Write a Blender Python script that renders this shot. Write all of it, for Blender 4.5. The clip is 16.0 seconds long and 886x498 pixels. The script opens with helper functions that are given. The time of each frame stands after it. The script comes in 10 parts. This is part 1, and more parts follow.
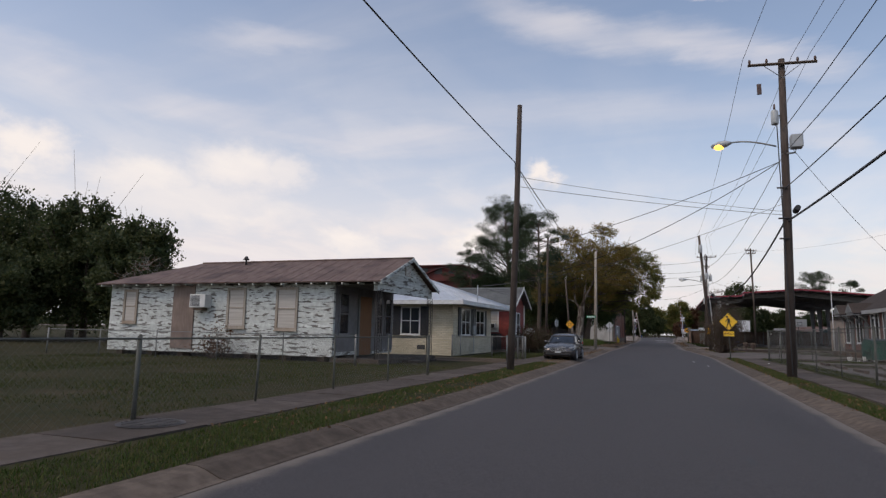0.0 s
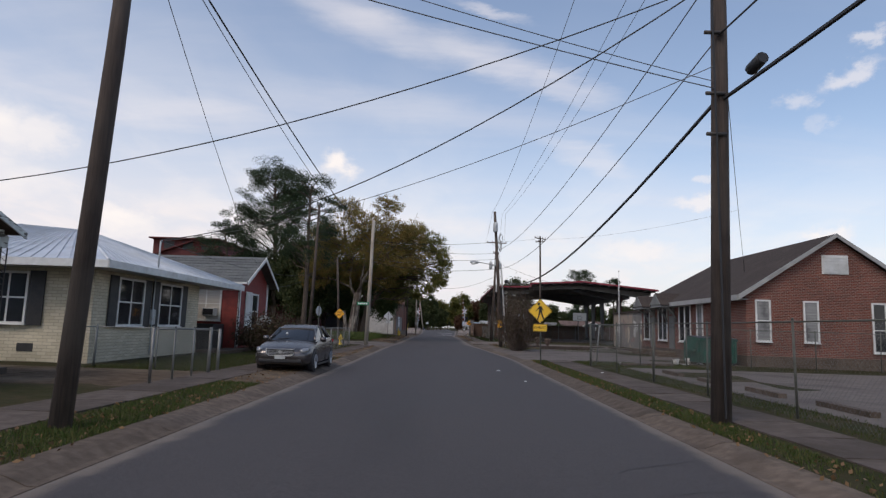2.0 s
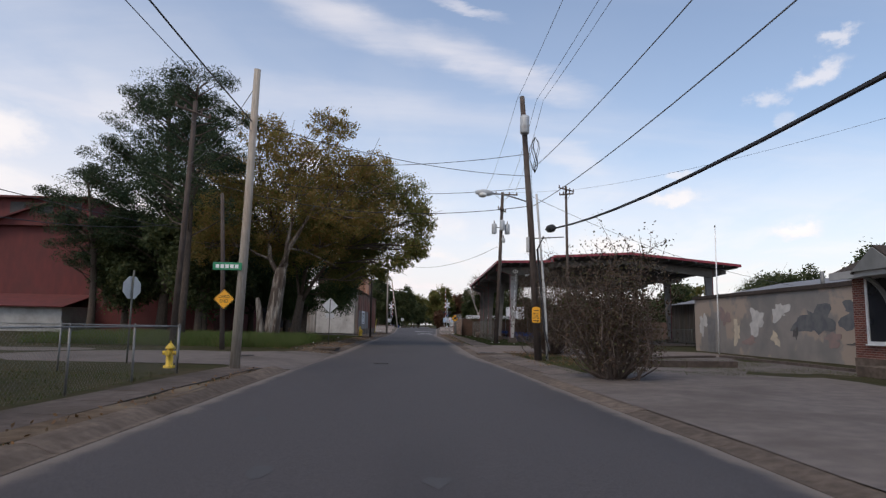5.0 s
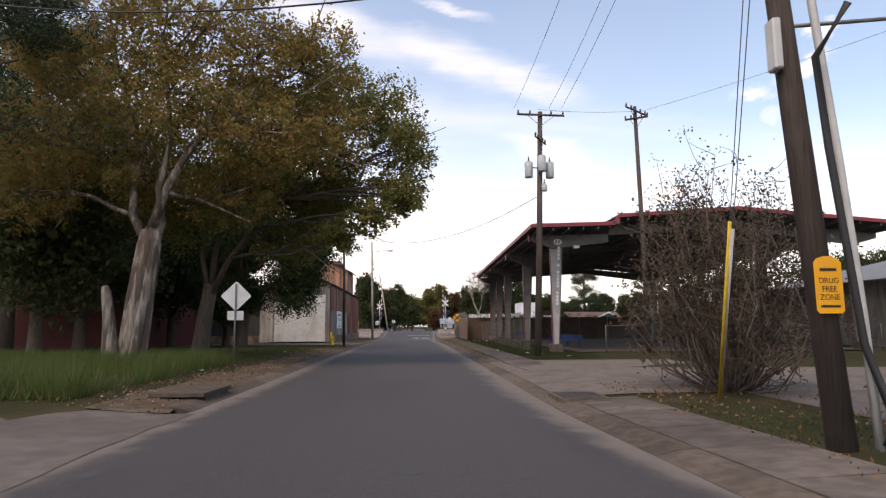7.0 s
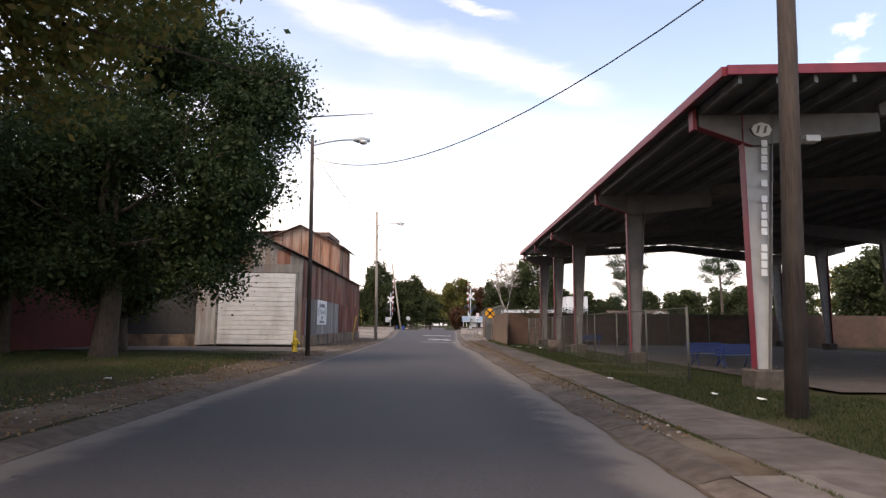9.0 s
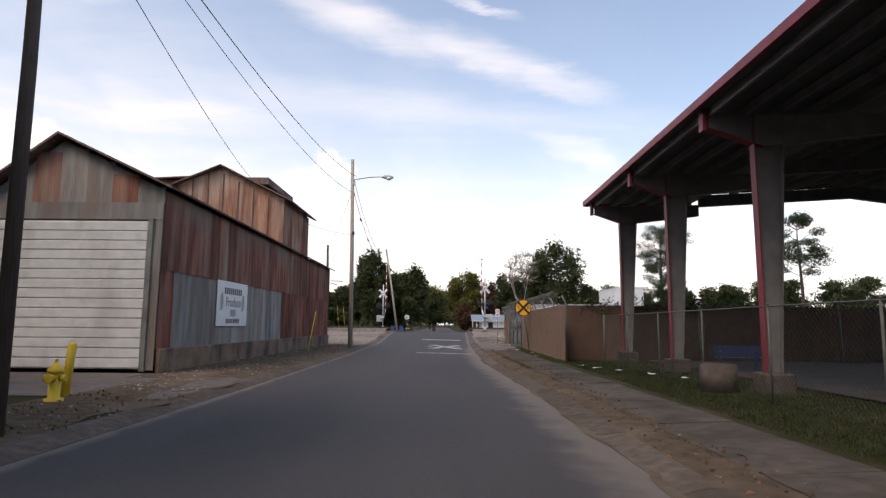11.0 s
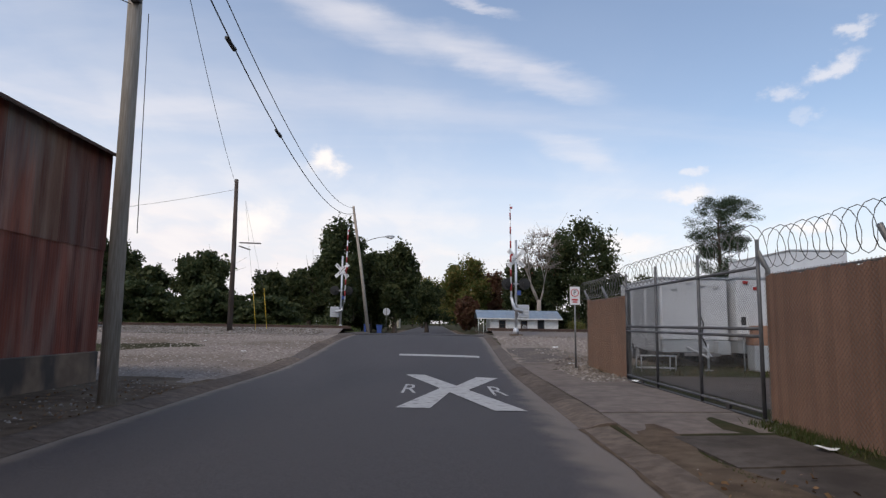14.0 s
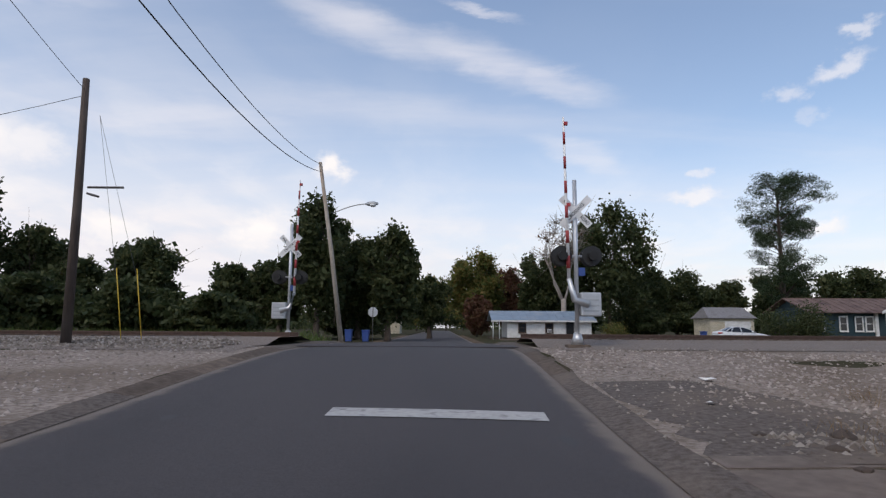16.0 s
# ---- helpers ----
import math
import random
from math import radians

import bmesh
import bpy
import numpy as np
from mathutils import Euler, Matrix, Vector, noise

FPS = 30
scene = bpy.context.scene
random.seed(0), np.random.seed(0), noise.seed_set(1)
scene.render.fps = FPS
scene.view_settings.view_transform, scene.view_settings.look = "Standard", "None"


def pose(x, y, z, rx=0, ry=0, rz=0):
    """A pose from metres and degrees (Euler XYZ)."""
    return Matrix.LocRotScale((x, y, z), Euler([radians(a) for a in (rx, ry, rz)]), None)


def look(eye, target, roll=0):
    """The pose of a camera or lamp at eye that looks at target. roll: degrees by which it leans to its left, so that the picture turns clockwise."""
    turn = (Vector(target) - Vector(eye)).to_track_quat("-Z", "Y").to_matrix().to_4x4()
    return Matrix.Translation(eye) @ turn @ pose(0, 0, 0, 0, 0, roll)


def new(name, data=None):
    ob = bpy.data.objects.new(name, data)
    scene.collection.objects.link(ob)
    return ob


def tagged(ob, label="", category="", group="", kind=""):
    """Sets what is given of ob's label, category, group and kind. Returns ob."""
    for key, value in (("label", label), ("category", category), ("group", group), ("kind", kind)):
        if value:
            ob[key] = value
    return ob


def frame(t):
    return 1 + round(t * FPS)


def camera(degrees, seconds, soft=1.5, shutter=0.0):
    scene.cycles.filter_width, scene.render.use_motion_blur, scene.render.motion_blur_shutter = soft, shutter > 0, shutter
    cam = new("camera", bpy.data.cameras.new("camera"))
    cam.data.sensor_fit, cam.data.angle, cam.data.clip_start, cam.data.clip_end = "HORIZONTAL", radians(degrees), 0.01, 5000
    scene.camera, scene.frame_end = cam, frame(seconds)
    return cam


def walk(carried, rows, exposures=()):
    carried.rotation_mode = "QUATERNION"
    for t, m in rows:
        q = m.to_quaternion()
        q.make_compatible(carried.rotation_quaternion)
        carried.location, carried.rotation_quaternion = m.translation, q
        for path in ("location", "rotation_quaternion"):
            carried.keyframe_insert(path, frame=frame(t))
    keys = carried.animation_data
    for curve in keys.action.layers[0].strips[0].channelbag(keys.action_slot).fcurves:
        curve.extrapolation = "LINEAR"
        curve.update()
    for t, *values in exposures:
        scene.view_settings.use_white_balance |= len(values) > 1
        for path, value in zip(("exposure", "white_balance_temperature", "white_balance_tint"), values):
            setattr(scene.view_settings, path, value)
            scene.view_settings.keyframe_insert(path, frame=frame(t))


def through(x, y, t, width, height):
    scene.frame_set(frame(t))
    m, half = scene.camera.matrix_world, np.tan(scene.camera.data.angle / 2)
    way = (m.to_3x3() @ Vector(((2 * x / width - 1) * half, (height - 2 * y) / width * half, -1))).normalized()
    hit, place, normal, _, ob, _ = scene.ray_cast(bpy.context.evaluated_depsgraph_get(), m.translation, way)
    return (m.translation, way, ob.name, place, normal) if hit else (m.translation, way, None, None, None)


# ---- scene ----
cam = camera(72.0, 16.0, soft=1.3)
PATH = [
    (0, (1.918, -2.202, 1.493), (1.227, -0.344, 1.759), 1.1),
    (0.5, (1.477, 1.486, 1.5), (1.105, 3.434, 1.758), 1.7),
    (1, (1.479, 5.02, 1.504), (1.307, 6.996, 1.761), 1.9),
    (1.5, (1.39, 8.583, 1.512), (1.328, 10.566, 1.769), 1.9),
    (2, (1.326, 12.278, 1.53), (1.297, 14.262, 1.785), 1.8),
    (2.5, (1.387, 16.071, 1.545), (1.37, 18.056, 1.794), 1.8),
    (3, (1.258, 20.423, 1.513), (1.262, 22.407, 1.759), 1.8),
    (3.5, (1.253, 24.889, 1.478), (1.27, 26.874, 1.722), 1.8),
    (4, (1.319, 29.546, 1.466), (1.343, 31.531, 1.706), 1.5),
    (4.2, (1.239, 31.248, 1.444), (1.273, 33.233, 1.682), 1.5),
    (6.3, (0.827, 49.771, 1.501), (0.89, 51.752, 1.769), 0.6),
    (6.5, (0.787, 51.701, 1.508), (0.856, 53.682, 1.774), 0.4),
    (7, (0.817, 56.569, 1.518), (0.888, 58.552, 1.77), -0.4),
    (7.5, (0.827, 61.335, 1.51), (0.891, 63.32, 1.749), -0.7),
    (8, (0.661, 66.194, 1.482), (0.71, 68.181, 1.707), -0.1),
    (8.5, (0.792, 71.146, 1.478), (0.811, 73.132, 1.712), 0.1),
    (9, (0.82, 75.995, 1.458), (0.824, 77.979, 1.706), 0.5),
    (9.2, (0.861, 77.867, 1.477), (0.86, 79.851, 1.724), 0.7),
    (11.3, (0.76, 97.9, 1.534), (0.746, 99.885, 1.781), 0.5),
    (11.5, (0.75, 99.846, 1.515), (0.736, 101.83, 1.761), 0.5),
    (12, (0.709, 104.753, 1.486), (0.694, 106.738, 1.73), 0.8),
    (12.5, (0.639, 109.506, 1.463), (0.625, 111.491, 1.709), 0.9),
    (13, (0.49, 114.3, 1.466), (0.483, 116.285, 1.711), 1.3),
    (13.5, (0.473, 118.997, 1.476), (0.469, 120.982, 1.722), 1.0),
    (14, (0.359, 123.559, 1.527), (0.364, 125.544, 1.769), 0.9),
    (14.5, (0.432, 127.878, 1.505), (0.435, 129.864, 1.743), 0.6),
    (15, (0.452, 131.836, 1.541), (0.454, 133.822, 1.774), 0.4),
    (15.5, (0.442, 135.721, 1.476), (0.439, 137.706, 1.72), 0.5),
    (16, (0.482, 139.287, 1.495), (0.467, 141.271, 1.751), 0.4),
]
EXPOSURE = [(0, -0.05, 6950, 12), (2, 0.05, 6750, 11), (4, 0.15, 6800, 11), (6.3, 0.35, 7250, 12), (7, 0.75, 7600, 14), (9, 1.05, 7700, 15), (11.3, 0.5, 7250, 12), (12.5, 0.35, 7000, 11), (14, 0.15, 6750, 10), (16, 0.1, 6600, 10)]
walk(cam, [(t, look(eye, target, roll)) for t, eye, target, roll in PATH], EXPOSURE)

# ---- light ----
world = bpy.data.worlds.new("sky")
scene.world = world
world.use_nodes = True
SKY_STRENGTH, CLOUD_STRENGTH = 0.17, 0.95
SUN_ELEVATION, SUN_TURN = 52, 145

# clouds: turn, height, half width, half height, tilt (degrees) and density
CIRRUS = [
    (-37.8, 25.0, 7.2, 1.2, 8, 0.4), (-55.0, 19.3, 7.2, 2.1, -5, 0.45), (-44.3, 18.7, 10.2, 1.9, -8, 0.45), (-25.2, 18.0, 14.2, 2.0, 0, 0.4), (-8.1, 27.2, 10.4, 2.1, -13, 0.55),
    (1.9, 24.9, 11.1, 1.8, -15, 0.6), (9.6, 22.6, 6.2, 1.2, -17, 0.6), (3.6, 28.3, 4.2, 0.5, -15, 0.5), (-4.6, 19.7, 22.9, 1.9, -4, 0.28), (12.1, 15.7, 6.2, 1.3, -20, 0.42),
    (-29.3, 17.1, 12.6, 1.2, -1, 0.45), (20.5, 11.9, 9.5, 3.0, -5, 0.2),
]
CUMULUS = [
    (-55.6, 13.8, 3.5, 2.1, 0, 1.0), (-47.4, 12.3, 5.2, 2.1, 0, 0.75), (-39.1, 14.0, 5.4, 2.4, 0, 0.8), (-43.2, 10.9, 8.8, 2.2, 0, 0.65), (-29.1, 8.0, 3.1, 1.2, 0, 0.8),
    (-11.1, 14.8, 1.9, 1.3, 0, 1.0), (35.4, 22.9, 1.2, 0.6, 15, 0.5), (33.9, 20.5, 2.2, 0.8, 20, 0.6), (30.2, 19.3, 1.3, 0.8, 0, 0.45), (31.4, 17.1, 0.8, 0.8, 0, 0.25),
    (23.0, 13.3, 1.0, 0.5, 0, 0.5), (22.2, 11.6, 2.9, 0.7, -4, 0.7), (31.7, 8.3, 2.7, 0.7, 0, 0.75), (17.0, 7.3, 3.9, 1.3, 0, 0.7), (-17.3, 8.6, 2.9, 1.8, 20, 0.85),
    (-28.2, 7.3, 2.7, 0.9, 0, 0.6), (-35.3, 14.0, 2.9, 1.9, 0, 0.7),
]


def build_sky():
    nt = world.node_tree
    n, l = nt.nodes, nt.links
    n.clear()
    out = n.new("ShaderNodeOutputWorld")
    sky = n.new("ShaderNodeTexSky")
    sky.sky_type = "NISHITA"
    sky.sun_disc = False
    sky.sun_elevation = radians(SUN_ELEVATION)
    sky.sun_rotation = radians(-SUN_TURN)
    sky.air_density, sky.dust_density, sky.ozone_density = 1.0, 1.2, 1.0
    coord = n.new("ShaderNodeTexCoord")
    sep = n.new("ShaderNodeSeparateXYZ")
    l.new(coord.outputs["Generated"], sep.inputs[0])

    def math_node(op, a, b=None, clamp=False):
        m = n.new("ShaderNodeMath")
        m.operation, m.use_clamp = op, clamp
        for i, v in enumerate((a, b)):
            if v is None:
                continue
            if isinstance(v, (int, float)):
                m.inputs[i].default_value = v
            else:
                l.new(v, m.inputs[i])
        return m.outputs[0]

    up = math_node("MAXIMUM", sep.outputs["Z"], 0.0)
    depth = math_node("ADD", up, 0.16)
    px = math_node("DIVIDE", sep.outputs["X"], depth)
    py = math_node("DIVIDE", sep.outputs["Y"], depth)
    flat = n.new("ShaderNodeCombineXYZ")
    l.new(px, flat.inputs[0]), l.new(py, flat.inputs[1])

    def cloud(scale, stretch, turn, detail, low, high, shift):
        mp = n.new("ShaderNodeMapping")
        mp.inputs["Scale"].default_value = stretch
        mp.inputs["Rotation"].default_value = (0, 0, radians(turn))
        mp.inputs["Location"].default_value = shift
        l.new(flat.outputs[0], mp.inputs[0])
        tex = n.new("ShaderNodeTexNoise")
        tex.inputs["Scale"].default_value = scale
        tex.inputs["Detail"].default_value = detail
        tex.inputs["Roughness"].default_value = 0.55
        tex.inputs["Distortion"].default_value = 0.35
        l.new(mp.outputs[0], tex.inputs["Vector"])
        ramp = n.new("ShaderNodeMapRange")
        ramp.interpolation_type = "SMOOTHSTEP"
        ramp.inputs["From Min"].default_value, ramp.inputs["From Max"].default_value = low, high
        l.new(tex.outputs["Fac"], ramp.inputs["Value"])
        return ramp.outputs[0]

    def ranged(v, lo, hi):
        r = n.new("ShaderNodeMapRange")
        r.interpolation_type = "SMOOTHSTEP"
        r.inputs["From Min"].default_value, r.inputs["From Max"].default_value = lo, hi
        l.new(v, r.inputs["Value"])
        return r.outputs[0]

    # places on the sky in degrees: turn from north, and height over the horizon
    turn = math_node("MULTIPLY", math_node("ARCTAN2", sep.outputs["X"], sep.outputs["Y"]), 57.2958)
    height = math_node("MULTIPLY", math_node("ARCSINE", sep.outputs["Z"]), 57.2958)
    place = n.new("ShaderNodeCombineXYZ")
    l.new(turn, place.inputs[0]), l.new(height, place.inputs[1])

    def ruffled(scale, stretch, detail, amount):
        """The places pushed about by a turbulence, so that cloud edges are torn."""
        mp = n.new("ShaderNodeMapping")
        mp.inputs["Scale"].default_value = stretch
        l.new(place.outputs[0], mp.inputs[0])
        tex = n.new("ShaderNodeTexNoise")
        tex.inputs["Scale"].default_value, tex.inputs["Detail"].default_value, tex.inputs["Roughness"].default_value = scale, detail, 0.62
        l.new(mp.outputs[0], tex.inputs["Vector"])
        shift = n.new("ShaderNodeVectorMath")
        shift.operation = "MULTIPLY_ADD"
        l.new(tex.outputs["Color"], shift.inputs[0])
        shift.inputs[1].default_value = amount
        l.new(place.outputs[0], shift.inputs[2])
        back = n.new("ShaderNodeVectorMath")
        back.operation = "SUBTRACT"
        l.new(shift.outputs[0], back.inputs[0])
        back.inputs[1].default_value = tuple(v * 0.5 for v in amount)
        return back.outputs[0]

    def mass(field, az, el, wide, high, tilt, inner, outer):
        mp = n.new("ShaderNodeMapping")
        mp.vector_type = "TEXTURE"
        mp.inputs["Location"].default_value = (az, el, 0)
        mp.inputs["Rotation"].default_value = (0, 0, radians(tilt))
        mp.inputs["Scale"].default_value = (wide, high, 1)
        l.new(field, mp.inputs[0])
        d = n.new("ShaderNodeVectorMath")
        d.operation = "LENGTH"
        l.new(mp.outputs[0], d.inputs[0])
        return ranged(d.outputs["Value"], outer, inner)

    fluff = ruffled(0.42, (1, 1.3, 1), 9, (5.0, 3.0, 0))
    combed = ruffled(0.12, (0.5, 1.9, 1), 8, (10.0, 5.0, 0))
    comb = cloud(1.0, (0.55, 2.6, 1), -24, 7, 0.45, 0.80, (0.4, 0.2, 0))
    wisps = cloud(2.4, (0.5, 2.6, 1), -24, 9, 0.28, 0.70, (0.0, 0.0, 0))
    puffs = cloud(2.6, (1.0, 0.62, 1), 0, 9, 0.40, 0.66, (0.35, 4.2, 0))
    # high cirrus: the long strand and the thin sheets round it
    cirrus = None
    for az, el, wide, high, tilt, much in CIRRUS:
        c = math_node("MULTIPLY", mass(combed, az, el, wide, high, tilt, 0.15, 1.25), much)
        cirrus = c if cirrus is None else math_node("MAXIMUM", cirrus, c)
    cirrus = math_node("MULTIPLY", cirrus, math_node("ADD", math_node("MULTIPLY", wisps, 0.6), 0.5))
    # fair-weather cumulus low in the sky
    heap = None
    for az, el, wide, high, tilt, much in CUMULUS:
        c = math_node("MULTIPLY", mass(fluff, az, el, wide, high, tilt, 0.25, 1.3), much)
        heap = c if heap is None else math_node("MAXIMUM", heap, c)
    side = ranged(turn, 45.0, -45.0)
    haze = math_node("MULTIPLY", ranged(height, 19.0, 1.0), 0.74)
    haze = math_node("ADD", haze, math_node("MULTIPLY", math_node("MULTIPLY", ranged(height, 34.0, 10.0), side), 0.46))
    haze = math_node("MULTIPLY", haze, math_node("ADD", math_node("MULTIPLY", puffs, 0.22), 0.86))
    thin = math_node("ADD", math_node("MULTIPLY", comb, 0.16), 0.05)
    clear = math_node("SUBTRACT", 1.0, math_node("ADD", haze, thin, clamp=True))
    clear = math_node("MULTIPLY", clear, math_node("SUBTRACT", 1.0, cirrus, clamp=True))
    clear = math_node("MULTIPLY", clear, math_node("SUBTRACT", 1.0, heap, clamp=True))
    cover = math_node("SUBTRACT", 1.0, clear, clamp=True)
    bg_sky = n.new("ShaderNodeBackground")
    bg_sky.inputs["Strength"].default_value = SKY_STRENGTH
    l.new(sky.outputs[0], bg_sky.inputs["Color"])
    shade = n.new("ShaderNodeMix")
    shade.data_type = "RGBA"
    shade.inputs[6].default_value = (0.83, 0.82, 0.89, 1)
    shade.inputs[7].default_value = (1.03, 0.985, 0.97, 1)
    l.new(math_node("ADD", math_node("MULTIPLY", heap, 0.75), math_node("MULTIPLY", puffs, 0.35), clamp=True), shade.inputs[0])
    bg_cloud = n.new("ShaderNodeBackground")
    bg_cloud.inputs["Strength"].default_value = CLOUD_STRENGTH
    l.new(shade.outputs[2], bg_cloud.inputs["Color"])
    mix = n.new("ShaderNodeMixShader")
    l.new(cover, mix.inputs[0])
    l.new(bg_sky.outputs[0], mix.inputs[1])
    l.new(bg_cloud.outputs[0], mix.inputs[2])
    l.new(mix.outputs[0], out.inputs["Surface"])


build_sky()
sun = new("sun", bpy.data.lights.new("sun", "SUN"))
sun.data.energy, sun.data.angle, sun.data.color = 1.0, radians(20), (1.0, 0.90, 0.78)
_az, _el = radians(SUN_TURN), radians(SUN_ELEVATION)
sun.matrix_world = look((0, 0, 60), (60 * math.sin(_az) * math.cos(_el), -60 * math.cos(_az) * math.cos(_el), 60 - 60 * math.sin(_el)))


# ---- materials ----
def mat(name, a, b=None, scale=3.0, rough=0.8, metal=0.0, bump=0.0, bump_scale=None, patch=None, patch_scale=0.35, patch_amount=0.5,
        spread=0.0, stretch=(1, 1, 1), low=0.35, high=0.65, detail=6, spec=0.5, patch_low=0.5, patch_high=0.68, patch_stretch=(1, 1, 1)):
    """Two colours mixed by a grain, a third in larger patches, and a fine relief; spread varies the pieces."""
    m = bpy.data.materials.new(name)
    m.use_nodes = True
    nt = m.node_tree
    n, l = nt.nodes, nt.links
    p = n["Principled BSDF"]
    p.inputs["Roughness"].default_value, p.inputs["Metallic"].default_value = rough, metal
    p.inputs["Specular IOR Level"].default_value = spec
    geo = n.new("ShaderNodeNewGeometry")

    def tex(sc, st, dt):
        mp = n.new("ShaderNodeMapping")
        mp.inputs["Scale"].default_value = st
        l.new(geo.outputs["Position"], mp.inputs[0])
        t = n.new("ShaderNodeTexNoise")
        t.inputs["Scale"].default_value, t.inputs["Detail"].default_value = sc, dt
        l.new(mp.outputs[0], t.inputs["Vector"])
        return t

    def ranged(o, lo, hi):
        r = n.new("ShaderNodeMapRange")
        r.inputs["From Min"].default_value, r.inputs["From Max"].default_value = lo, hi
        l.new(o, r.inputs["Value"])
        return r.outputs[0]

    def mixed(f, x, y):
        k = n.new("ShaderNodeMix")
        k.data_type = "RGBA"
        if isinstance(f, float):
            k.inputs[0].default_value = f
        else:
            l.new(f, k.inputs[0])
        for i, v in ((6, x), (7, y)):
            if isinstance(v, tuple):
                k.inputs[i].default_value = (*v, 1)
            else:
                l.new(v, k.inputs[i])
        return k.outputs[2]

    b = b or tuple(v * 0.75 for v in a)
    grain = tex(scale, stretch, detail)
    col = mixed(ranged(grain.outputs["Fac"], low, high), a, b)
    if patch:
        big = tex(patch_scale, patch_stretch, 5)
        f = n.new("ShaderNodeMath")
        f.operation = "MULTIPLY"
        l.new(ranged(big.outputs["Fac"], patch_low, patch_high), f.inputs[0])
        f.inputs[1].default_value = patch_amount
        col = mixed(f.outputs[0], col, patch)
    if spread:
        info = n.new("ShaderNodeObjectInfo")
        hsv = n.new("ShaderNodeHueSaturation")
        l.new(col, hsv.inputs["Color"])
        v = n.new("ShaderNodeMapRange")
        v.inputs["To Min"].default_value, v.inputs["To Max"].default_value = 1 - spread, 1 + spread
        l.new(info.outputs["Random"], v.inputs["Value"])
        l.new(v.outputs[0], hsv.inputs["Value"])
        col = hsv.outputs[0]
    l.new(col, p.inputs["Base Color"])
    if bump:
        fine = tex(bump_scale or scale * 3, stretch, 8)
        bp = n.new("ShaderNodeBump")
        bp.inputs["Strength"].default_value = bump
        bp.inputs["Distance"].default_value = 0.02
        l.new(fine.outputs["Fac"], bp.inputs["Height"])
        l.new(bp.outputs[0], p.inputs["Normal"])
    return m


def leaf_mat(name, a, b, c, through=0.35):
    m = bpy.data.materials.new(name)
    m.use_nodes = True
    nt = m.node_tree
    n, l = nt.nodes, nt.links
    p = n["Principled BSDF"]
    p.inputs["Roughness"].default_value = 0.6
    p.inputs["Specular IOR Level"].default_value = 0.25
    geo = n.new("ShaderNodeNewGeometry")
    ramp = n.new("ShaderNodeValToRGB")
    ramp.color_ramp.elements[0].color = (*a, 1)
    ramp.color_ramp.elements[1].color = (*c, 1)
    e = ramp.color_ramp.elements.new(0.5)
    e.color = (*b, 1)
    l.new(geo.outputs["Random Per Island"], ramp.inputs[0])
    l.new(ramp.outputs[0], p.inputs["Base Color"])
    tr = n.new("ShaderNodeBsdfTranslucent")
    l.new(ramp.outputs[0], tr.inputs["Color"])
    mix = n.new("ShaderNodeMixShader")
    mix.inputs[0].default_value = through
    l.new(p.outputs[0], mix.inputs[1])
    l.new(tr.outputs[0], mix.inputs[2])
    l.new(mix.outputs[0], n["Material Output"].inputs["Surface"])
    return m


def brick_mat(name, a, b, mortar, width=0.21, height=0.075):
    m = mat(name, a, b, scale=2.0, rough=0.9)
    nt = m.node_tree
    n, l = nt.nodes, nt.links
    p = n["Principled BSDF"]
    geo = n.new("ShaderNodeNewGeometry")
    sep = n.new("ShaderNodeSeparateXYZ")
    add = n.new("ShaderNodeMath")
    com = n.new("ShaderNodeCombineXYZ")
    l.new(geo.outputs["Position"], sep.inputs[0])
    l.new(sep.outputs["X"], add.inputs[0]), l.new(sep.outputs["Y"], add.inputs[1])
    l.new(add.outputs[0], com.inputs[0]), l.new(sep.outputs["Z"], com.inputs[1])
    bt = n.new("ShaderNodeTexBrick")
    bt.inputs["Scale"].default_value = 1.0
    bt.inputs["Brick Width"].default_value, bt.inputs["Row Height"].default_value = width, height
    bt.inputs["Mortar Size"].default_value = 0.009
    bt.inputs["Mortar Smooth"].default_value = 0.2
    bt.inputs["Color1"].default_value, bt.inputs["Color2"].default_value, bt.inputs["Mortar"].default_value = (*a, 1), (*b, 1), (*mortar, 1)
    l.new(com.outputs[0], bt.inputs["Vector"])
    no = n.new("ShaderNodeTexNoise")
    no.inputs["Scale"].default_value = 0.7
    l.new(geo.outputs["Position"], no.inputs["Vector"])
    hs = n.new("ShaderNodeHueSaturation")
    mr = n.new("ShaderNodeMapRange")
    mr.inputs["To Min"].default_value, mr.inputs["To Max"].default_value = 0.6, 1.4
    l.new(no.outputs["Fac"], mr.inputs["Value"])
    l.new(mr.outputs[0], hs.inputs["Value"])
    l.new(bt.outputs["Color"], hs.inputs["Color"])
    l.new(hs.outputs[0], p.inputs["Base Color"])
    bp = n.new("ShaderNodeBump")
    bp.inputs["Strength"].default_value, bp.inputs["Distance"].default_value = 0.6, 0.01
    bp.invert = True
    l.new(bt.outputs["Fac"], bp.inputs["Height"])
    l.new(bp.outputs[0], p.inputs["Normal"])
    return m


def plain(name, col, rough=0.5, metal=0.0, glow=0.0):
    m = bpy.data.materials.new(name)
    m.use_nodes = True
    p = m.node_tree.nodes["Principled BSDF"]
    p.inputs["Base Color"].default_value = (*col, 1)
    p.inputs["Roughness"].default_value, p.inputs["Metallic"].default_value = rough, metal
    if glow:
        p.inputs["Emission Color"].default_value = (*col, 1)
        p.inputs["Emission Strength"].default_value = glow
    return m


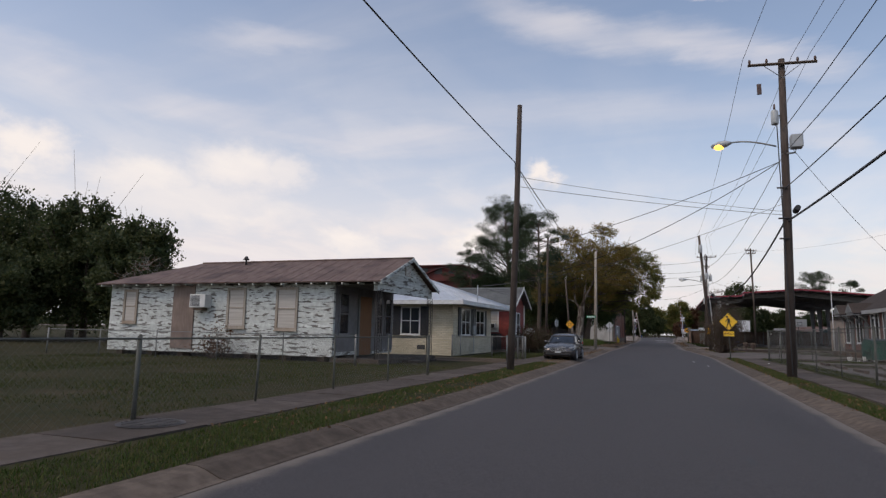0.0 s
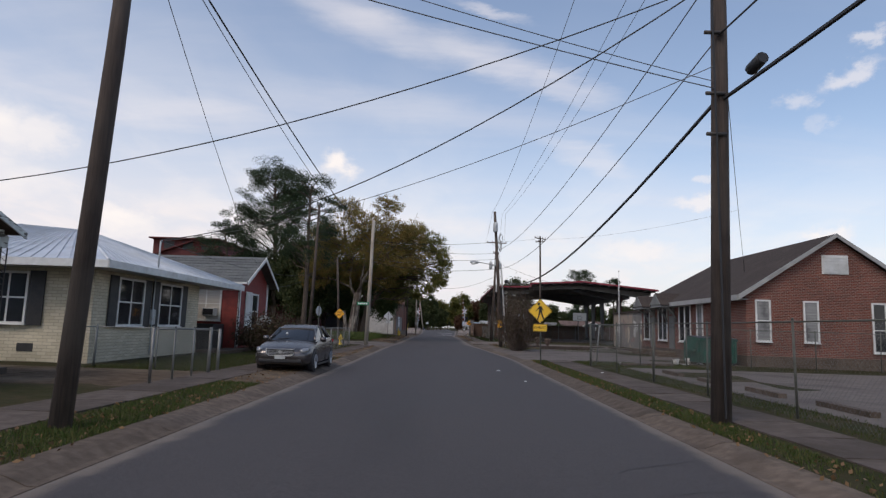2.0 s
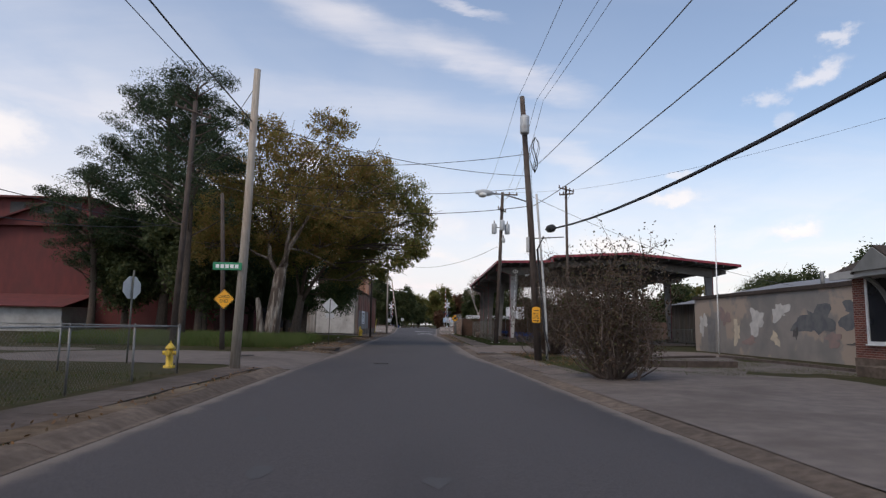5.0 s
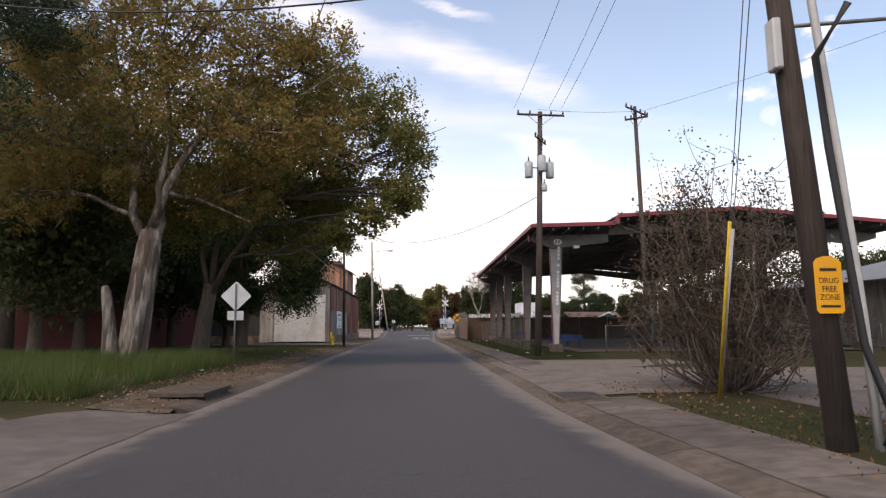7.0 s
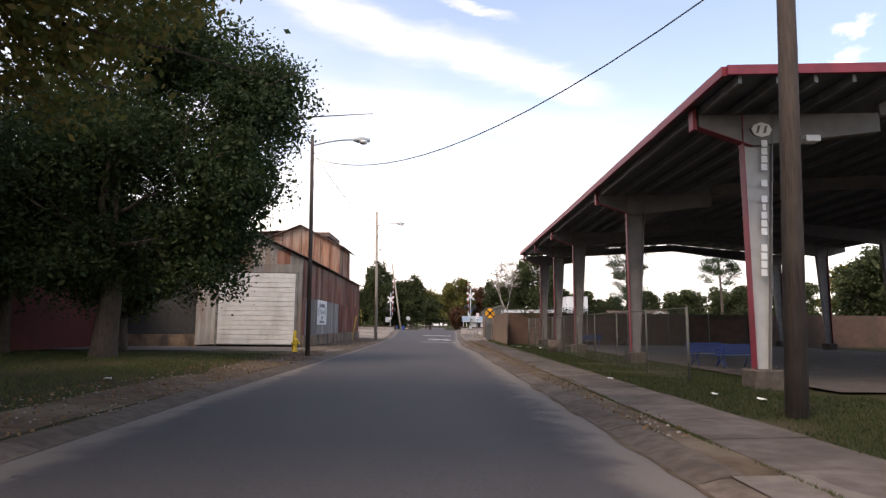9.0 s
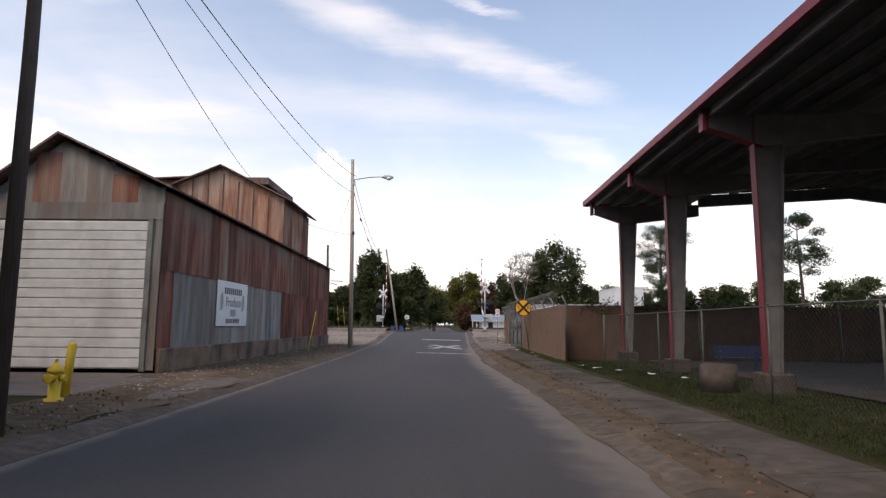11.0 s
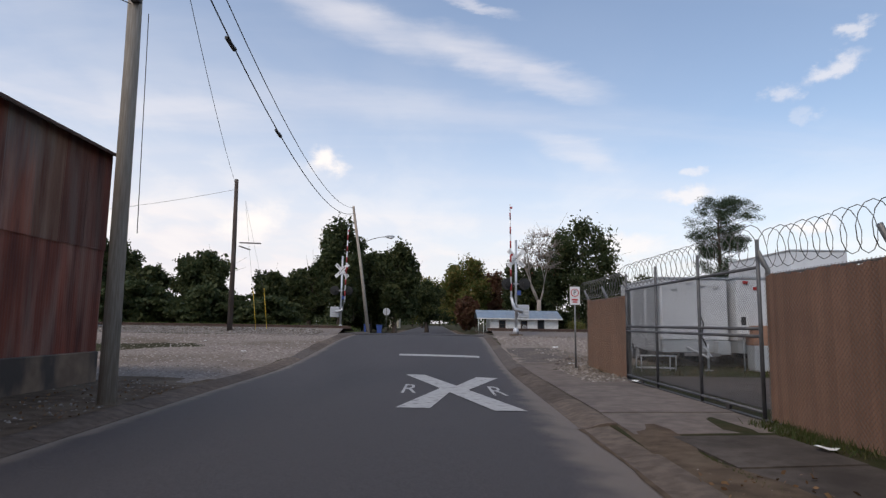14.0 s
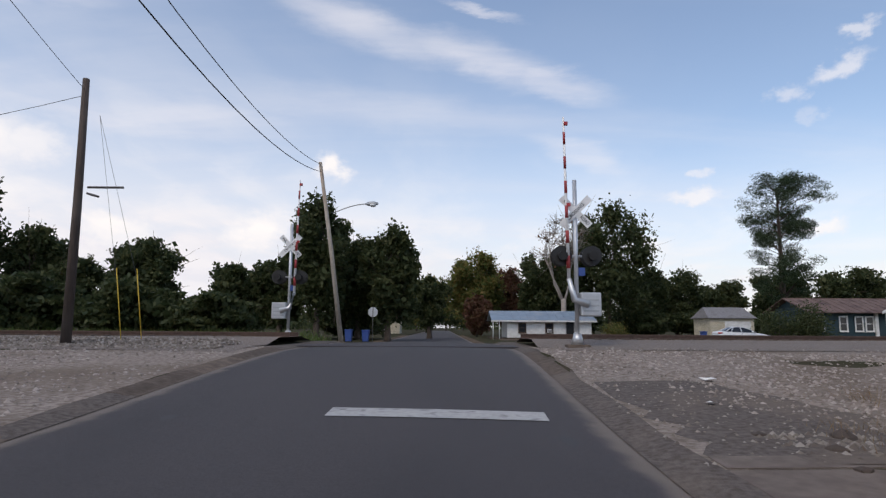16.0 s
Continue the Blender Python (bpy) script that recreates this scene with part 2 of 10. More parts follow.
M = {}
M["asphalt"] = mat("asphalt", (0.036, 0.031, 0.032), (0.076, 0.067, 0.067), scale=38, rough=0.80, bump=0.6, bump_scale=80, patch=(0.037, 0.033, 0.034), patch_scale=0.3, patch_amount=0.7, patch_stretch=(1, 0.22, 1), spec=0.4, low=0.25, high=0.75, detail=9)


def sanded(m, colour):
    """Sand over the asphalt where the mesh says it has washed in, broken up by a grain."""
    nt = m.node_tree
    n, l = nt.nodes, nt.links
    p = n["Principled BSDF"]
    old = p.inputs["Base Color"].links[0].from_socket
    at = n.new("ShaderNodeAttribute")
    at.attribute_name = "sand"
    geo = n.new("ShaderNodeNewGeometry")
    tx = n.new("ShaderNodeTexNoise")
    tx.inputs["Scale"].default_value, tx.inputs["Detail"].default_value = 1.6, 9
    l.new(geo.outputs["Position"], tx.inputs["Vector"])
    add = n.new("ShaderNodeMath")
    l.new(at.outputs["Fac"], add.inputs[0]), l.new(tx.outputs["Fac"], add.inputs[1])
    r = n.new("ShaderNodeMapRange")
    r.interpolation_type = "SMOOTHSTEP"
    r.inputs["From Min"].default_value, r.inputs["From Max"].default_value = 0.72, 1.35
    l.new(add.outputs[0], r.inputs["Value"])
    mx = n.new("ShaderNodeMix")
    mx.data_type = "RGBA"
    mx.inputs[7].default_value = (*colour, 1)
    l.new(r.outputs[0], mx.inputs[0]), l.new(old, mx.inputs[6])
    l.new(mx.outputs[2], p.inputs["Base Color"])


sanded(M["asphalt"], (0.155, 0.128, 0.108))
M["tar"] = mat("tar_patch", (0.045, 0.043, 0.045), (0.06, 0.058, 0.06), scale=60, rough=0.9)
M["concrete"] = mat("concrete", (0.108, 0.086, 0.074), (0.073, 0.058, 0.049), scale=5, rough=0.95, bump=0.35, bump_scale=60, patch=(0.066, 0.052, 0.042), patch_scale=0.9, patch_amount=0.8, spread=0.18, spec=0.2, patch_low=0.47)
M["kerb"] = mat("kerb_concrete", (0.135, 0.104, 0.082), (0.085, 0.066, 0.052), scale=6, rough=0.95, bump=0.4, bump_scale=70, patch=(0.066, 0.051, 0.040), patch_scale=1.3, patch_amount=0.7, spread=0.22, spec=0.2)
M["lot"] = mat("worn_parking_lot", (0.115, 0.097, 0.088), (0.150, 0.128, 0.114), scale=3, rough=0.95, bump=0.35, bump_scale=70, patch=(0.085, 0.07, 0.061), patch_scale=0.4, patch_amount=0.75, spec=0.2)
M["grass_ground"] = mat("grass_ground", (0.027, 0.031, 0.011), (0.046, 0.038, 0.018), scale=3.5, rough=1, bump=0.5, bump_scale=40, patch=(0.070, 0.052, 0.032), patch_scale=0.45, patch_amount=0.7, patch_low=0.52, spec=0.1)
M["dirt"] = mat("dirt", (0.125, 0.092, 0.064), (0.074, 0.053, 0.037), scale=4, rough=1, bump=0.7, bump_scale=50, patch=(0.185, 0.148, 0.108), patch_scale=0.6, patch_amount=0.6, spec=0.1)
M["gravel"] = mat("gravel", (0.31, 0.265, 0.23), (0.16, 0.13, 0.108), scale=9, rough=1, bump=1.0, bump_scale=26, patch=(0.14, 0.108, 0.083), patch_scale=0.28, patch_amount=0.85, patch_low=0.45, spec=0.1, detail=9)
M["dark_gravel"] = mat("dark_gravel", (0.145, 0.124, 0.110), (0.085, 0.072, 0.064), scale=11, rough=1, bump=0.9, bump_scale=30, patch=(0.16, 0.13, 0.108), patch_scale=0.6, patch_amount=0.7, spec=0.1, detail=9)
M["drive_concrete"] = mat("drive_concrete", (0.180, 0.148, 0.128), (0.128, 0.104, 0.089), scale=4, rough=0.95, bump=0.35, bump_scale=60, patch=(0.10, 0.081, 0.068), patch_scale=0.5, patch_amount=0.7, spec=0.2)
M["dirty_concrete"] = mat("silted_concrete", (0.096, 0.080, 0.067), (0.064, 0.052, 0.043), scale=5, rough=0.95, bump=0.4, bump_scale=50, patch=(0.040, 0.032, 0.026), patch_scale=1.0, patch_amount=0.85, spread=0.2, spec=0.2, patch_low=0.45)
M["walk_concrete"] = mat("grey_brown_concrete", (0.150, 0.122, 0.104), (0.100, 0.080, 0.068), scale=4, rough=0.95, bump=0.4, bump_scale=50, patch=(0.062, 0.050, 0.042), patch_scale=0.7, patch_amount=0.85, spread=0.2, spec=0.2, patch_low=0.46)
M["ballast"] = mat("ballast", (0.20, 0.165, 0.14), (0.12, 0.10, 0.085), scale=18, rough=1, bump=1.0, bump_scale=30)
M["peeling"] = mat("peeling_white_paint", (0.60, 0.63, 0.60), (0.46, 0.48, 0.455), scale=6, rough=0.8, patch=(0.115, 0.102, 0.090), patch_scale=3.6, patch_amount=0.95, patch_low=0.55, patch_high=0.585, patch_stretch=(0.55, 0.55, 2.8), bump=0.4, spread=0.12)
M["grey_boards"] = mat("grey_painted_boards", (0.20, 0.195, 0.20), (0.16, 0.155, 0.16), scale=5, rough=0.85, patch=(0.12, 0.11, 0.10), patch_scale=1.5, patch_amount=0.6)
M["rust_roof"] = mat("rusted_metal_roof", (0.105, 0.062, 0.050), (0.165, 0.112, 0.092), scale=2.8, rough=0.75, patch=(0.058, 0.032, 0.026), patch_scale=0.9, patch_amount=0.85, stretch=(3, 0.6, 1), detail=9)
M["old_wood"] = mat("old_wood", (0.13, 0.095, 0.07), (0.085, 0.06, 0.045), scale=5, rough=0.9, stretch=(8, 8, 0.6), bump=0.4, spread=0.15)
M["pale_wood"] = mat("pale_weathered_wood", (0.40, 0.355, 0.30), (0.28, 0.24, 0.195), scale=5, rough=0.9, stretch=(8, 8, 0.5), bump=0.35, patch=(0.24, 0.14, 0.08), patch_scale=0.5, patch_amount=0.35)
M["orange_board"] = mat("orange_brown_board", (0.21, 0.095, 0.035), (0.15, 0.065, 0.025), scale=5, rough=0.7, stretch=(6, 6, 0.5), bump=0.2)
M["plywood"] = mat("weathered_plywood", (0.20, 0.15, 0.125), (0.25, 0.19, 0.16), scale=3, rough=0.9, stretch=(5, 5, 0.6), patch=(0.11, 0.08, 0.07), patch_scale=1.2)
M["tan_brick"] = brick_mat("tan_brick", (0.60, 0.54, 0.41), (0.50, 0.44, 0.32), (0.36, 0.32, 0.25), 0.3, 0.10)
M["red_brick"] = brick_mat("red_brick", (0.175, 0.048, 0.029), (0.10, 0.031, 0.022), (0.27, 0.20, 0.165), 0.23, 0.08)
M["white_metal_roof"] = mat("white_metal_roof", (0.55, 0.58, 0.62), (0.46, 0.49, 0.53), scale=1.5, rough=0.45, metal=0.2, patch=(0.36, 0.36, 0.36), patch_scale=0.9, patch_amount=0.4)
M["shingle"] = mat("grey_shingles", (0.125, 0.13, 0.128), (0.085, 0.088, 0.088), scale=9, rough=0.95, bump=0.5, bump_scale=25, patch=(0.17, 0.175, 0.165), patch_scale=1.1, spread=0.15)
M["brown_shingle"] = mat("brown_shingles", (0.062, 0.048, 0.041), (0.044, 0.035, 0.031), scale=9, rough=0.95, bump=0.5, bump_scale=25, patch=(0.08, 0.064, 0.055), patch_scale=0.8, spec=0.2)
M["red_siding"] = mat("red_siding", (0.25, 0.038, 0.030), (0.19, 0.03, 0.026), scale=4, rough=0.7, patch=(0.14, 0.03, 0.025), patch_scale=1.2, spread=0.06)
M["white_paint"] = mat("white_paint", (0.70, 0.70, 0.68), (0.60, 0.60, 0.58), scale=4, rough=0.6, patch=(0.44, 0.42, 0.38), patch_scale=1.5, patch_amount=0.5)
M["black_paint"] = mat("black_paint", (0.03, 0.03, 0.032), (0.045, 0.043, 0.042), scale=5, rough=0.6)
M["dark_glass"] = mat("window_glass", (0.018, 0.02, 0.023), (0.028, 0.03, 0.034), scale=1.2, rough=0.04, spec=0.5)
M["curtain"] = mat("window_blind", (0.50, 0.47, 0.43), (0.40, 0.37, 0.33), scale=2, rough=0.9, stretch=(0.3, 0.3, 9))
M["dim_blind"] = mat("blind_behind_glass", (0.26, 0.26, 0.255), (0.19, 0.19, 0.19), scale=2, rough=0.12, stretch=(0.3, 0.3, 9), patch=(0.06, 0.06, 0.065), patch_scale=1.2, patch_amount=0.8)
M["galvanised"] = mat("galvanised_steel", (0.24, 0.245, 0.24), (0.18, 0.182, 0.178), scale=4, rough=0.55, metal=0.5, patch=(0.12, 0.10, 0.085), patch_scale=1.5, spread=0.12)
M["gate_steel"] = mat("dark_gate_steel", (0.10, 0.10, 0.105), (0.14, 0.138, 0.14), scale=4, rough=0.6, metal=0.4)
M["wire"] = plain("chain_link_wire", (0.16, 0.16, 0.155), 0.6, 0.3)
M["slat_wire"] = plain("zinc_coated_wire", (0.24, 0.18, 0.145), 0.6, 0.2)
M["porch_grey"] = mat("weathered_porch_paint", (0.19, 0.195, 0.187), (0.15, 0.155, 0.15), scale=3, rough=0.8, patch=(0.08, 0.082, 0.078), patch_scale=0.9, patch_amount=0.6, patch_stretch=(1, 1, 0.3))
M["peeling_wall"] = mat("peeling_block_wall", (0.25, 0.225, 0.205), (0.175, 0.165, 0.155), scale=0.7, rough=0.9, bump=0.3, bump_scale=30, patch=(0.34, 0.27, 0.215), patch_scale=0.55, patch_amount=0.9, detail=10, patch_low=0.52, patch_high=0.58)
M["dry_weed"] = leaf_mat("dry_weeds", (0.15, 0.09, 0.05), (0.20, 0.14, 0.075), (0.11, 0.08, 0.035), 0.2)
M["cable"] = plain("black_cable", (0.02, 0.02, 0.022), 0.6)
M["thin_cable"] = plain("weathered_conductor", (0.10, 0.10, 0.105), 0.6)
M["pole_wood"] = mat("creosoted_pole", (0.085, 0.062, 0.05), (0.05, 0.037, 0.031), scale=4, rough=0.9, stretch=(10, 10, 0.5), bump=0.5, patch=(0.12, 0.10, 0.085), patch_scale=0.7, patch_amount=0.6)
M["steel_grey"] = mat("grey_enamel", (0.42, 0.44, 0.45), (0.36, 0.38, 0.39), scale=4, rough=0.45, patch=(0.22, 0.17, 0.13), patch_scale=3, patch_amount=0.35, patch_low=0.6)
M["porcelain"] = plain("brown_porcelain", (0.10, 0.055, 0.04), 0.3)
M["lamp_on"] = plain("lit_sodium_lens", (1.0, 0.50, 0.08), 0.3, 0, 3.0)
M["lens"] = plain("lamp_lens", (0.75, 0.75, 0.72), 0.25)
M["yellow_sign"] = mat("yellow_sign_face", (0.86, 0.52, 0.03), (0.80, 0.47, 0.03), scale=3, rough=0.4)
M["orange_sign"] = mat("orange_yellow_sign_face", (0.85, 0.40, 0.02), (0.78, 0.36, 0.02), scale=3, rough=0.4)
M["sign_black"] = plain("sign_black", (0.015, 0.014, 0.013), 0.5)
M["sign_white"] = mat("sign_white", (0.78, 0.78, 0.77), (0.70, 0.70, 0.69), scale=3, rough=0.45)
M["sign_red"] = plain("sign_red", (0.55, 0.03, 0.03), 0.5)
M["barrier_red"] = plain("weathered_barrier_red", (0.30, 0.035, 0.035), 0.6)
M["sign_green"] = plain("sign_green", (0.02, 0.22, 0.10), 0.5)
M["sign_blue"] = plain("sign_blue", (0.035, 0.075, 0.26), 0.5)
M["sign_back"] = mat("aluminium_sign_back", (0.55, 0.56, 0.57), (0.48, 0.49, 0.50), scale=3, rough=0.4, metal=0.5)
M["post_green"] = mat("green_steel_post", (0.085, 0.090, 0.076), (0.12, 0.118, 0.104), scale=6, rough=0.7, metal=0.3)
M["dumpster"] = mat("green_dumpster_paint", (0.018, 0.09, 0.062), (0.014, 0.065, 0.046), scale=3, rough=0.55, patch=(0.06, 0.05, 0.04), patch_scale=2.0, patch_amount=0.5)
M["red_steel"] = mat("red_painted_steel", (0.25, 0.026, 0.042), (0.18, 0.020, 0.032), scale=3, rough=0.5)
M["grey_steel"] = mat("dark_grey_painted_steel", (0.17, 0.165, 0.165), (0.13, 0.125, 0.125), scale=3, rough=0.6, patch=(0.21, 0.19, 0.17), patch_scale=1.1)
M["light_steel"] = mat("light_grey_column_steel", (0.40, 0.395, 0.38), (0.34, 0.335, 0.32), scale=3, rough=0.6)
M["deck"] = mat("steel_roof_deck", (0.115, 0.128, 0.142), (0.085, 0.095, 0.105), scale=2, rough=0.55, metal=0.3, patch=(0.10, 0.105, 0.11), patch_scale=0.6)
M["purlin"] = mat("weathered_purlin_steel", (0.19, 0.195, 0.20), (0.14, 0.142, 0.145), scale=3, rough=0.6, patch=(0.24, 0.235, 0.23), patch_scale=0.5)
M["tan_slat"] = mat("tan_privacy_slat", (0.39, 0.212, 0.135), (0.33, 0.178, 0.112), scale=3, rough=0.65, patch=(0.24, 0.132, 0.085), patch_scale=0.6, patch_amount=0.6, spread=0.13)
M["brown_slat"] = mat("brown_slat_wall", (0.118, 0.068, 0.048), (0.082, 0.049, 0.036), scale=2, rough=0.75, patch=(0.062, 0.046, 0.032), patch_scale=0.5, patch_amount=0.8, patch_stretch=(1, 1, 0.25))
M["blue_paint"] = mat("blue_bench_coating", (0.025, 0.055, 0.20), (0.02, 0.045, 0.16), scale=3, rough=0.4)
M["bark"] = mat("bark", (0.10, 0.075, 0.058), (0.06, 0.045, 0.035), scale=6, rough=1, stretch=(3, 3, 0.7), bump=0.8, bump_scale=14)
M["sycamore_bark"] = mat("sycamore_bark", (0.33, 0.285, 0.235), (0.11, 0.082, 0.062), scale=5, rough=0.95, bump=0.9, bump_scale=9, patch=(0.075, 0.052, 0.038), patch_scale=2.2, patch_amount=0.9, patch_low=0.45, patch_high=0.52, stretch=(2.2, 2.2, 0.3), patch_stretch=(1.6, 1.6, 0.3))
M["leaf_oak"] = leaf_mat("oak_leaves", (0.040, 0.058, 0.024), (0.058, 0.076, 0.030), (0.100, 0.106, 0.042), 0.4)
M["leaf_dark"] = leaf_mat("dark_oak_leaves", (0.026, 0.052, 0.020), (0.040, 0.066, 0.026), (0.064, 0.084, 0.030), 0.4)
M["leaf_pine"] = leaf_mat("pine_needles", (0.018, 0.036, 0.018), (0.03, 0.052, 0.022), (0.05, 0.068, 0.026), 0.15)
M["leaf_sycamore"] = leaf_mat("turning_sycamore_leaves", (0.15, 0.165, 0.042), (0.26, 0.190, 0.056), (0.33, 0.195, 0.074), 0.55)
M["leaf_olive"] = leaf_mat("olive_leaves", (0.085, 0.115, 0.032), (0.15, 0.155, 0.044), (0.26, 0.19, 0.062), 0.55)
M["leaf_bush"] = leaf_mat("reddish_bush_leaves", (0.055, 0.045, 0.028), (0.09, 0.05, 0.035), (0.06, 0.065, 0.025), 0.3)
M["leaf_red"] = leaf_mat("red_brown_leaves", (0.10, 0.045, 0.03), (0.13, 0.06, 0.035), (0.09, 0.06, 0.025), 0.3)
M["grass_blade"] = leaf_mat("grass_blades", (0.040, 0.062, 0.013), (0.060, 0.078, 0.020), (0.105, 0.088, 0.036), 0.3)
M["lush_grass"] = leaf_mat("lush_grass", (0.040, 0.070, 0.012), (0.060, 0.088, 0.018), (0.115, 0.098, 0.035), 0.3)
# weedy green with the pavilion's shade put into the blade colours
M["shade_darkened_grass"] = leaf_mat("weedy_grass_darkened_for_shade", (0.020, 0.036, 0.009), (0.032, 0.048, 0.013), (0.062, 0.056, 0.024), 0.25)
M["tall_grass"] = leaf_mat("tall_grass", (0.055, 0.105, 0.020), (0.085, 0.125, 0.030), (0.16, 0.145, 0.055), 0.35)
M["pale_twig"] = mat("pale_grey_branches", (0.30, 0.265, 0.23), (0.22, 0.19, 0.165), scale=5, rough=0.9)
M["twig"] = plain("bare_twigs", (0.10, 0.074, 0.060), 0.9)
M["litter"] = plain("white_litter", (0.72, 0.71, 0.68), 0.7)
M["dry_leaf"] = leaf_mat("fallen_leaves", (0.16, 0.09, 0.045), (0.21, 0.125, 0.06), (0.12, 0.07, 0.04), 0.1)
M["car_paint"] = plain("charcoal_car_paint", (0.115, 0.108, 0.108), 0.25, 0.75)
M["car_glass"] = plain("tinted_glass", (0.012, 0.014, 0.017), 0.04)
M["rubber"] = plain("tyre_rubber", (0.018, 0.018, 0.018), 0.85)
M["alloy"] = plain("alloy_wheel", (0.36, 0.365, 0.375), 0.3, 0.85)
M["black_plastic"] = plain("black_plastic", (0.02, 0.02, 0.022), 0.45)
M["headlamp"] = plain("headlamp_lens", (0.26, 0.265, 0.275), 0.1, 0.3)
M["tail_red"] = plain("tail_lamp_red", (0.35, 0.02, 0.02), 0.15)
M["road_white"] = mat("worn_road_paint", (0.40, 0.392, 0.378), (0.33, 0.322, 0.31), scale=9, rough=0.8, patch=(0.16, 0.155, 0.15), patch_scale=5, patch_amount=0.75, patch_low=0.54)
M["iron"] = mat("cast_iron", (0.055, 0.05, 0.048), (0.09, 0.08, 0.075), scale=8, rough=0.7, metal=0.4)
M["clay"] = mat("weathered_clay", (0.16, 0.11, 0.085), (0.11, 0.08, 0.065), scale=5, rough=0.9)
M["hydrant_yellow"] = mat("yellow_hydrant_paint", (0.70, 0.48, 0.03), (0.60, 0.40, 0.03), scale=5, rough=0.55)
M["pvc"] = mat("white_conduit", (0.52, 0.52, 0.51), (0.44, 0.44, 0.43), scale=4, rough=0.5)
M["trailer_white"] = mat("white_trailer_panel", (0.66, 0.67, 0.68), (0.60, 0.61, 0.62), scale=2, rough=0.4)
M["aluminium"] = mat("brushed_aluminium", (0.56, 0.57, 0.58), (0.50, 0.51, 0.52), scale=6, rough=0.4, metal=0.6, spread=0.05)
M["rail"] = mat("rusty_rail", (0.10, 0.065, 0.05), (0.14, 0.09, 0.07), scale=6, rough=0.6, metal=0.5)
M["teal_paint"] = mat("dark_teal_siding", (0.018, 0.04, 0.05), (0.022, 0.05, 0.06), scale=3, rough=0.7)
M["mural_grey"] = mat("painted_block_wall", (0.34, 0.34, 0.33), (0.28, 0.28, 0.275), scale=2, rough=0.85, patch=(0.20, 0.19, 0.18), patch_scale=0.8, patch_amount=0.7)


def rust_mat(name, base, dark, zinc, amount):
    """Corrugated iron: rust in vertical streaks over zinc."""
    return mat(name, base, dark, scale=1.4, rough=0.8, metal=0.25, stretch=(2.2, 2.2, 0.35), patch=zinc, patch_scale=0.9, patch_amount=amount, patch_stretch=(2.5, 2.5, 0.3), patch_low=0.45, patch_high=0.7, spread=0.32)


M["rust_sheet"] = rust_mat("rusted_corrugated_iron", (0.245, 0.070, 0.041), (0.098, 0.032, 0.023), (0.33, 0.215, 0.165), 0.65)
M["zinc_sheet"] = rust_mat("galvanised_corrugated_iron", (0.37, 0.358, 0.34), (0.22, 0.208, 0.195), (0.25, 0.165, 0.12), 0.65)
M["pale_rust_sheet"] = rust_mat("faded_corrugated_iron", (0.34, 0.19, 0.125), (0.19, 0.08, 0.05), (0.43, 0.35, 0.29), 0.75)
M["fading_sheet"] = rust_mat("half_rusted_corrugated_iron", (0.275, 0.098, 0.060), (0.120, 0.045, 0.033), (0.35, 0.26, 0.21), 0.6)


def zinc_top(m, colour, edge, soft):
    """The zinc lasts longest at the head of each sheet, with a ragged lower edge to the rust."""
    nt = m.node_tree
    n, l = nt.nodes, nt.links
    p = n["Principled BSDF"]
    old = p.inputs["Base Color"].links[0].from_socket
    co = n.new("ShaderNodeTexCoord")
    sep = n.new("ShaderNodeSeparateXYZ")
    l.new(co.outputs["Object"], sep.inputs[0])
    geo = n.new("ShaderNodeNewGeometry")
    mp = n.new("ShaderNodeMapping")
    mp.inputs["Scale"].default_value = (4.0, 4.0, 0.5)
    l.new(geo.outputs["Position"], mp.inputs[0])
    tx = n.new("ShaderNodeTexNoise")
    tx.inputs["Scale"].default_value, tx.inputs["Detail"].default_value = 1.6, 8
    l.new(mp.outputs[0], tx.inputs["Vector"])
    info = n.new("ShaderNodeObjectInfo")
    a = n.new("ShaderNodeMath")
    a.operation = "MULTIPLY_ADD"
    l.new(tx.outputs["Fac"], a.inputs[0])
    a.inputs[1].default_value = 2.2
    l.new(sep.outputs["Z"], a.inputs[2])
    b = n.new("ShaderNodeMath")
    b.operation = "MULTIPLY_ADD"
    l.new(info.outputs["Random"], b.inputs[0])
    b.inputs[1].default_value = 1.1
    l.new(a.outputs[0], b.inputs[2])
    r = n.new("ShaderNodeMapRange")
    r.interpolation_type = "SMOOTHSTEP"
    r.inputs["From Min"].default_value, r.inputs["From Max"].default_value = edge - soft, edge + soft
    l.new(b.outputs[0], r.inputs["Value"])
    mx = n.new("ShaderNodeMix")
    mx.data_type = "RGBA"
    mx.inputs[7].default_value = (*colour, 1)
    l.new(r.outputs[0], mx.inputs[0]), l.new(old, mx.inputs[6])
    l.new(mx.outputs[2], p.inputs["Base Color"])


zinc_top(M["fading_sheet"], (0.20, 0.165, 0.145), 3.75, 0.7)
M["red_barn"] = mat("red_oxide_metal", (0.125, 0.026, 0.024), (0.092, 0.021, 0.020), scale=1.5, rough=0.8, stretch=(1, 1, 0.4), patch=(0.072, 0.024, 0.022), patch_scale=0.4)


# ---- mesh helpers ----
def part(name, bm, material, parent=None, label=""):
    me = bpy.data.meshes.new(name)
    bm.to_mesh(me)
    bm.free()
    me.materials.append(material)
    ob = new(name, me)
    if parent is not None:
        ob.parent = parent
    if label:
        ob["label"] = label
    return ob


def shared(name, me, material, parent, m=None):
    """One more object on a mesh that alike pieces share."""
    if not me.materials:
        me.materials.append(material)
    ob = new(name, me)
    ob.parent = parent
    if m is not None:
        ob.matrix_basis = m
    return ob


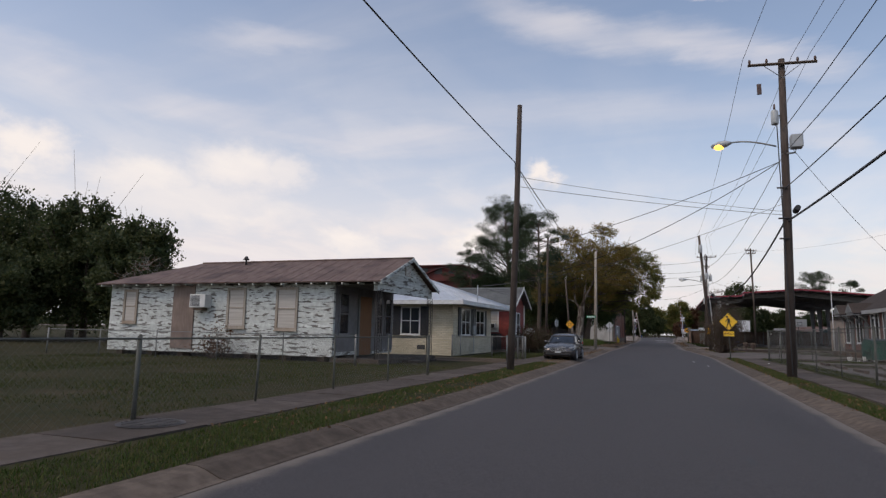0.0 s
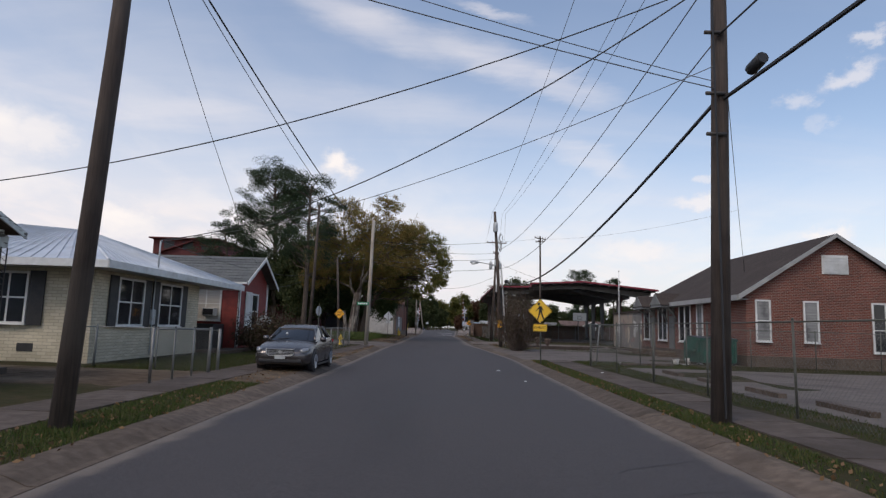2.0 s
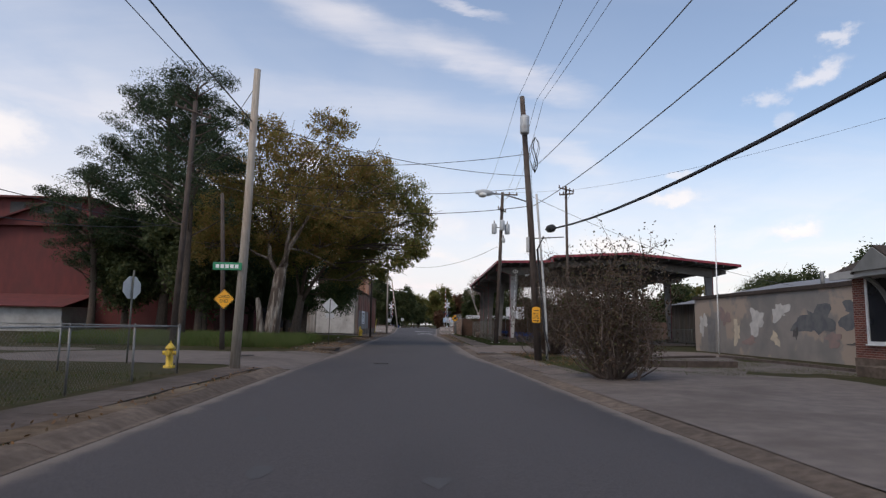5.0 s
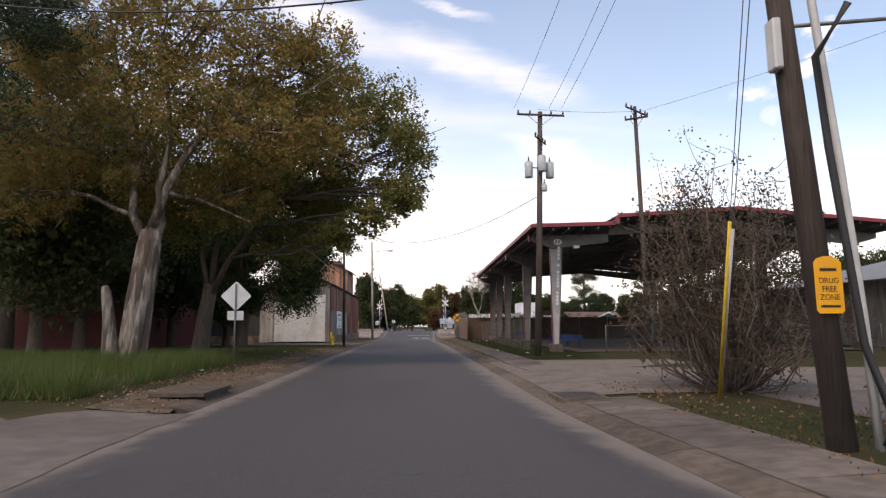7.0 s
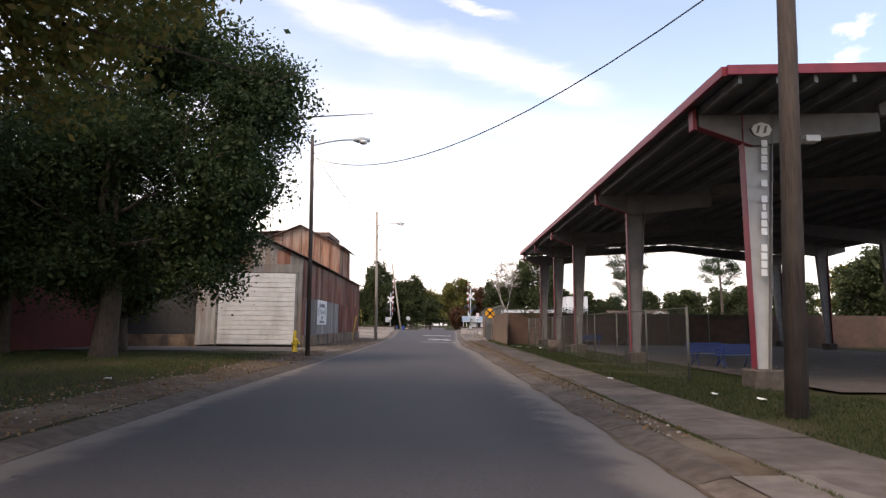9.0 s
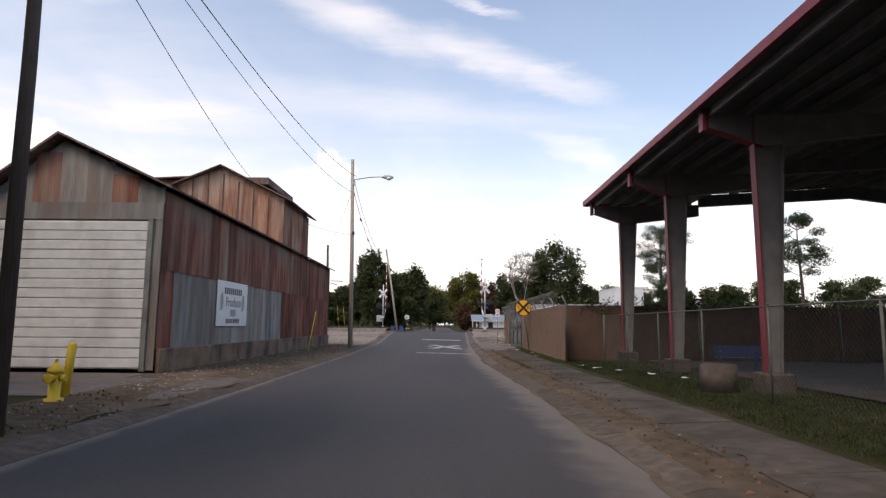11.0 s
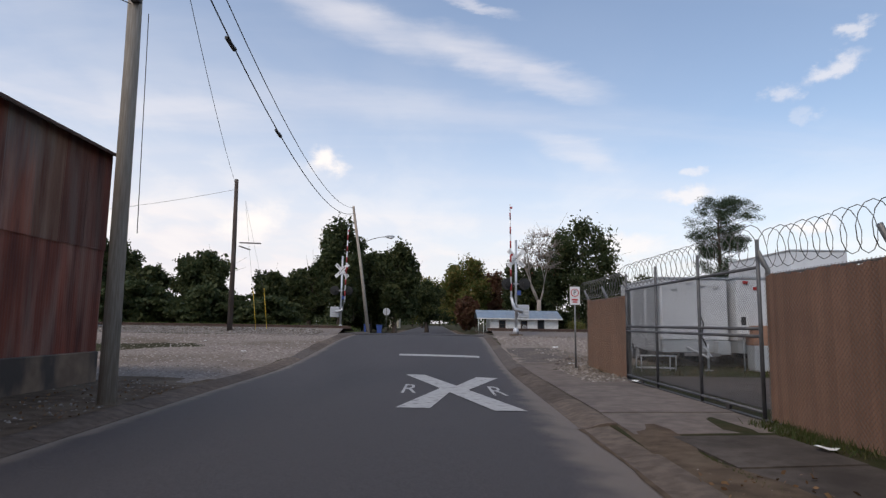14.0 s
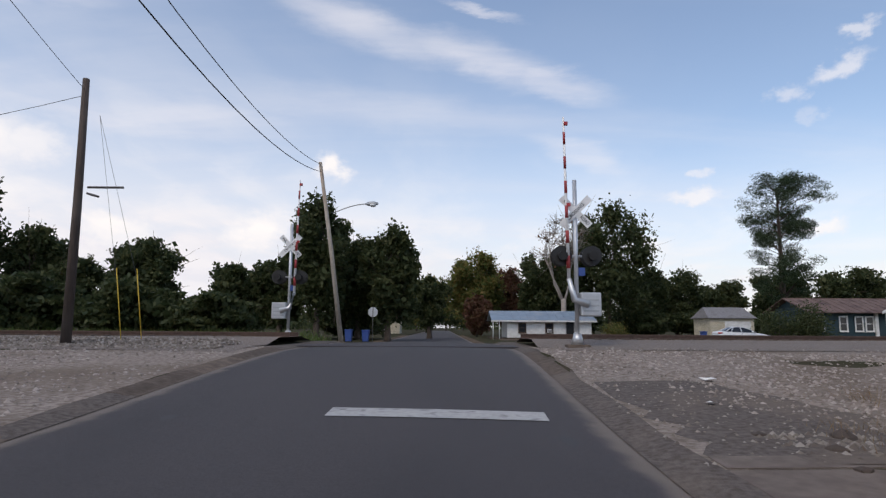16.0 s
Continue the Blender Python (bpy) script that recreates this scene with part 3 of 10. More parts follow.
def thing(name, at, label, category, group="", kind="", turn=0.0):
    ob = new(name)
    ob.empty_display_size = 0.2
    ob.matrix_basis = pose(*at, 0, 0, turn)
    return tagged(ob, label, category, group, kind)


def raw(name, verts, faces, material, parent=None, smooth=False):
    me = bpy.data.meshes.new(name)
    me.from_pydata([tuple(v) for v in verts], [], faces)
    if smooth:
        me.polygons.foreach_set("use_smooth", [True] * len(me.polygons))
    me.materials.append(material)
    ob = new(name, me)
    if parent is not None:
        ob.parent = parent
    return ob


def box(bm, x0, x1, y0, y1, z0, z1, bevel=0.0):
    r = bmesh.ops.create_cube(bm, size=1.0)
    for v in r["verts"]:
        v.co = Vector(((x0 + x1) / 2 + v.co.x * (x1 - x0), (y0 + y1) / 2 + v.co.y * (y1 - y0), (z0 + z1) / 2 + v.co.z * (z1 - z0)))
    if bevel:
        edges = list({e for v in r["verts"] for e in v.link_edges})
        bmesh.ops.bevel(bm, geom=edges, offset=bevel, segments=1, affect="EDGES")
    return bm


def boxed(x0, x1, y0, y1, z0, z1, bevel=0.0):
    return box(bmesh.new(), x0, x1, y0, y1, z0, z1, bevel)


def tube(bm, pts, radii, n=8, cap=True):
    """A tapered tube through points."""
    pts = [Vector(p) for p in pts]
    if not isinstance(radii, (list, tuple)):
        radii = [radii] * len(pts)
    rings = []
    for i, p in enumerate(pts):
        d = (pts[min(i + 1, len(pts) - 1)] - pts[max(i - 1, 0)]).normalized()
        side = d.cross(Vector((0, 0, 1)) if abs(d.z) < 0.95 else Vector((1, 0, 0))).normalized()
        up = side.cross(d)
        rings.append([bm.verts.new(p + radii[i] * (math.cos(2 * math.pi * k / n) * side + math.sin(2 * math.pi * k / n) * up)) for k in range(n)])
    for a, b in zip(rings, rings[1:]):
        for k in range(n):
            f = bm.faces.new((a[k], a[(k + 1) % n], b[(k + 1) % n], b[k]))
            f.smooth = n > 5
    if cap and n > 2:
        bm.faces.new(rings[0][::-1])
        bm.faces.new(rings[-1])
    return bm


def tubed(pts, radii, n=8):
    return tube(bmesh.new(), pts, radii, n)


def poly(bm, pts, thick):
    """A flat face given some thickness along its normal."""
    f = bm.faces.new([bm.verts.new(p) for p in pts])
    f.normal_update()
    nrm = f.normal.copy()
    r = bmesh.ops.extrude_face_region(bm, geom=[f])
    for v in r["geom"]:
        if isinstance(v, bmesh.types.BMVert):
            v.co -= nrm * thick
    bmesh.ops.recalc_face_normals(bm, faces=bm.faces[:])
    return bm


def letters(text, size, material, parent, m, name="lettering", depth=0.002, narrow=1.0):
    cu = bpy.data.curves.new(name, "FONT")
    cu.body, cu.size, cu.align_x, cu.align_y, cu.extrude = text, size, "CENTER", "CENTER", depth
    ob = bpy.data.objects.new(name, cu)
    me = bpy.data.meshes.new_from_object(ob)
    bpy.data.objects.remove(ob)
    if narrow != 1.0:
        me.transform(Matrix.Diagonal((narrow, 1, 1, 1)))
    me.materials.clear()
    me.materials.append(material)
    o = new(name, me)
    o.parent = parent
    o.matrix_basis = m
    return o


def smoothstep(a, b, v):
    k = min(1.0, max(0.0, (v - a) / (b - a)))
    return k * k * (3 - 2 * k)


def along(table, y):
    """A value between the rows of a table of (y, value)."""
    if y <= table[0][0]:
        return table[0][1]
    for (a, va), (b, vb) in zip(table, table[1:]):
        if y <= b:
            return va + (vb - va) * (y - a) / (b - a)
    return table[-1][1]


EDGE_L = [(-40, -2.2), (12, -2.3), (32, -2.65), (54, -3.25), (75, -3.6), (90, -4.0), (110, -4.1), (125, -4.3), (137, -4.7), (150, -4.9), (165, -5.0), (400, -7.5)]
EDGE_R = [(-40, 4.9), (20, 4.82), (45, 4.75), (58, 4.0), (68, 3.35), (90, 3.15), (110, 2.85), (120, 2.4), (140, 2.6), (165, 3.0), (400, 1.4)]


def left_edge(y):
    return along(EDGE_L, y)


def right_edge(y):
    return along(EDGE_R, y)


def rise(y):
    """The height of the land along the road: level, then up to the railway and down again."""
    return 0.76 * smoothstep(142, 161, y) * (1 - 0.75 * smoothstep(168, 186, y))


KERB_L = [(-40, 0.07), (56.5, 0.07), (58, -0.045), (67.4, -0.045), (68.6, 0.045), (137, 0.045), (147, 0.03), (165, 0.05), (400, 0.05)]
KERB_R = [(-40, 0.07), (42, 0.07), (44, 0.03), (80, 0.03), (84, 0.05), (91, 0.04), (94, 0.02), (131, 0.02), (134, 0.055), (165, 0.05), (400, 0.05)]


def land(x, y):
    """The ground outside the road: flush with the kerb, then gently up to the yards."""
    dl, dr = left_edge(y) - x, x - right_edge(y)
    bank = 0.14 * smoothstep(0.5, 3.5, dl) * smoothstep(66, 70, y) * (1 - smoothstep(96, 108, y))
    low = along(KERB_L, y) if dl > dr else along(KERB_R, y)
    return rise(y) + low + (0.09 - low) * smoothstep(0.5, 2.2, max(dl, dr)) + bank

# ---- ground, road, kerbs, pavements ----
def ground_sheet():
    left = [-1800, -700, -300, -160, -100, -70, -52, -40, -32, -26, -21, -17, -14, -11.5, -9.5, -8, -6.5, -5.2, -4, -3, -2.2, -1.5, -0.9, -0.45]
    right = [-v for v in reversed(left)]
    ys = [-600, -250, -120, -70] + [-45 + 2.5 * i for i in range(107)] + [228, 240, 260, 290, 340, 420, 560, 800, 1300, 2200]
    verts, faces = [], []
    row = 0
    for y in ys:
        xl, xr = left_edge(y), right_edge(y)
        line = [(xl + d, land(xl + d, y)) for d in left] + [(xl - 0.42, land(xl - 0.45, y)), (xl - 0.34, rise(y) - 0.12), (xr + 0.34, rise(y) - 0.12), (xr + 0.42, land(xr + 0.45, y))]
        line += [(xr + d, land(xr + d, y)) for d in right]
        for x, z in line:
            far = min(1.0, max(0.0, min(abs(x - xl), abs(x - xr)) - 1.2) / 6)
            bump = 0.0 if xl - 0.5 < x < xr + 0.5 else far * 0.07 * noise.noise(Vector((x * 0.25, y * 0.25, 0)))
            verts.append((x, y, z + bump))
        row = len(line)
    for j in range(len(ys) - 1):
        for i in range(row - 1):
            a = j * row + i
            faces.append((a, a + 1, a + row + 1, a + row))
    ob = raw("ground", verts, faces, M["grass_ground"])
    return tagged(ob, "patchy mown grass and bare soil ground", "ground", kind="structure")


ground_sheet()


def ribbon(name, y0, y1, xa, xb, lift, material, label, category, step=1.5, ragged=0.0, across=4, base=land, seed=0.0, kind="structure"):
    """A surface laid along the road between two edges."""
    ys = np.linspace(y0, y1, max(2, int(abs(y1 - y0) / step) + 1))
    verts, faces = [], []
    for y in ys:
        a = (xa(y) if callable(xa) else xa) + ragged * noise.noise(Vector((seed, y * 0.6, 3.1))) + 0.5 * ragged * noise.noise(Vector((seed, y * 1.9, 5.1)))
        b = (xb(y) if callable(xb) else xb) + ragged * noise.noise(Vector((seed + 9, y * 0.6, 7.7))) + 0.5 * ragged * noise.noise(Vector((seed, y * 1.9, 8.1)))
        for i in range(across + 1):
            x = a + (b - a) * i / across
            verts.append((x, y, base(x, y) + lift))
    w = across + 1
    for j in range(len(ys) - 1):
        for i in range(across):
            k = j * w + i
            faces.append((k, k + 1, k + w + 1, k + w))
    return tagged(raw(name, verts, faces, material), label, category, kind=kind)


def road_height(x, y):
    xl, xr = left_edge(y), right_edge(y)
    u = 2 * (x - xl) / (xr - xl) - 1
    return rise(y) + 0.05 * (1 - u * u) - 0.03


road = ribbon("road", -45, 400, left_edge, right_edge, 0.0, M["asphalt"], "dark grey asphalt two-lane street, worn", "road", step=1.0, across=16, base=road_height)
# sand washed in along the gutters, thicker past the side street
sand = road.data.attributes.new("sand", "FLOAT", "POINT")
for v in road.data.vertices:
    x, y = v.co.x, v.co.y
    d = min(x - left_edge(y), right_edge(y) - x)
    reach = 0.28 + (0.9 if x > 0 else 0.7 * (1 - smoothstep(92, 104, y))) * smoothstep(55, 72, y) * (1 - smoothstep(130, 145, y))
    sand.data[v.index].value = max(0.0, 1.0 - d / reach)


def kerb_run(name, side, y0, y1, height, label):
    """Gutter and low kerb in cast lengths with open joints."""
    holder = thing(name, (0, 0, 0), label, "kerb", kind="structure")
    length = 3.0
    y = y0
    while y < y1 - 0.1:
        e = left_edge if side < 0 else right_edge
        ya, yb = y + 0.012, min(y + length, y1) - 0.012
        bm = bmesh.new()
        prof = [(-0.02, -0.10), (-0.02, -0.022), (0.07, -0.016), (0.26, height * 0.72), (0.36, height), (0.52, height + 0.004), (0.54, -0.10)]
        tip = 0.012 * (random.random() - 0.5)
        rings = []
        for yy in (ya, yb):
            rings.append([bm.verts.new((e(yy) + side * d, yy, rise(yy) + h + (tip if h > 0.02 else 0))) for d, h in prof])
        for k in range(len(prof) - 1):
            bm.faces.new((rings[0][k], rings[0][k + 1], rings[1][k + 1], rings[1][k]))
        bm.faces.new(rings[0][::-1]), bm.faces.new(rings[1])
        bmesh.ops.recalc_face_normals(bm, faces=bm.faces[:])
        part("kerb_stone", bm, M["kerb"], holder)
        y += length


kerb_run("kerb_left_south", -1, -12, 57.4, 0.08, "low weathered concrete kerb and gutter beside grass verge")
kerb_run("kerb_left_crossing", -1, 150, 160, 0.05, "low pale concrete kerb before the railway")
kerb_run("kerb_left_lot", -1, 138, 147, 0.045, "low crumbling concrete kerb beside the gravel lot")
kerb_run("kerb_left_north", -1, 68.4, 138, 0.055, "low broken concrete kerb and gutter beside dirt")
kerb_run("kerb_right_south", 1, -12, 43, 0.08, "low weathered concrete kerb and gutter beside grass verge")
kerb_run("kerb_right_middle", 1, 43, 82, 0.036, "flush concrete gutter in front of the parking lot")
kerb_run("kerb_right_crossing", 1, 153, 159, 0.045, "low pale concrete kerb before the railway")
kerb_run("kerb_right_silted", 1, 92, 133, 0.028, "concrete gutter buried in silt and leaves")
kerb_run("kerb_right_gate", 1, 133, 144.5, 0.065, "low concrete kerb beside the gate apron")
kerb_run("kerb_right_north", 1, 82, 92, 0.06, "low concrete kerb and gutter, partly buried in silt")


def pavement(name, y0, y1, xa, xb, slab, label, lift=0.012, thick=0.09, material=None):
    """A walk of cast slabs, each a little out of level."""
    holder = thing(name, (0, 0, 0), label, "pavement", kind="structure")
    y = y0
    while y < y1 - 0.2:
        ya, yb = y + 0.012, min(y + slab, y1) - 0.012
        a0, b0 = (xa(ya), xb(ya)) if callable(xa) else (xa, xb)
        a1, b1 = (xa(yb), xb(yb)) if callable(xa) else (xa, xb)
        t0, t1 = 0.02 * random.random(), 0.02 * random.random()
        bm = bmesh.new()
        top = [bm.verts.new(p) for p in ((a0, ya, land(a0, ya) + lift + t0), (b0, ya, land(b0, ya) + lift + t1), (b1, yb, land(b1, yb) + lift + t1), (a1, yb, land(a1, yb) + lift + t0))]
        low = [bm.verts.new(v.co - Vector((0, 0, thick))) for v in top]
        bm.faces.new(top)
        for i in range(4):
            bm.faces.new((top[i], low[i], low[(i + 1) % 4], top[(i + 1) % 4]))
        part("slab", bm, material or M["concrete"], holder)
        y += slab


pavement("pavement_left", -10, 57.5, lambda y: along([(0, -5.75), (30, -5.35), (58, -5.0)], y), lambda y: along([(0, -4.3), (30, -4.15), (58, -4.0)], y), 1.5, "cracked dirty concrete pavement along the fence")
pavement("pavement_right", -10, 43, lambda y: along([(0, 6.35), (43, 5.95)], y), lambda y: along([(0, 7.5), (43, 7.15)], y), 1.5, "narrow dirty concrete pavement beside chain-link fence")
pavement("pavement_corner", 55, 69, lambda y: right_edge(y) + 0.56, lambda y: right_edge(y) + 1.75, 1.5, "concrete pavement slabs beside the gutter", material=M["walk_concrete"])
WALK_L, WALK_R = [(79, 4.2), (110, 3.9), (132, 3.5)], [(79, 5.5), (110, 5.1), (132, 4.9)]
pavement("pavement_pavilion", 79, 96.6, lambda y: along(WALK_L, y), lambda y: along(WALK_R, y), 1.6, "pale concrete pavement with weeds in the joints", material=M["walk_concrete"])
pavement("pavement_court", 96.6, 132, lambda y: along(WALK_L, y), lambda y: along(WALK_R, y), 1.6, "uneven dark silted concrete pavement", material=M["dirty_concrete"])
pavement("pavement_gate", 132.2, 146, lambda y: right_edge(y) + 0.55, lambda y: 5.35, 1.9, "wide light concrete apron in front of the gate", material=M["drive_concrete"])

# driveways, lots and bare soil
ribbon("parking_lot", 42.6, 69.5, lambda y: right_edge(y) + 0.37 if y < 57 else 7.6, lambda y: 16.3, 0.016, M["lot"], "worn grey concrete parking lot with oil stains", "parking lot", ragged=0.05, across=8)
ribbon("side_parking_lot", 20, 38.2, 8.6, 34, 0.016, M["lot"], "worn asphalt car park behind the fence", "parking lot", ragged=0.15, across=10)
ribbon("driveway", 69.5, 82, lambda y: right_edge(y) + 0.37, lambda y: 18 if y < 77 else 11.0, 0.018, M["drive_concrete"], "broad stained concrete driveway to the pavilion", "driveway", ragged=0.12, across=8)
ribbon("side_street", 57.6, 68.05, -60, lambda y: left_edge(y) + 0.15, 0.012, M["lot"], "pale worn concrete side street joining the road", "road", step=0.8, ragged=0.12, across=150, base=lambda x, y: rise(y) - 0.03 + 0.13 * smoothstep(0.0, 2.5, left_edge(y) - x))
ribbon("dirt_shoulder", 68, 111, lambda y: left_edge(y) - (1.75 if y < 103 else 2.6), lambda y: left_edge(y) - 0.5, 0.012, M["dirt"], "bare sandy dirt shoulder with leaf litter", "soil", ragged=0.55, seed=2.0)
ribbon("mill_forecourt", 107, 113, -22, lambda y: left_edge(y) - 0.5, 0.014, M["lot"], "stained concrete and soil forecourt before the roller door", "forecourt", ragged=0.3, across=8, seed=4.0)
ribbon("mill_verge", 111, 139, -7.6, lambda y: left_edge(y) - 0.5, 0.016, M["dirt"], "sandy dirt strip along the corrugated wall", "soil", ragged=0.12, across=6, seed=5.0)
ribbon("gravel_lot", 138, 161.5, -48, lambda y: left_edge(y) - 0.5, 0.014, M["gravel"], "pale gravel and sand lot beside the railway", "gravel", ragged=0.3, across=26, seed=6.0)
ribbon("gravel_yard", 145.5, 161.5, lambda y: right_edge(y) + 0.5, 60, 0.014, M["gravel"], "pale crushed-stone yard beside the railway", "gravel", ragged=0.3, across=26, seed=7.0)
ribbon("dirt_strip", 77, 133, lambda y: right_edge(y) - 0.05, lambda y: right_edge(y) + 1.05, 0.006, M["dirt"], "silt and dead leaves along the kerb", "soil", step=0.5, ragged=0.22, across=14, seed=8.0, base=lambda x, y: rise(y) - 0.026 + 0.075 * smoothstep(0.0, 0.7, x - right_edge(y)) + 0.02 * smoothstep(0.7, 1.2, x - right_edge(y)))
ribbon("worn_verge", 27, 36, lambda y: -4.2, lambda y: left_edge(y) - 0.5, 0.012, M["dirt"], "bare verge worn by parked cars", "soil", ragged=0.2, seed=9.0)
ribbon("worn_verge", 40, 57, lambda y: -4.05, lambda y: left_edge(y) - 0.5, 0.010, M["dirt"], "bare sandy verge beside the kerb", "soil", ragged=0.3, seed=9.5)
ribbon("house_drive", 25.2, 29.6, -13, -5.3, 0.012, M["dirt"], "bare earth path to the brick house", "soil", ragged=0.3, seed=11.0)
ribbon("ballast_slope", 157.2, 162.4, -70, lambda y: left_edge(y) - 0.9, 0.03, M["ballast"], "brown stone ballast beside the rails", "ballast", ragged=0.4, across=40, seed=13.0, base=lambda x, y: land(x, y) + 0.16 * smoothstep(157.5, 161.5, y) * smoothstep(0.8, 3, left_edge(y) - x))
ribbon("ballast_slope", 158.6, 162.4, lambda y: right_edge(y) + 1.2, 75, 0.03, M["ballast"], "brown stone ballast beside the rails", "ballast", ragged=0.4, across=40, seed=14.0, base=lambda x, y: land(x, y) + 0.16 * smoothstep(158.8, 161.8, y) * smoothstep(0.8, 3, x - right_edge(y)))
ribbon("pavilion_slab", 89, 121, 9.2, 26, 0.05, M["concrete"], "large pale concrete court under the pavilion", "floor", across=6)


# paint on the road
def on_road(bm, pts):
    """A painted patch that follows the crown and rise of the road."""
    p = [Vector(q) for q in pts]
    na = max(2, int((p[1] - p[0]).length / 0.4))
    nb = max(1, int((p[3] - p[0]).length / 0.4))
    grid = []
    for j in range(nb + 1):
        a, b = p[0].lerp(p[3], j / nb), p[1].lerp(p[2], j / nb)
        row = [a.lerp(b, i / na) for i in range(na + 1)]
        grid.append([bm.verts.new((q.x, q.y, road_height(q.x, q.y) + 0.011)) for q in row])
    for ra, rb in zip(grid, grid[1:]):
        for i in range(na):
            f = bm.faces.new((ra[i], ra[i + 1], rb[i + 1], rb[i]))
            f.normal_update()
            if f.normal.z < 0:
                f.normal_flip()


bm = bmesh.new()
on_road(bm, [(-0.85, 128.15), (2.12, 127.8), (2.14, 128.3), (-0.83, 128.7)])
tagged(part("stop_bar", bm, M["road_white"]), "worn white transverse road marking bar", "road marking", "crossing markings", "structure")
bm = bmesh.new()
on_road(bm, [(-1.28, 148.3), (1.95, 148.2), (1.97, 148.85), (-1.28, 148.95)])
tagged(part("stop_bar", bm, M["road_white"]), "worn white stop line before the railway", "road marking", "crossing markings", "structure")
bm = bmesh.new()
for pts in ([(-0.62, 141.7), (-0.08, 141.75), (1.95, 134.7), (1.35, 134.6)], [(-0.42, 134.7), (0.20, 134.7), (0.63, 137.6), (0.42, 138.3)], [(0.72, 138.5), (0.98, 137.7), (2.02, 141.3), (1.42, 141.4)]):
    on_road(bm, pts)
tagged(part("crossing_cross", bm, M["road_white"]), "large worn white X painted on the asphalt", "road marking", "crossing markings", "structure")
for x in (-0.33, 1.68):
    o = letters("R", 1.0, M["road_white"], None, pose(x, 137.85, road_height(x, 137.85) + 0.006), "road_letter", 0.0)
    o.data.transform(Matrix.Diagonal((0.62, 2.75, 1, 1)))
    tagged(o, "white letter R painted on the road", "road marking", "crossing markings", "structure")


def disc(name, x, y, r, label, category, mat_key="iron"):
    bm = bmesh.new()
    z = (road_height(x, y) if left_edge(y) < x < right_edge(y) else land(x, y) + 0.03) + 0.004
    for rr, h in ((r, 0.0), (r * 0.86, 0.008)):
        c = bmesh.ops.create_circle(bm, cap_ends=True, segments=28, radius=rr)
        for v in c["verts"]:
            v.co += Vector((x, y, z + h))
    for k in range(-3, 4):
        w = math.sqrt(max(0.0, (r * 0.8) ** 2 - (k * r * 0.23) ** 2))
        box(bm, x - w, x + w, y + k * r * 0.23 - 0.02, y + k * r * 0.23 + 0.02, z + 0.006, z + 0.016)
    return tagged(part(name, bm, M[mat_key]), label, category)


disc("manhole_cover", -5.0, 4.7, 0.46, "round ribbed cast-iron manhole cover in the pavement", "manhole cover")
disc("manhole_cover", -0.65, 60.6, 0.36, "dark round manhole cover set in the road", "manhole cover")
disc("manhole_cover", -6.1, 62.4, 0.36, "round iron manhole cover in the side street", "manhole cover")

# storm drains
for x, y, side in ((left_edge(70.5) - 0.4, 70.5, -1), (right_edge(69.3) + 0.7, 69.3, 1)):
    d = thing("storm_drain", (x, y, rise(y)), "open kerb inlet with a dark mouth and concrete lid" if side < 0 else "square iron grate in the gutter", "storm drain")
    if side < 0:
        part("lid", boxed(-0.9, 0.25, -0.9, 0.9, 0.10, 0.19, 0.01), M["kerb"], d)
        part("mouth", boxed(-0.15, 0.22, -0.75, 0.75, -0.03, 0.10), M["black_paint"], d)
    else:
        part("frame", boxed(-0.5, 0.5, -0.6, 0.6, 0.02, 0.10), M["kerb"], d)
        bm = bmesh.new()
        for k in range(9):
            box(bm, -0.42, 0.42, -0.5 + k * 0.12, -0.44 + k * 0.12, 0.10, 0.115)
        part("grate", bm, M["iron"], d)

# where no kerb stands the shoulder ramps down to the road
for k, (y0, y1, side, key) in enumerate(((146.9, 150.1, -1, "dark_gravel"), (159.9, 172, -1, "dark_gravel"), (172, 240, -1, "dirt"), (144.4, 153.1, 1, "dark_gravel"), (158.9, 172, 1, "dark_gravel"), (172, 240, 1, "dirt"))):
    def ramp(x, y, side=side):
        d = (left_edge(y) - x) if side < 0 else (x - right_edge(y))
        top = along(KERB_L if side < 0 else KERB_R, y) + 0.03
        return rise(y) - 0.03 + top * smoothstep(-0.02, 0.42, d)
    if side < 0:
        ribbon("road_shoulder", y0, y1, lambda y: left_edge(y) - 0.75, lambda y: left_edge(y) + 0.02, 0.012, M[key], "crumbling shoulder between road and gravel", "shoulder", step=0.6, across=10, base=ramp, seed=70 + k)
    else:
        ribbon("road_shoulder", y0, y1, lambda y: right_edge(y) - 0.02, lambda y: right_edge(y) + 0.75, 0.012, M[key], "crumbling shoulder between road and gravel", "shoulder", step=0.6, across=10, base=ramp, seed=70 + k)

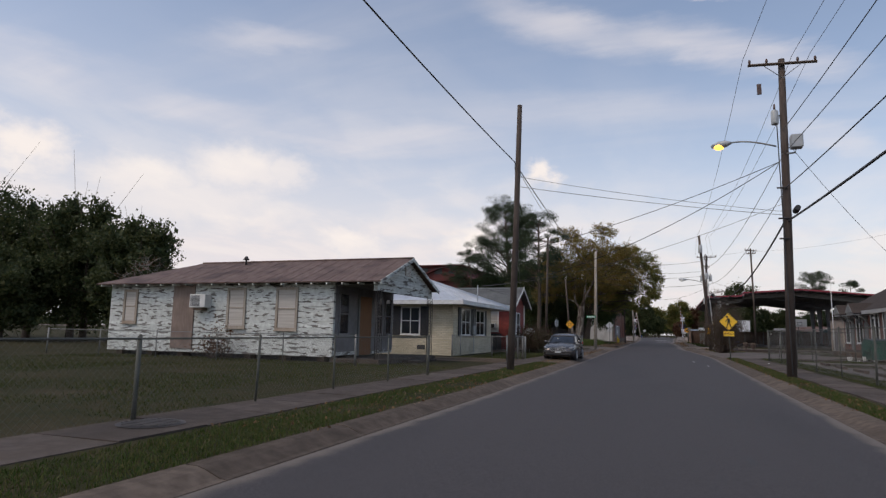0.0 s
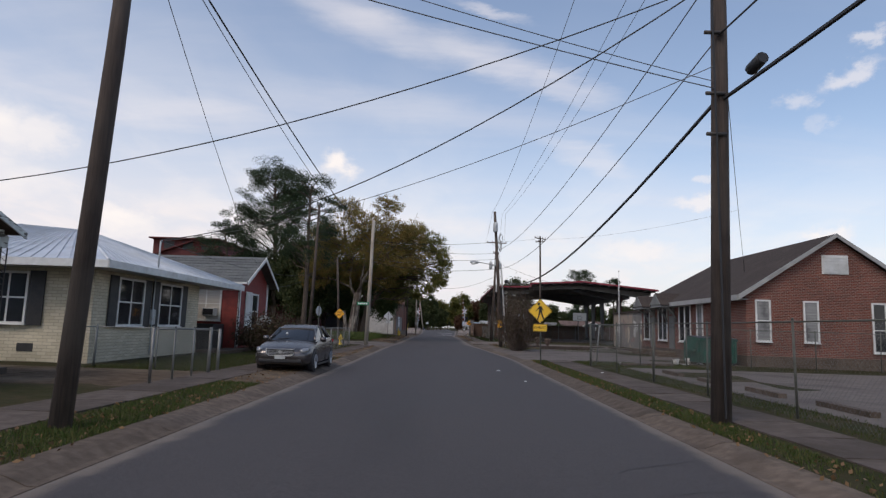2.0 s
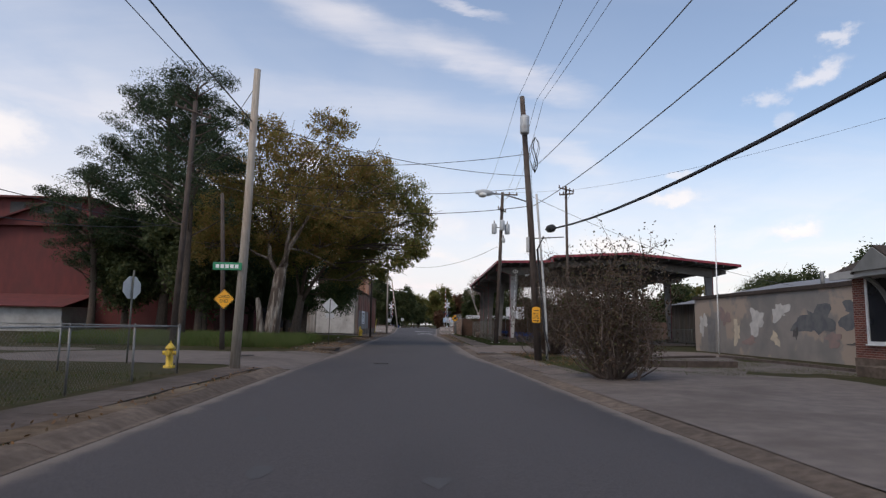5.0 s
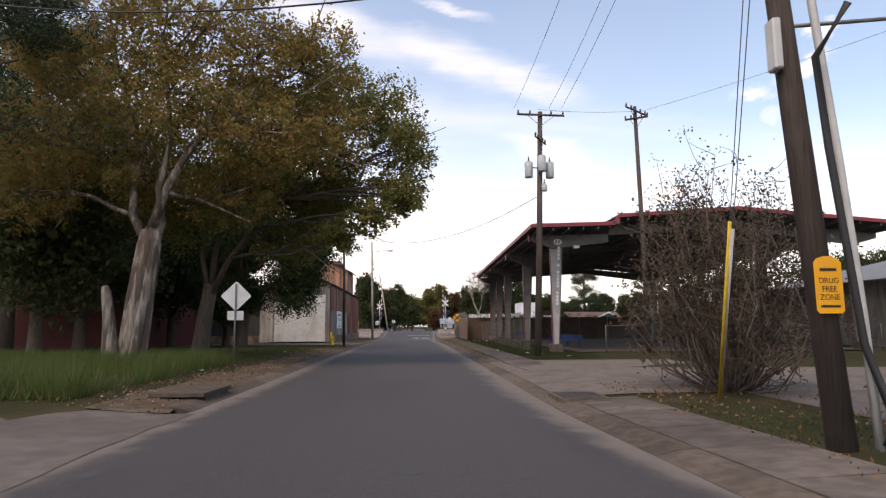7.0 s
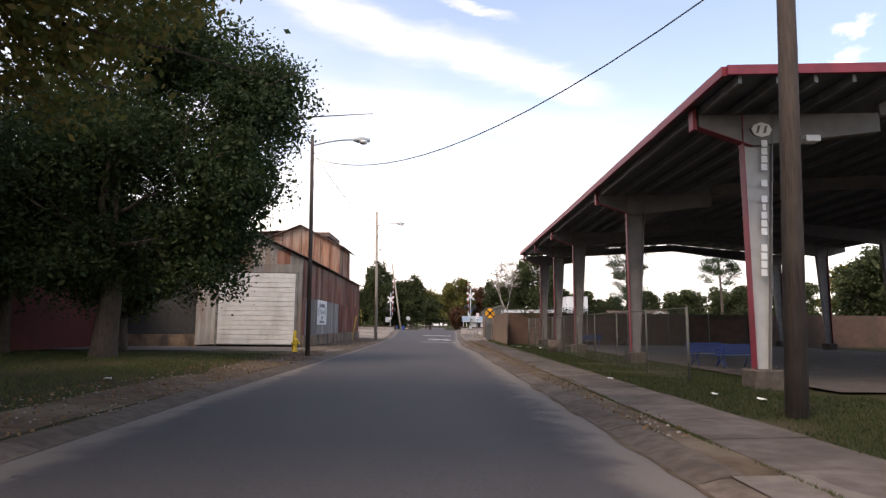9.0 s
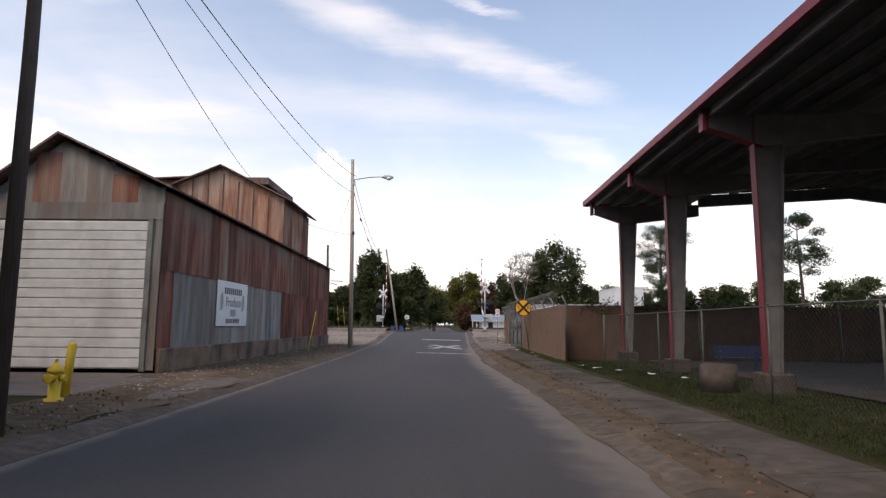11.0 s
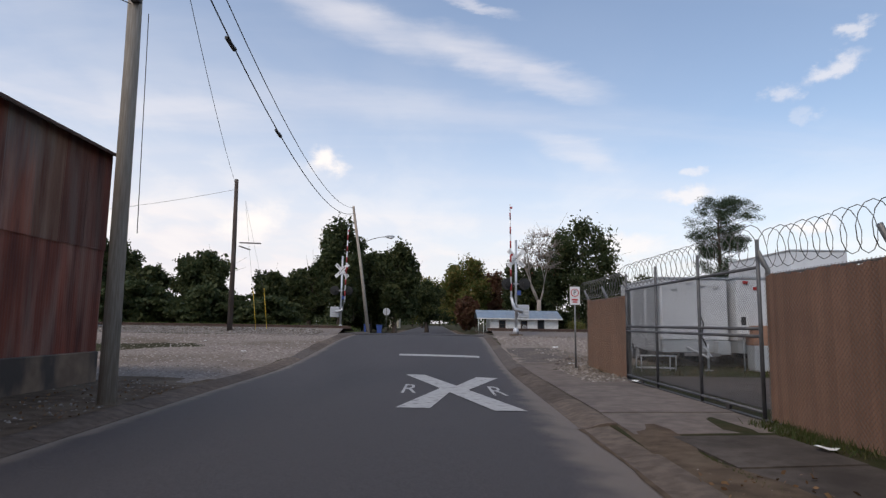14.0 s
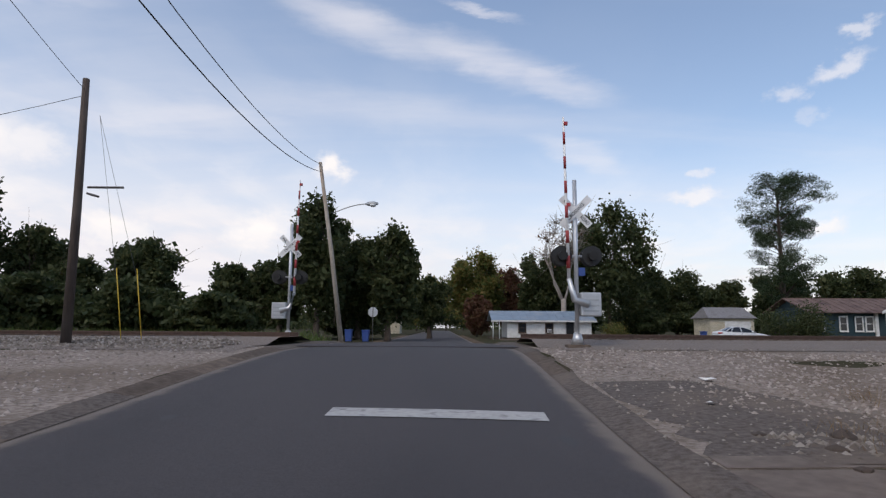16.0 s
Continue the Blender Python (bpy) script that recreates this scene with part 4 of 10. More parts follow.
# dark stains, cracks and filled seams on the asphalt
bm = bmesh.new()
for k in range(46):
    y = random.uniform(3, 158)
    x = random.uniform(left_edge(y) + 0.4, right_edge(y) - 0.4)
    w, h = random.uniform(0.05, 0.22), random.uniform(0.06, 0.35)
    pts = [(x + w * math.cos(a) * random.uniform(0.5, 1.2), y + h * math.sin(a) * random.uniform(0.5, 1.2)) for a in np.linspace(0, 5.6, 8)]
    f = bm.faces.new([bm.verts.new((px, py, road_height(px, py) + 0.004)) for px, py in pts])
for k in range(26):
    y = random.uniform(2, 156)
    x = random.uniform(left_edge(y) + 0.5, right_edge(y) - 0.5)
    a = random.uniform(-0.35, 0.35) + (0 if k % 3 else 1.5)
    for j in range(random.randint(3, 8)):
        a += random.uniform(-0.45, 0.45)
        ln = random.uniform(0.2, 0.5)
        x2, y2 = x + math.sin(a) * ln, y + math.cos(a) * ln
        if not left_edge(y2) + 0.1 < x2 < right_edge(y2) - 0.1:
            break
        nx, ny, w = math.cos(a), -math.sin(a), random.uniform(0.006, 0.014)
        f = bm.faces.new([bm.verts.new((px, py, road_height(px, py) + 0.005)) for px, py in ((x - nx * w, y - ny * w), (x + nx * w, y + ny * w), (x2 + nx * w, y2 + ny * w), (x2 - nx * w, y2 - ny * w))])
        x, y = x2, y2
for f in bm.faces:
    f.normal_update()
    if f.normal.z < 0:
        f.normal_flip()
tagged(part("tar_spots", bm, M["tar"]), "small dark tar and oil spots on the road", "stain", kind="stuff")

# ---- buildings ----
def window(parent, axis, at, u0, u1, z0, z1, out, frame_mat, pane_mat, bars=(0.5,), cols=(), name="window", rim=0.09, sill=True, label=""):
    """A sash window on a wall. axis 'y': the wall runs along x at y=at; axis 'x': along y at x=at. out: the side it faces."""
    def b(ua, ub, za, zb, d0, d1):
        lo, hi = sorted((at + out * d0, at + out * d1))
        return boxed(ua, ub, lo, hi, za, zb, 0.006) if axis == "y" else boxed(lo, hi, ua, ub, za, zb, 0.006)

    def add(bm, ua, ub, za, zb, d0, d1):
        lo, hi = sorted((at + out * d0, at + out * d1))
        return box(bm, ua, ub, lo, hi, za, zb) if axis == "y" else box(bm, lo, hi, ua, ub, za, zb)

    w = part(name, b(u0, u1, z0, z1, 0.0, 0.02), pane_mat, parent, label)
    bm = bmesh.new()
    add(bm, u0 - rim, u0, z0 - rim, z1 + rim, 0, 0.06), add(bm, u1, u1 + rim, z0 - rim, z1 + rim, 0, 0.06)
    add(bm, u0, u1, z1, z1 + rim, 0, 0.06), add(bm, u0, u1, z0 - rim, z0, 0, 0.06)
    for f in bars:
        z = z0 + (z1 - z0) * f
        add(bm, u0, u1, z - 0.025, z + 0.025, 0.01, 0.045)
    for f in cols:
        u = u0 + (u1 - u0) * f
        add(bm, u - 0.025, u + 0.025, z0, z1, 0.01, 0.043)
    part("frame", bm, frame_mat, w)
    if sill:
        part("sill", b(u0 - rim - 0.04, u1 + rim + 0.04, z0 - rim - 0.04, z0 - rim, 0, 0.11), frame_mat, w)
    return w


def boards(parent, axis, at, out, u0, u1, z0, z1, step, material, name="board", wobble=0.0):
    """Lapped boards, each an object."""
    k = 0
    z = z0
    while z < z1 - 0.02:
        zt = min(z + step + 0.015, z1)
        s = wobble * (random.random() - 0.5)
        prof = [(0.0, z), (0.030 + 0.012 * random.random(), z), (0.012, zt), (0.0, zt)]
        bm = bmesh.new()
        ends = []
        for u, dz in ((u0, s), (u1, -s)):
            ends.append([bm.verts.new((u, at + out * d, h + dz) if axis == "y" else (at + out * d, u, h + dz)) for d, h in prof])
        for i in range(3):
            bm.faces.new((ends[0][i], ends[0][i + 1], ends[1][i + 1], ends[1][i]))
        bm.faces.new(ends[0]), bm.faces.new(ends[1][::-1])
        bmesh.ops.recalc_face_normals(bm, faces=bm.faces[:])
        part(name, bm, material, parent)
        z += step
        k += 1


def slab_roof(parent, pts, thick, material, name="roof", label=""):
    return part(name, poly(bmesh.new(), pts, thick), material, parent, label)


def seams(parent, a, b, c, d, pitch, material, name="roof_seam", h=0.03, w=0.02):
    """Raised seams from edge a-b to edge c-d of a roof plane, in one piece."""
    a, b, c, d = (Vector(v) for v in (a, b, c, d))
    n = max(2, int((b - a).length / pitch))
    up = (b - a).cross(c - a).normalized()
    if up.z < 0:
        up = -up
    bm = bmesh.new()
    for i in range(n + 1):
        p, q = a.lerp(b, i / n), c.lerp(d, i / n)
        if (p - q).length < 0.15:
            continue
        s = (b - a).normalized() * w
        vs = [bm.verts.new(v) for v in (p - s, p + s, q + s, q - s, p - s + up * h, p + s + up * h, q + s + up * h, q - s + up * h)]
        for f in ((4, 5, 6, 7), (0, 1, 5, 4), (1, 2, 6, 5), (2, 3, 7, 6), (3, 0, 4, 7)):
            bm.faces.new([vs[k] for k in f])
    bmesh.ops.recalc_face_normals(bm, faces=bm.faces[:])
    return part(name, bm, material, parent)


def old_house():
    h = thing("old_house", (0, 0, 0), "long one-storey house with peeling white boards and rusted roof", "house")
    ys, yn, xf, xb, eave, ridge = 20.7, 26.7, -11.55, -24.2, 3.48, 4.78
    yr = 23.55
    # body and its boards
    part("wall", boxed(xb, xf, ys, yn, 0.35, eave), M["peeling"], h)
    boards(h, "y", ys, -1, xb, xf, 0.30, eave - 0.02, 0.125, M["peeling"], wobble=0.035)
    boards(h, "x", xf, 1, ys, yn, 0.5, eave, 0.16, M["grey_boards"])
    part("corner_board", boxed(xf - 0.02, xf + 0.06, ys - 0.07, ys + 0.08, 0.4, eave), M["peeling"], h)
    for x in np.arange(xb + 0.5, xf, 1.9):
        part("pier", boxed(x, x + 0.35, ys + 0.1, ys + 0.5, 0.0, 0.36), M["kerb"], h)
    part("skirt", boxed(xb + 0.2, xf, ys + 0.5, ys + 0.55, 0.0, 0.4), M["black_paint"], h)
    for x0, x1, z0, z1, pane in ((-23.2, -22.55, 1.7, 3.1, M["curtain"]), (-16.95, -16.15, 1.55, 3.15, M["curtain"]), (-14.3, -13.4, 1.5, 3.15, M["curtain"])):
        window(h, "y", ys - 0.03, x0, x1, z0, z1, -1, M["pale_wood"], pane, (0.5,), rim=0.12)
    part("panel", boxed(-20.2, -18.95, ys - 0.09, ys - 0.03, 0.45, 3.4), M["plywood"], h, "weathered brown plywood sheet")
    ac = part("air_conditioner", boxed(-18.9, -18.0, ys - 0.45, ys, 2.35, 2.95, 0.02), M["white_paint"], h, "boxy white window air conditioner")
    bm = bmesh.new()
    for k in range(9):
        box(bm, -18.84, -18.3, ys - 0.465, ys - 0.45, 2.42 + k * 0.055, 2.445 + k * 0.055)
    part("grille", bm, M["black_paint"], ac)
    part("bracket", boxed(-18.7, -18.2, ys - 0.4, ys, 2.22, 2.34), M["old_wood"], ac)
    # roof: two slopes, hipped at the back
    x0, x1 = -24.7, -9.1
    e0, e1 = 20.15, 26.95
    slab_roof(h, [(x0, e0, eave), (x1, e0, eave), (x1, yr, ridge), (-21.2, yr, ridge)], 0.05, M["rust_roof"])
    slab_roof(h, [(x1, e1, eave), (x0, e1, eave), (-21.2, yr, ridge), (x1, yr, ridge)], 0.05, M["rust_roof"])
    slab_roof(h, [(x0, e1, eave), (x0, e0, eave), (-21.2, yr, ridge)], 0.05, M["rust_roof"])
    seams(h, (x0 + 3.4, e0, eave), (x1, e0, eave), (x0 + 3.4, yr, ridge), (x1, yr, ridge), 0.62, M["rust_roof"], h=0.012, w=0.014)
    part("ridge_cap", tubed([(-21.2, yr, ridge + 0.01), (x1, yr, ridge + 0.01)], 0.06, 6), M["rust_roof"], h)
    for x in np.arange(x0 + 0.3, x1, 0.75):
        part("rafter_tail", boxed(x, x + 0.06, e0 + 0.02, ys, eave - 0.13, eave - 0.055), M["peeling"], h)
    part("vent_pipe", tubed([(-18.1, 23.1, 4.5), (-18.1, 23.1, 5.0)], 0.05), M["iron"], h)
    v = part("roof_vent", tubed([(-18.1, 23.1, 4.85), (-18.1, 23.1, 5.05)], [0.16, 0.05]), M["iron"], h)
    # gable over the porch
    g = part("gable", poly(bmesh.new(), [(-9.4, ys - 0.1, 3.36), (-9.4, yn + 0.1, 3.36), (-9.4, yr, ridge - 0.08)], 0.08), M["peeling"], h)
    for k, z in enumerate(np.arange(3.4, 4.6, 0.125)):
        half = (ridge - 0.12 - z) / (ridge - eave) * 3.1
        if half > 0.25:
            bm = boxed(-9.40, -9.365, yr - half, yr + half, z, z + 0.11)
            part("board", bm, M["peeling"], h)
    louvre = part("louvre", boxed(-9.37, -9.34, yr - 0.3, yr + 0.3, 3.95, 4.4), M["pale_wood"], h)
    for k in range(7):
        part("slat", boxed(-9.345, -9.325, yr - 0.26, yr + 0.26, 3.98 + k * 0.06, 4.01 + k * 0.06), M["white_paint"], louvre)
    for s, e in ((-1, e0), (1, e1)):
        bm = bmesh.new()
        poly(bm, [(x1 + 0.02, e, eave - 0.13), (x1 + 0.02, e, eave + 0.02), (x1 + 0.02, yr, ridge + 0.02), (x1 + 0.02, yr, ridge - 0.13)], 0.04)
        part("bargeboard", bm, M["peeling"], h)
    part("porch_beam", boxed(-9.6, -9.42, ys - 0.1, yn + 0.1, 3.1, 3.36), M["peeling"], h)
    part("porch_ceiling", boxed(xf, -9.45, ys, yn, 3.34, 3.40), M["grey_boards"], h)
    part("porch_floor", boxed(xf, -9.3, ys - 0.05, yn + 0.4, 0.03, 0.25), M["dirty_concrete"], h)
    part("step", boxed(-9.3, -8.5, 23.0, 25.2, 0.02, 0.16, 0.01), M["dirty_concrete"], h)
    dr = part("door", boxed(xf + 0.03, xf + 0.09, 22.95, 24.15, 0.32, 3.0, 0.008), M["orange_board"], h, "doorway closed with an orange-brown board")
    for z in (0.5, 1.65, 2.85):
        part("batten", boxed(xf + 0.09, xf + 0.12, 22.97, 24.13, z, z + 0.09, 0.005), M["orange_board"], dr)
    for y in (22.9, 24.2):
        part("door_casing", boxed(xf + 0.02, xf + 0.11, y - 0.06, y + 0.06, 0.3, 3.1), M["porch_grey"], h)
    # iron lattice posts at the outer corners of the porch
    for py in (20.75, 26.5):
        lat = part("lattice_post", tubed([(-9.55, py, 0.24), (-9.55, py, 3.1)], 0.02, 6), M["iron"], h, "black wrought-iron lattice post")
        bm = bmesh.new()
        for dx, dy in ((0.2, 0), (0, 0.2), (0.2, 0.2)):
            tube(bm, [(-9.55 + dx, py + dy, 0.24), (-9.55 + dx, py + dy, 3.1)], 0.016, 5)
        for k in range(18):
            z = 0.45 + k * 0.145
            tube(bm, [(-9.55, py, z), (-9.35, py, z + 0.14)], 0.008, 4)
            tube(bm, [(-9.55, py + 0.2, z + 0.14), (-9.35, py + 0.2, z)], 0.008, 4)
        part("scrollwork", bm, M["iron"], lat)
    for y0, y1 in ((21.2, 21.95), (24.75, 25.35), (25.75, 26.35)):
        window(h, "x", xf + 0.03, y0, y1, 1.3, 3.0, 1, M["grey_boards"], M["dark_glass"], (0.5,), name="window", sill=False)
    return h


old_house()


def brick_house():
    h = thing("brick_house", (0, 0, 0), "small tan brick house with a pale metal hip roof", "house")
    xf, xb, ys, yn, z1 = -9.8, -19.5, 31.2, 39.2, 3.05
    part("wall", boxed(xb, xf, ys, yn, 0.05, z1), M["tan_brick"], h)
    part("base_course", boxed(xb - 0.03, xf + 0.03, ys - 0.03, yn, 0.0, 0.75), M["tan_brick"], h, "rough lower course of tan brick")
    x0, x1, y0, y1, e, r = -20.2, -8.9, 30.3, 42.4, 3.22, 5.0
    xr = (x0 + x1) / 2
    a, b = (xr - 0.9, 35.6, r), (xr + 0.9, 36.6, r)
    slab_roof(h, [(x0, y0, e), (x1, y0, e), b, a], 0.04, M["white_metal_roof"])
    slab_roof(h, [(x1, y0, e), (x1, y1, e), b], 0.04, M["white_metal_roof"])
    slab_roof(h, [(x1, y1, e), (x0, y1, e), a, b], 0.04, M["white_metal_roof"])
    slab_roof(h, [(x0, y1, e), (x0, y0, e), a], 0.04, M["white_metal_roof"])
    seams(h, (x0, y0, e), (x1, y0, e), a, b, 0.4, M["white_metal_roof"], h=0.025, w=0.015)
    seams(h, (x1, y0, e), (x1, y1, e), b, (b[0], b[1] + 0.01, b[2]), 0.4, M["white_metal_roof"], h=0.025, w=0.015)
    for pa, pb in (((x1, y0, e), b), ((x1, y1, e), b), ((x0, y0, e), a)):
        part("hip_cap", tubed([pa, pb], 0.05, 6), M["white_metal_roof"], h)
    for xa, xb2, ya, yb in ((x1 - 0.03, x1 + 0.02, y0, y1), (x0, x1, y0 - 0.02, y0 + 0.03)):
        part("fascia", boxed(xa, xb2, ya, yb, e - 0.22, e + 0.01), M["white_paint"], h)
    part("soffit", boxed(x0 + 0.05, x1 - 0.05, y0 + 0.05, y1 - 0.05, e - 0.2, e - 0.16), M["white_paint"], h)
    # windows with black shutters
    for ax, at, out, u0, u1 in (("y", ys - 0.02, -1, -13.0, -11.9), ("x", xf + 0.02, 1, 32.6, 34.2), ("x", xf + 0.02, 1, 35.5, 37.3)):
        window(h, ax, at, u0, u1, 1.3, 2.8, out, M["white_paint"], M["dark_glass"], (0.5,), (0.5,), rim=0.07)
        for ua, ub in ((u0 - 0.58, u0 - 0.1), (u1 + 0.1, u1 + 0.58)):
            lo, hi = sorted((at, at + out * 0.05))
            s = part("shutter", boxed(ua, ub, lo, hi, 1.2, 2.9) if ax == "y" else boxed(lo, hi, ua, ub, 1.2, 2.9), M["black_paint"], h, "black louvred shutter")
            for k in range(14):
                z = 1.28 + k * 0.115
                lo2, hi2 = sorted((at + out * 0.05, at + out * 0.062))
                part("louvre", boxed(ua + 0.05, ub - 0.05, lo2, hi2, z, z + 0.06) if ax == "y" else boxed(lo2, hi2, ua + 0.05, ub - 0.05, z, z + 0.06), M["black_paint"], s)
    part("porch_slab", boxed(-9.8, -8.3, 39.2, 42.2, 0.05, 0.22), M["kerb"], h)
    lat = part("lattice_post", tubed([(-9.0, 42.1, 0.2), (-9.0, 42.1, 3.1)], 0.02, 6), M["iron"], h, "black wrought-iron lattice post")
    bm = bmesh.new()
    tube(bm, [(-9.0, 41.9, 0.2), (-9.0, 41.9, 3.1)], 0.016, 5)
    for k in range(18):
        tube(bm, [(-9.0, 42.1, 0.3 + k * 0.15), (-9.0, 41.9, 0.42 + k * 0.15)], 0.008, 4)
    part("scrollwork", bm, M["iron"], lat)
    m = part("electric_meter", boxed(-9.78, -9.62, 34.75, 35.0, 1.3, 1.85, 0.02), M["steel_grey"], h)
    part("conduit", tubed([(-9.7, 34.9, 0.2), (-9.7, 34.9, 3.05)], 0.025, 6), M["steel_grey"], m)
    part("mast", tubed([(-9.2, 34.0, 3.2), (-9.2, 34.0, 4.3), (-9.25, 34.2, 4.35)], 0.03, 6), M["steel_grey"], h)
    part("vent", boxed(-12.0, -11.5, ys - 0.045, ys, 0.4, 0.65), M["black_paint"], h)


brick_house()


def red_house():
    h = thing("red_house", (0, 0, 0), "small red clapboard house with grey shingle gable roof", "house")
    xf, xb, ys, yn, e, r = -9.55, -18, 43.6, 48.3, 3.7, 5.05
    yr = 45.95
    part("wall", boxed(xb, xf, ys, yn, 0.15, e), M["red_siding"], h)
    boards(h, "y", ys, -1, xb, xf, 0.3, e, 0.14, M["red_siding"])
    boards(h, "x", xf, 1, ys, yn, 0.3, e, 0.14, M["red_siding"])
    part("gable", poly(bmesh.new(), [(xf, ys, e), (xf, yn, e), (xf, yr, r - 0.05)], 0.1), M["red_siding"], h)
    for z in np.arange(e, r - 0.25, 0.14):
        half = (r - 0.1 - z) / (r - e) * 2.3
        part("board", boxed(xf, xf + 0.03, yr - half, yr + half, z, z + 0.125), M["red_siding"], h)
    x1, x0, y0, y1, el = -9.0, -18.4, 43.1, 48.8, 3.5
    slab_roof(h, [(x0, y0, el), (x1, y0, el), (x1, yr, r), (x0, yr, r)], 0.06, M["shingle"])
    slab_roof(h, [(x1, y1, el), (x0, y1, el), (x0, yr, r), (x1, yr, r)], 0.06, M["shingle"])
    # shingle courses on the visible slope
    for k in range(9):
        f0, f1 = k / 9, (k + 1) / 9
        a = Vector((x0, y0 + (yr - y0) * f0, el + (r - el) * f0))
        b = Vector((x0, y0 + (yr - y0) * f1 + 0.06, el + (r - el) * f1 + 0.03))
        bm = bmesh.new()
        poly(bm, [(x0, a.y, a.z + 0.035), (x1, a.y, a.z + 0.035), (x1, b.y, b.z), (x0, b.y, b.z)], 0.02)
        part("shingle_course", bm, M["shingle"], h)
    for ya, za in ((y0, el), (y1, el)):
        bm = bmesh.new()
        poly(bm, [(x1 + 0.02, ya, za - 0.16), (x1 + 0.02, ya, za + 0.03), (x1 + 0.02, yr, r + 0.04), (x1 + 0.02, yr, r - 0.15)], 0.04)
        part("bargeboard", bm, M["white_paint"], h)
    part("corner_board", boxed(xf - 0.03, xf + 0.07, ys - 0.07, ys + 0.12, 0.2, e), M["white_paint"], h)
    part("corner_board", boxed(xf - 0.03, xf + 0.07, yn - 0.12, yn + 0.05, 0.2, e), M["white_paint"], h)
    window(h, "x", xf + 0.04, 44.6, 45.35, 1.1, 3.0, 1, M["white_paint"], M["white_paint"], (0.3, 0.65), name="door", sill=False, label="white panelled front door")
    window(h, "x", xf + 0.04, 45.55, 46.5, 1.2, 2.95, 1, M["white_paint"], M["dark_glass"], (0.5,))
    window(h, "y", ys - 0.04, -11.9, -10.5, 1.6, 3.15, -1, M["white_paint"], M["curtain"], (0.5,), (0.5,))
    ac = part("air_conditioner", boxed(-11.2, -10.6, ys - 0.5, ys, 1.75, 2.15, 0.02), M["white_paint"], h, "white window air conditioner")
    part("grille", boxed(-11.15, -10.65, ys - 0.515, ys - 0.5, 1.8, 2.1), M["black_paint"], ac)
    part("wall", boxed(-13, -10.2, ys - 1.4, ys - 0.05, 0.1, 1.35), M["black_paint"], h, "dark low lean-to shelter")
    part("gutter", boxed(x0, x1, y0 - 0.1, y0 - 0.02, el - 0.1, el), M["white_paint"], h)


red_house()


def red_barn():
    h = thing("red_barn", (0, 0, 0), "large dark red metal barn with low pitched roof", "barn")
    x0, x1, ys, yn, e, r, xr = -49.8, -19, 96, 130, 6.6, 12.4, -34.4
    part("wall", boxed(x0, x1, ys, yn, 0, e), M["red_barn"], h)
    part("gable", poly(bmesh.new(), [(x0, ys, e), (x1, ys, e), (xr, ys, r)], 0.3), M["red_barn"], h)
    slab_roof(h, [(x0 - 1, yn, e - 0.3), (x0 - 1, ys - 1, e - 0.3), (xr, ys - 1, r), (xr, yn, r)], 0.15, M["red_barn"])
    slab_roof(h, [(x1 + 1, ys - 1, e - 0.3), (x1 + 1, yn, e - 0.3), (xr, yn, r), (xr, ys - 1, r)], 0.15, M["red_barn"])
    c = part("cupola", boxed(xr - 5.6, xr + 3.4, ys - 0.5, yn - 4, r - 2.4, r + 0.1), M["red_barn"], h, "long ridge monitor with square openings")
    for k in range(3):
        part("opening", boxed(xr - 4.1 + k * 2.6, xr - 2.7 + k * 2.6, ys - 0.54, ys - 0.45, r - 1.25, r - 0.2), M["black_paint"], c)
    part("cupola_roof", boxed(xr - 6.0, xr + 3.8, ys - 1.2, yn - 3.6, r + 0.1, r + 0.28), M["red_barn"], c)
    part("lean_to", boxed(-46, -30.5, ys - 4.4, ys, 0, 2.4), M["mural_grey"], h, "grey lean-to in front of the barn")
    part("lean_to_roof", poly(bmesh.new(), [(-46.5, ys - 4.9, 2.4), (-30.1, ys - 4.9, 2.4), (-30.1, ys, 3.6), (-46.5, ys, 3.6)], 0.1), M["red_barn"], h)


red_barn()


